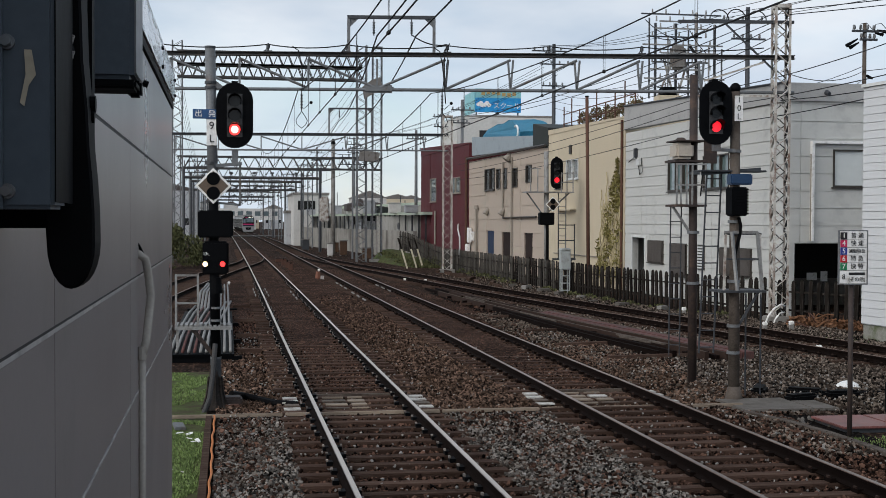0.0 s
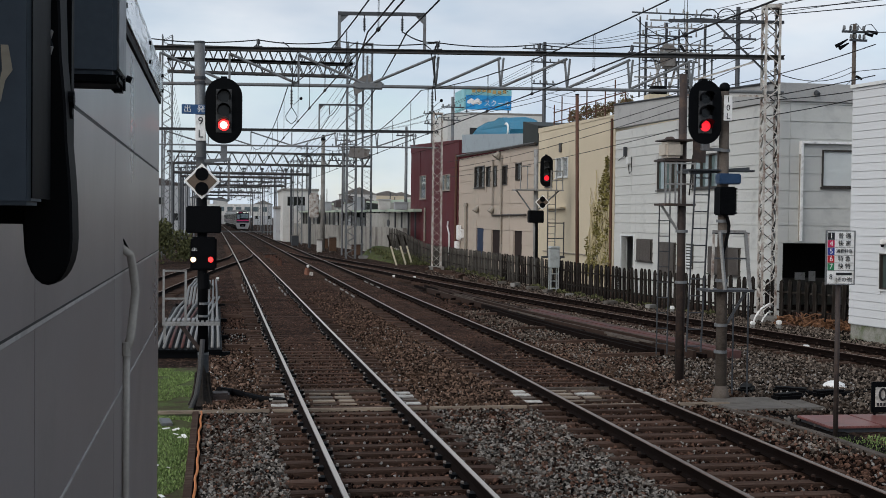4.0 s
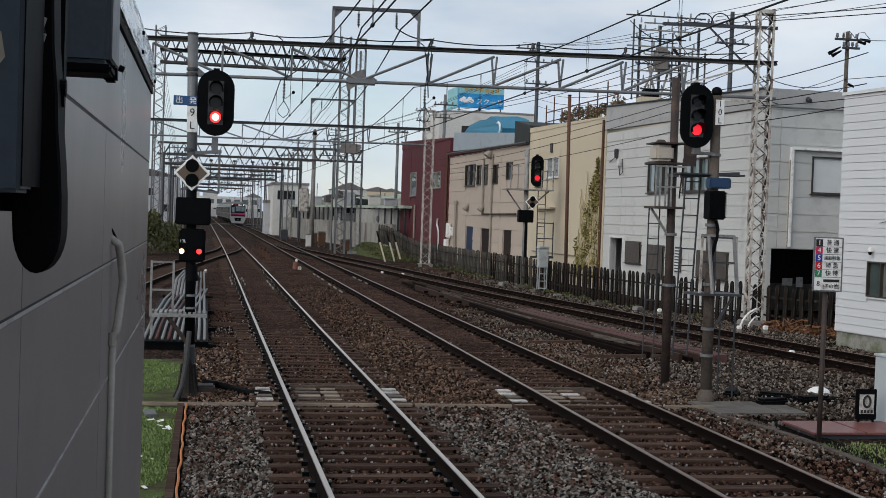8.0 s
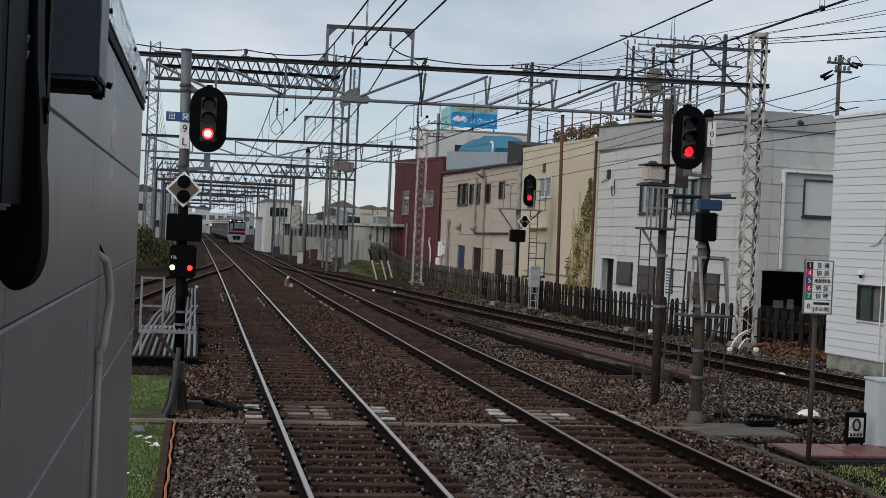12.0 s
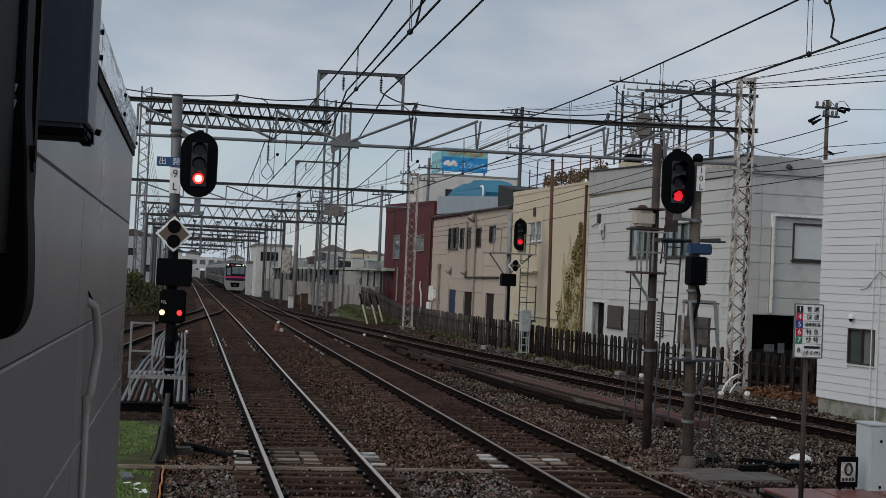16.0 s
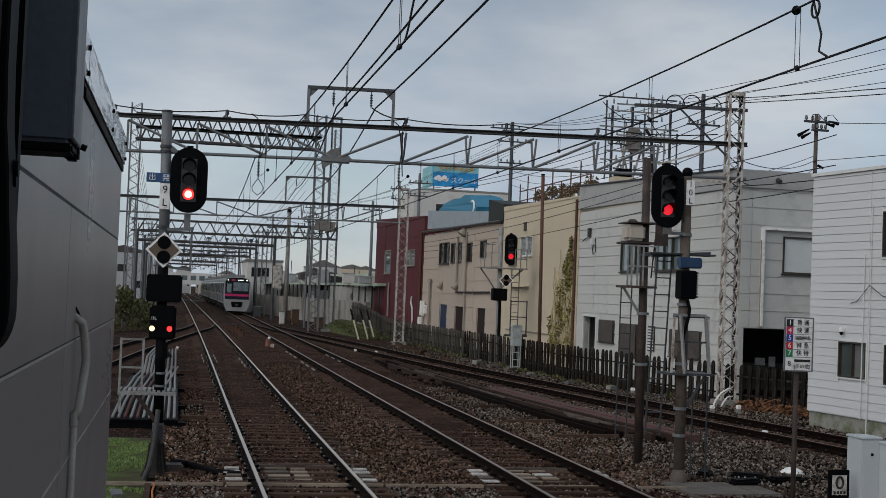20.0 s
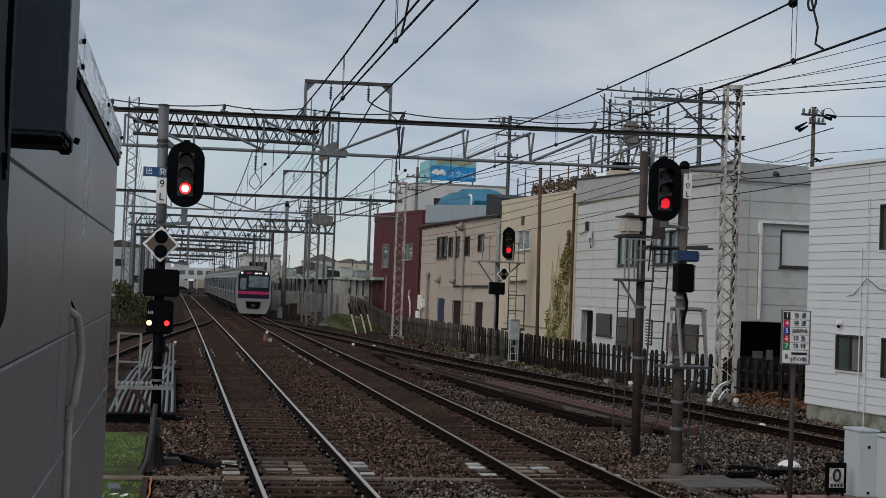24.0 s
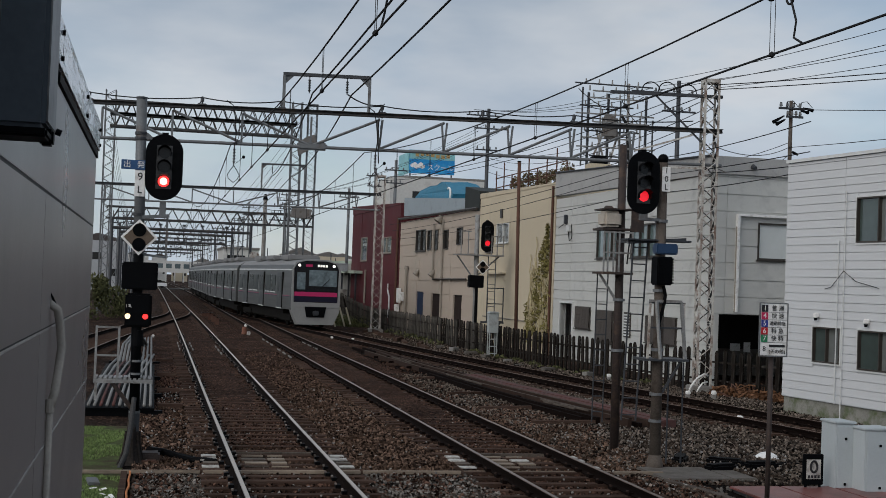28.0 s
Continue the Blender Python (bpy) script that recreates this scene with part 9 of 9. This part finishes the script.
        bm = B()
        prism(bm, [(-0.62, 1.2), (0.62, 1.2), (0.5, 0.62), (-0.5, 0.62)], 0.05, Matrix.Translation((0, -0.07, 0)))
        rec = part("coupler_recess", bm, M_BLACK, tr)
        bm = B()
        box(bm, -0.16, 0.16, -0.3, -0.07, 0.72, 0.98, bevel=0.04)
        part("coupler", bm, M_DARKSTEEL, rec)
    else:
        bm = B()
        box(bm, -0.6, 0.6, -0.32, 0.0, 1.1, 3.2)
        part("gangway", bm, M_UNDER, tr)
    return tr


for k in range(6):
    TRAIN.append(car(k == 0, k in (1, 4)))


# ---- cars on the level crossing behind the train ----
rd_ = thing("crossing_road", None, "strip of asphalt road crossing the tracks", "road", kind="structure")
bm = B()
box(bm, -60, 90, 232.5, 241.5, -0.3, -0.03)
part("roadway", bm, mat("worn_asphalt", (0.055, 0.053, 0.05), 0.9, 0, 0.2, 0.4, 8, 0.2, 0.01), rd_)
CARS = []


def road_car(paint, label):
    """A saloon seen from its side; it faces local +x."""
    c = thing("car", None, label, "car", "cars on the crossing")
    bm = B()
    prism(bm, [(-2.2, 0.3), (2.2, 0.3), (2.25, 0.55), (2.1, 0.75), (1.2, 0.92), (-1.7, 0.95), (-2.2, 0.85)], 1.7, Matrix.Translation((0, -0.85, 0)))
    bmesh.ops.bevel(bm, geom=bm.edges[:], offset=0.05, segments=2, affect="EDGES")
    part("body", bm, paint, c)
    bm = B()
    prism(bm, [(-1.75, 0.94), (1.15, 0.91), (0.45, 1.4), (-0.2, 1.47), (-1.0, 1.44)], 1.4, Matrix.Translation((0, -0.7, 0)))
    part("cabin", bm, M_PANEDARK, c)
    bm = B()
    prism(bm, [(-1.05, 1.43), (0.5, 1.38), (0.4, 1.45), (-0.2, 1.5), (-0.95, 1.48)], 1.36, Matrix.Translation((0, -0.68, 0)))
    part("roof", bm, paint, c)
    for x in (-1.3, 1.35):
        for y in (-0.8, 0.65):
            bm = B()
            rod(bm, (x, y, 0.32), (x, y + 0.18, 0.32), 0.32, 16)
            part("wheel", bm, M_RUBBER, c)
    return c


CARS.append(road_car(mat("white_car_paint", (0.75, 0.76, 0.76), 0.3, 0, 0.04, 1, 10, 0.0, spec=0.5), "white saloon car on the level crossing"))
CARS.append(road_car(mat("black_car_paint", (0.02, 0.02, 0.022), 0.3, 0, 0.1, 1, 10, 0.0, spec=0.5), "black saloon car on the level crossing"))


def line_point(y):
    return Vector((hx(0, y), y, 0))


def motions():
    for k, c in enumerate(TRAIN):
        rows = []
        for q in range(0, 29):
            y = 291 - 7.75 * q - 0.032 * max(q - 17, 0) ** 2 + 18.2 * k
            a, b = line_point(y + 2.6), line_point(y + 15.2)
            d = b - a
            rows.append((q, Matrix.Translation(a - d.normalized() * 2.6) @ pose(0, 0, 0, 0, 0, -math.degrees(math.atan2(d.x, d.y)))))
        walk(c, rows)
    # the white car waits for the train to clear and then comes over from the far side, the black one goes the other way
    walk(CARS[0], [(t, pose(x, 238.5, -0.03, 0, 0, 180)) for t, x in ((0, 48), (21, 24), (24, 13), (25.5, 6.2), (26.0, 5.0), (26.5, 3.7), (27.0, 2.2), (27.4, 1.4), (28.0, 0.2))])
    walk(CARS[1], [(t, pose(x, 235.0, -0.03)) for t, x in ((0, -34), (20, -9), (22.5, -2.5), (24.0, 1.0), (25.0, 2.8), (25.5, 4.1), (26.5, 7.5), (28.0, 14))])


motions()
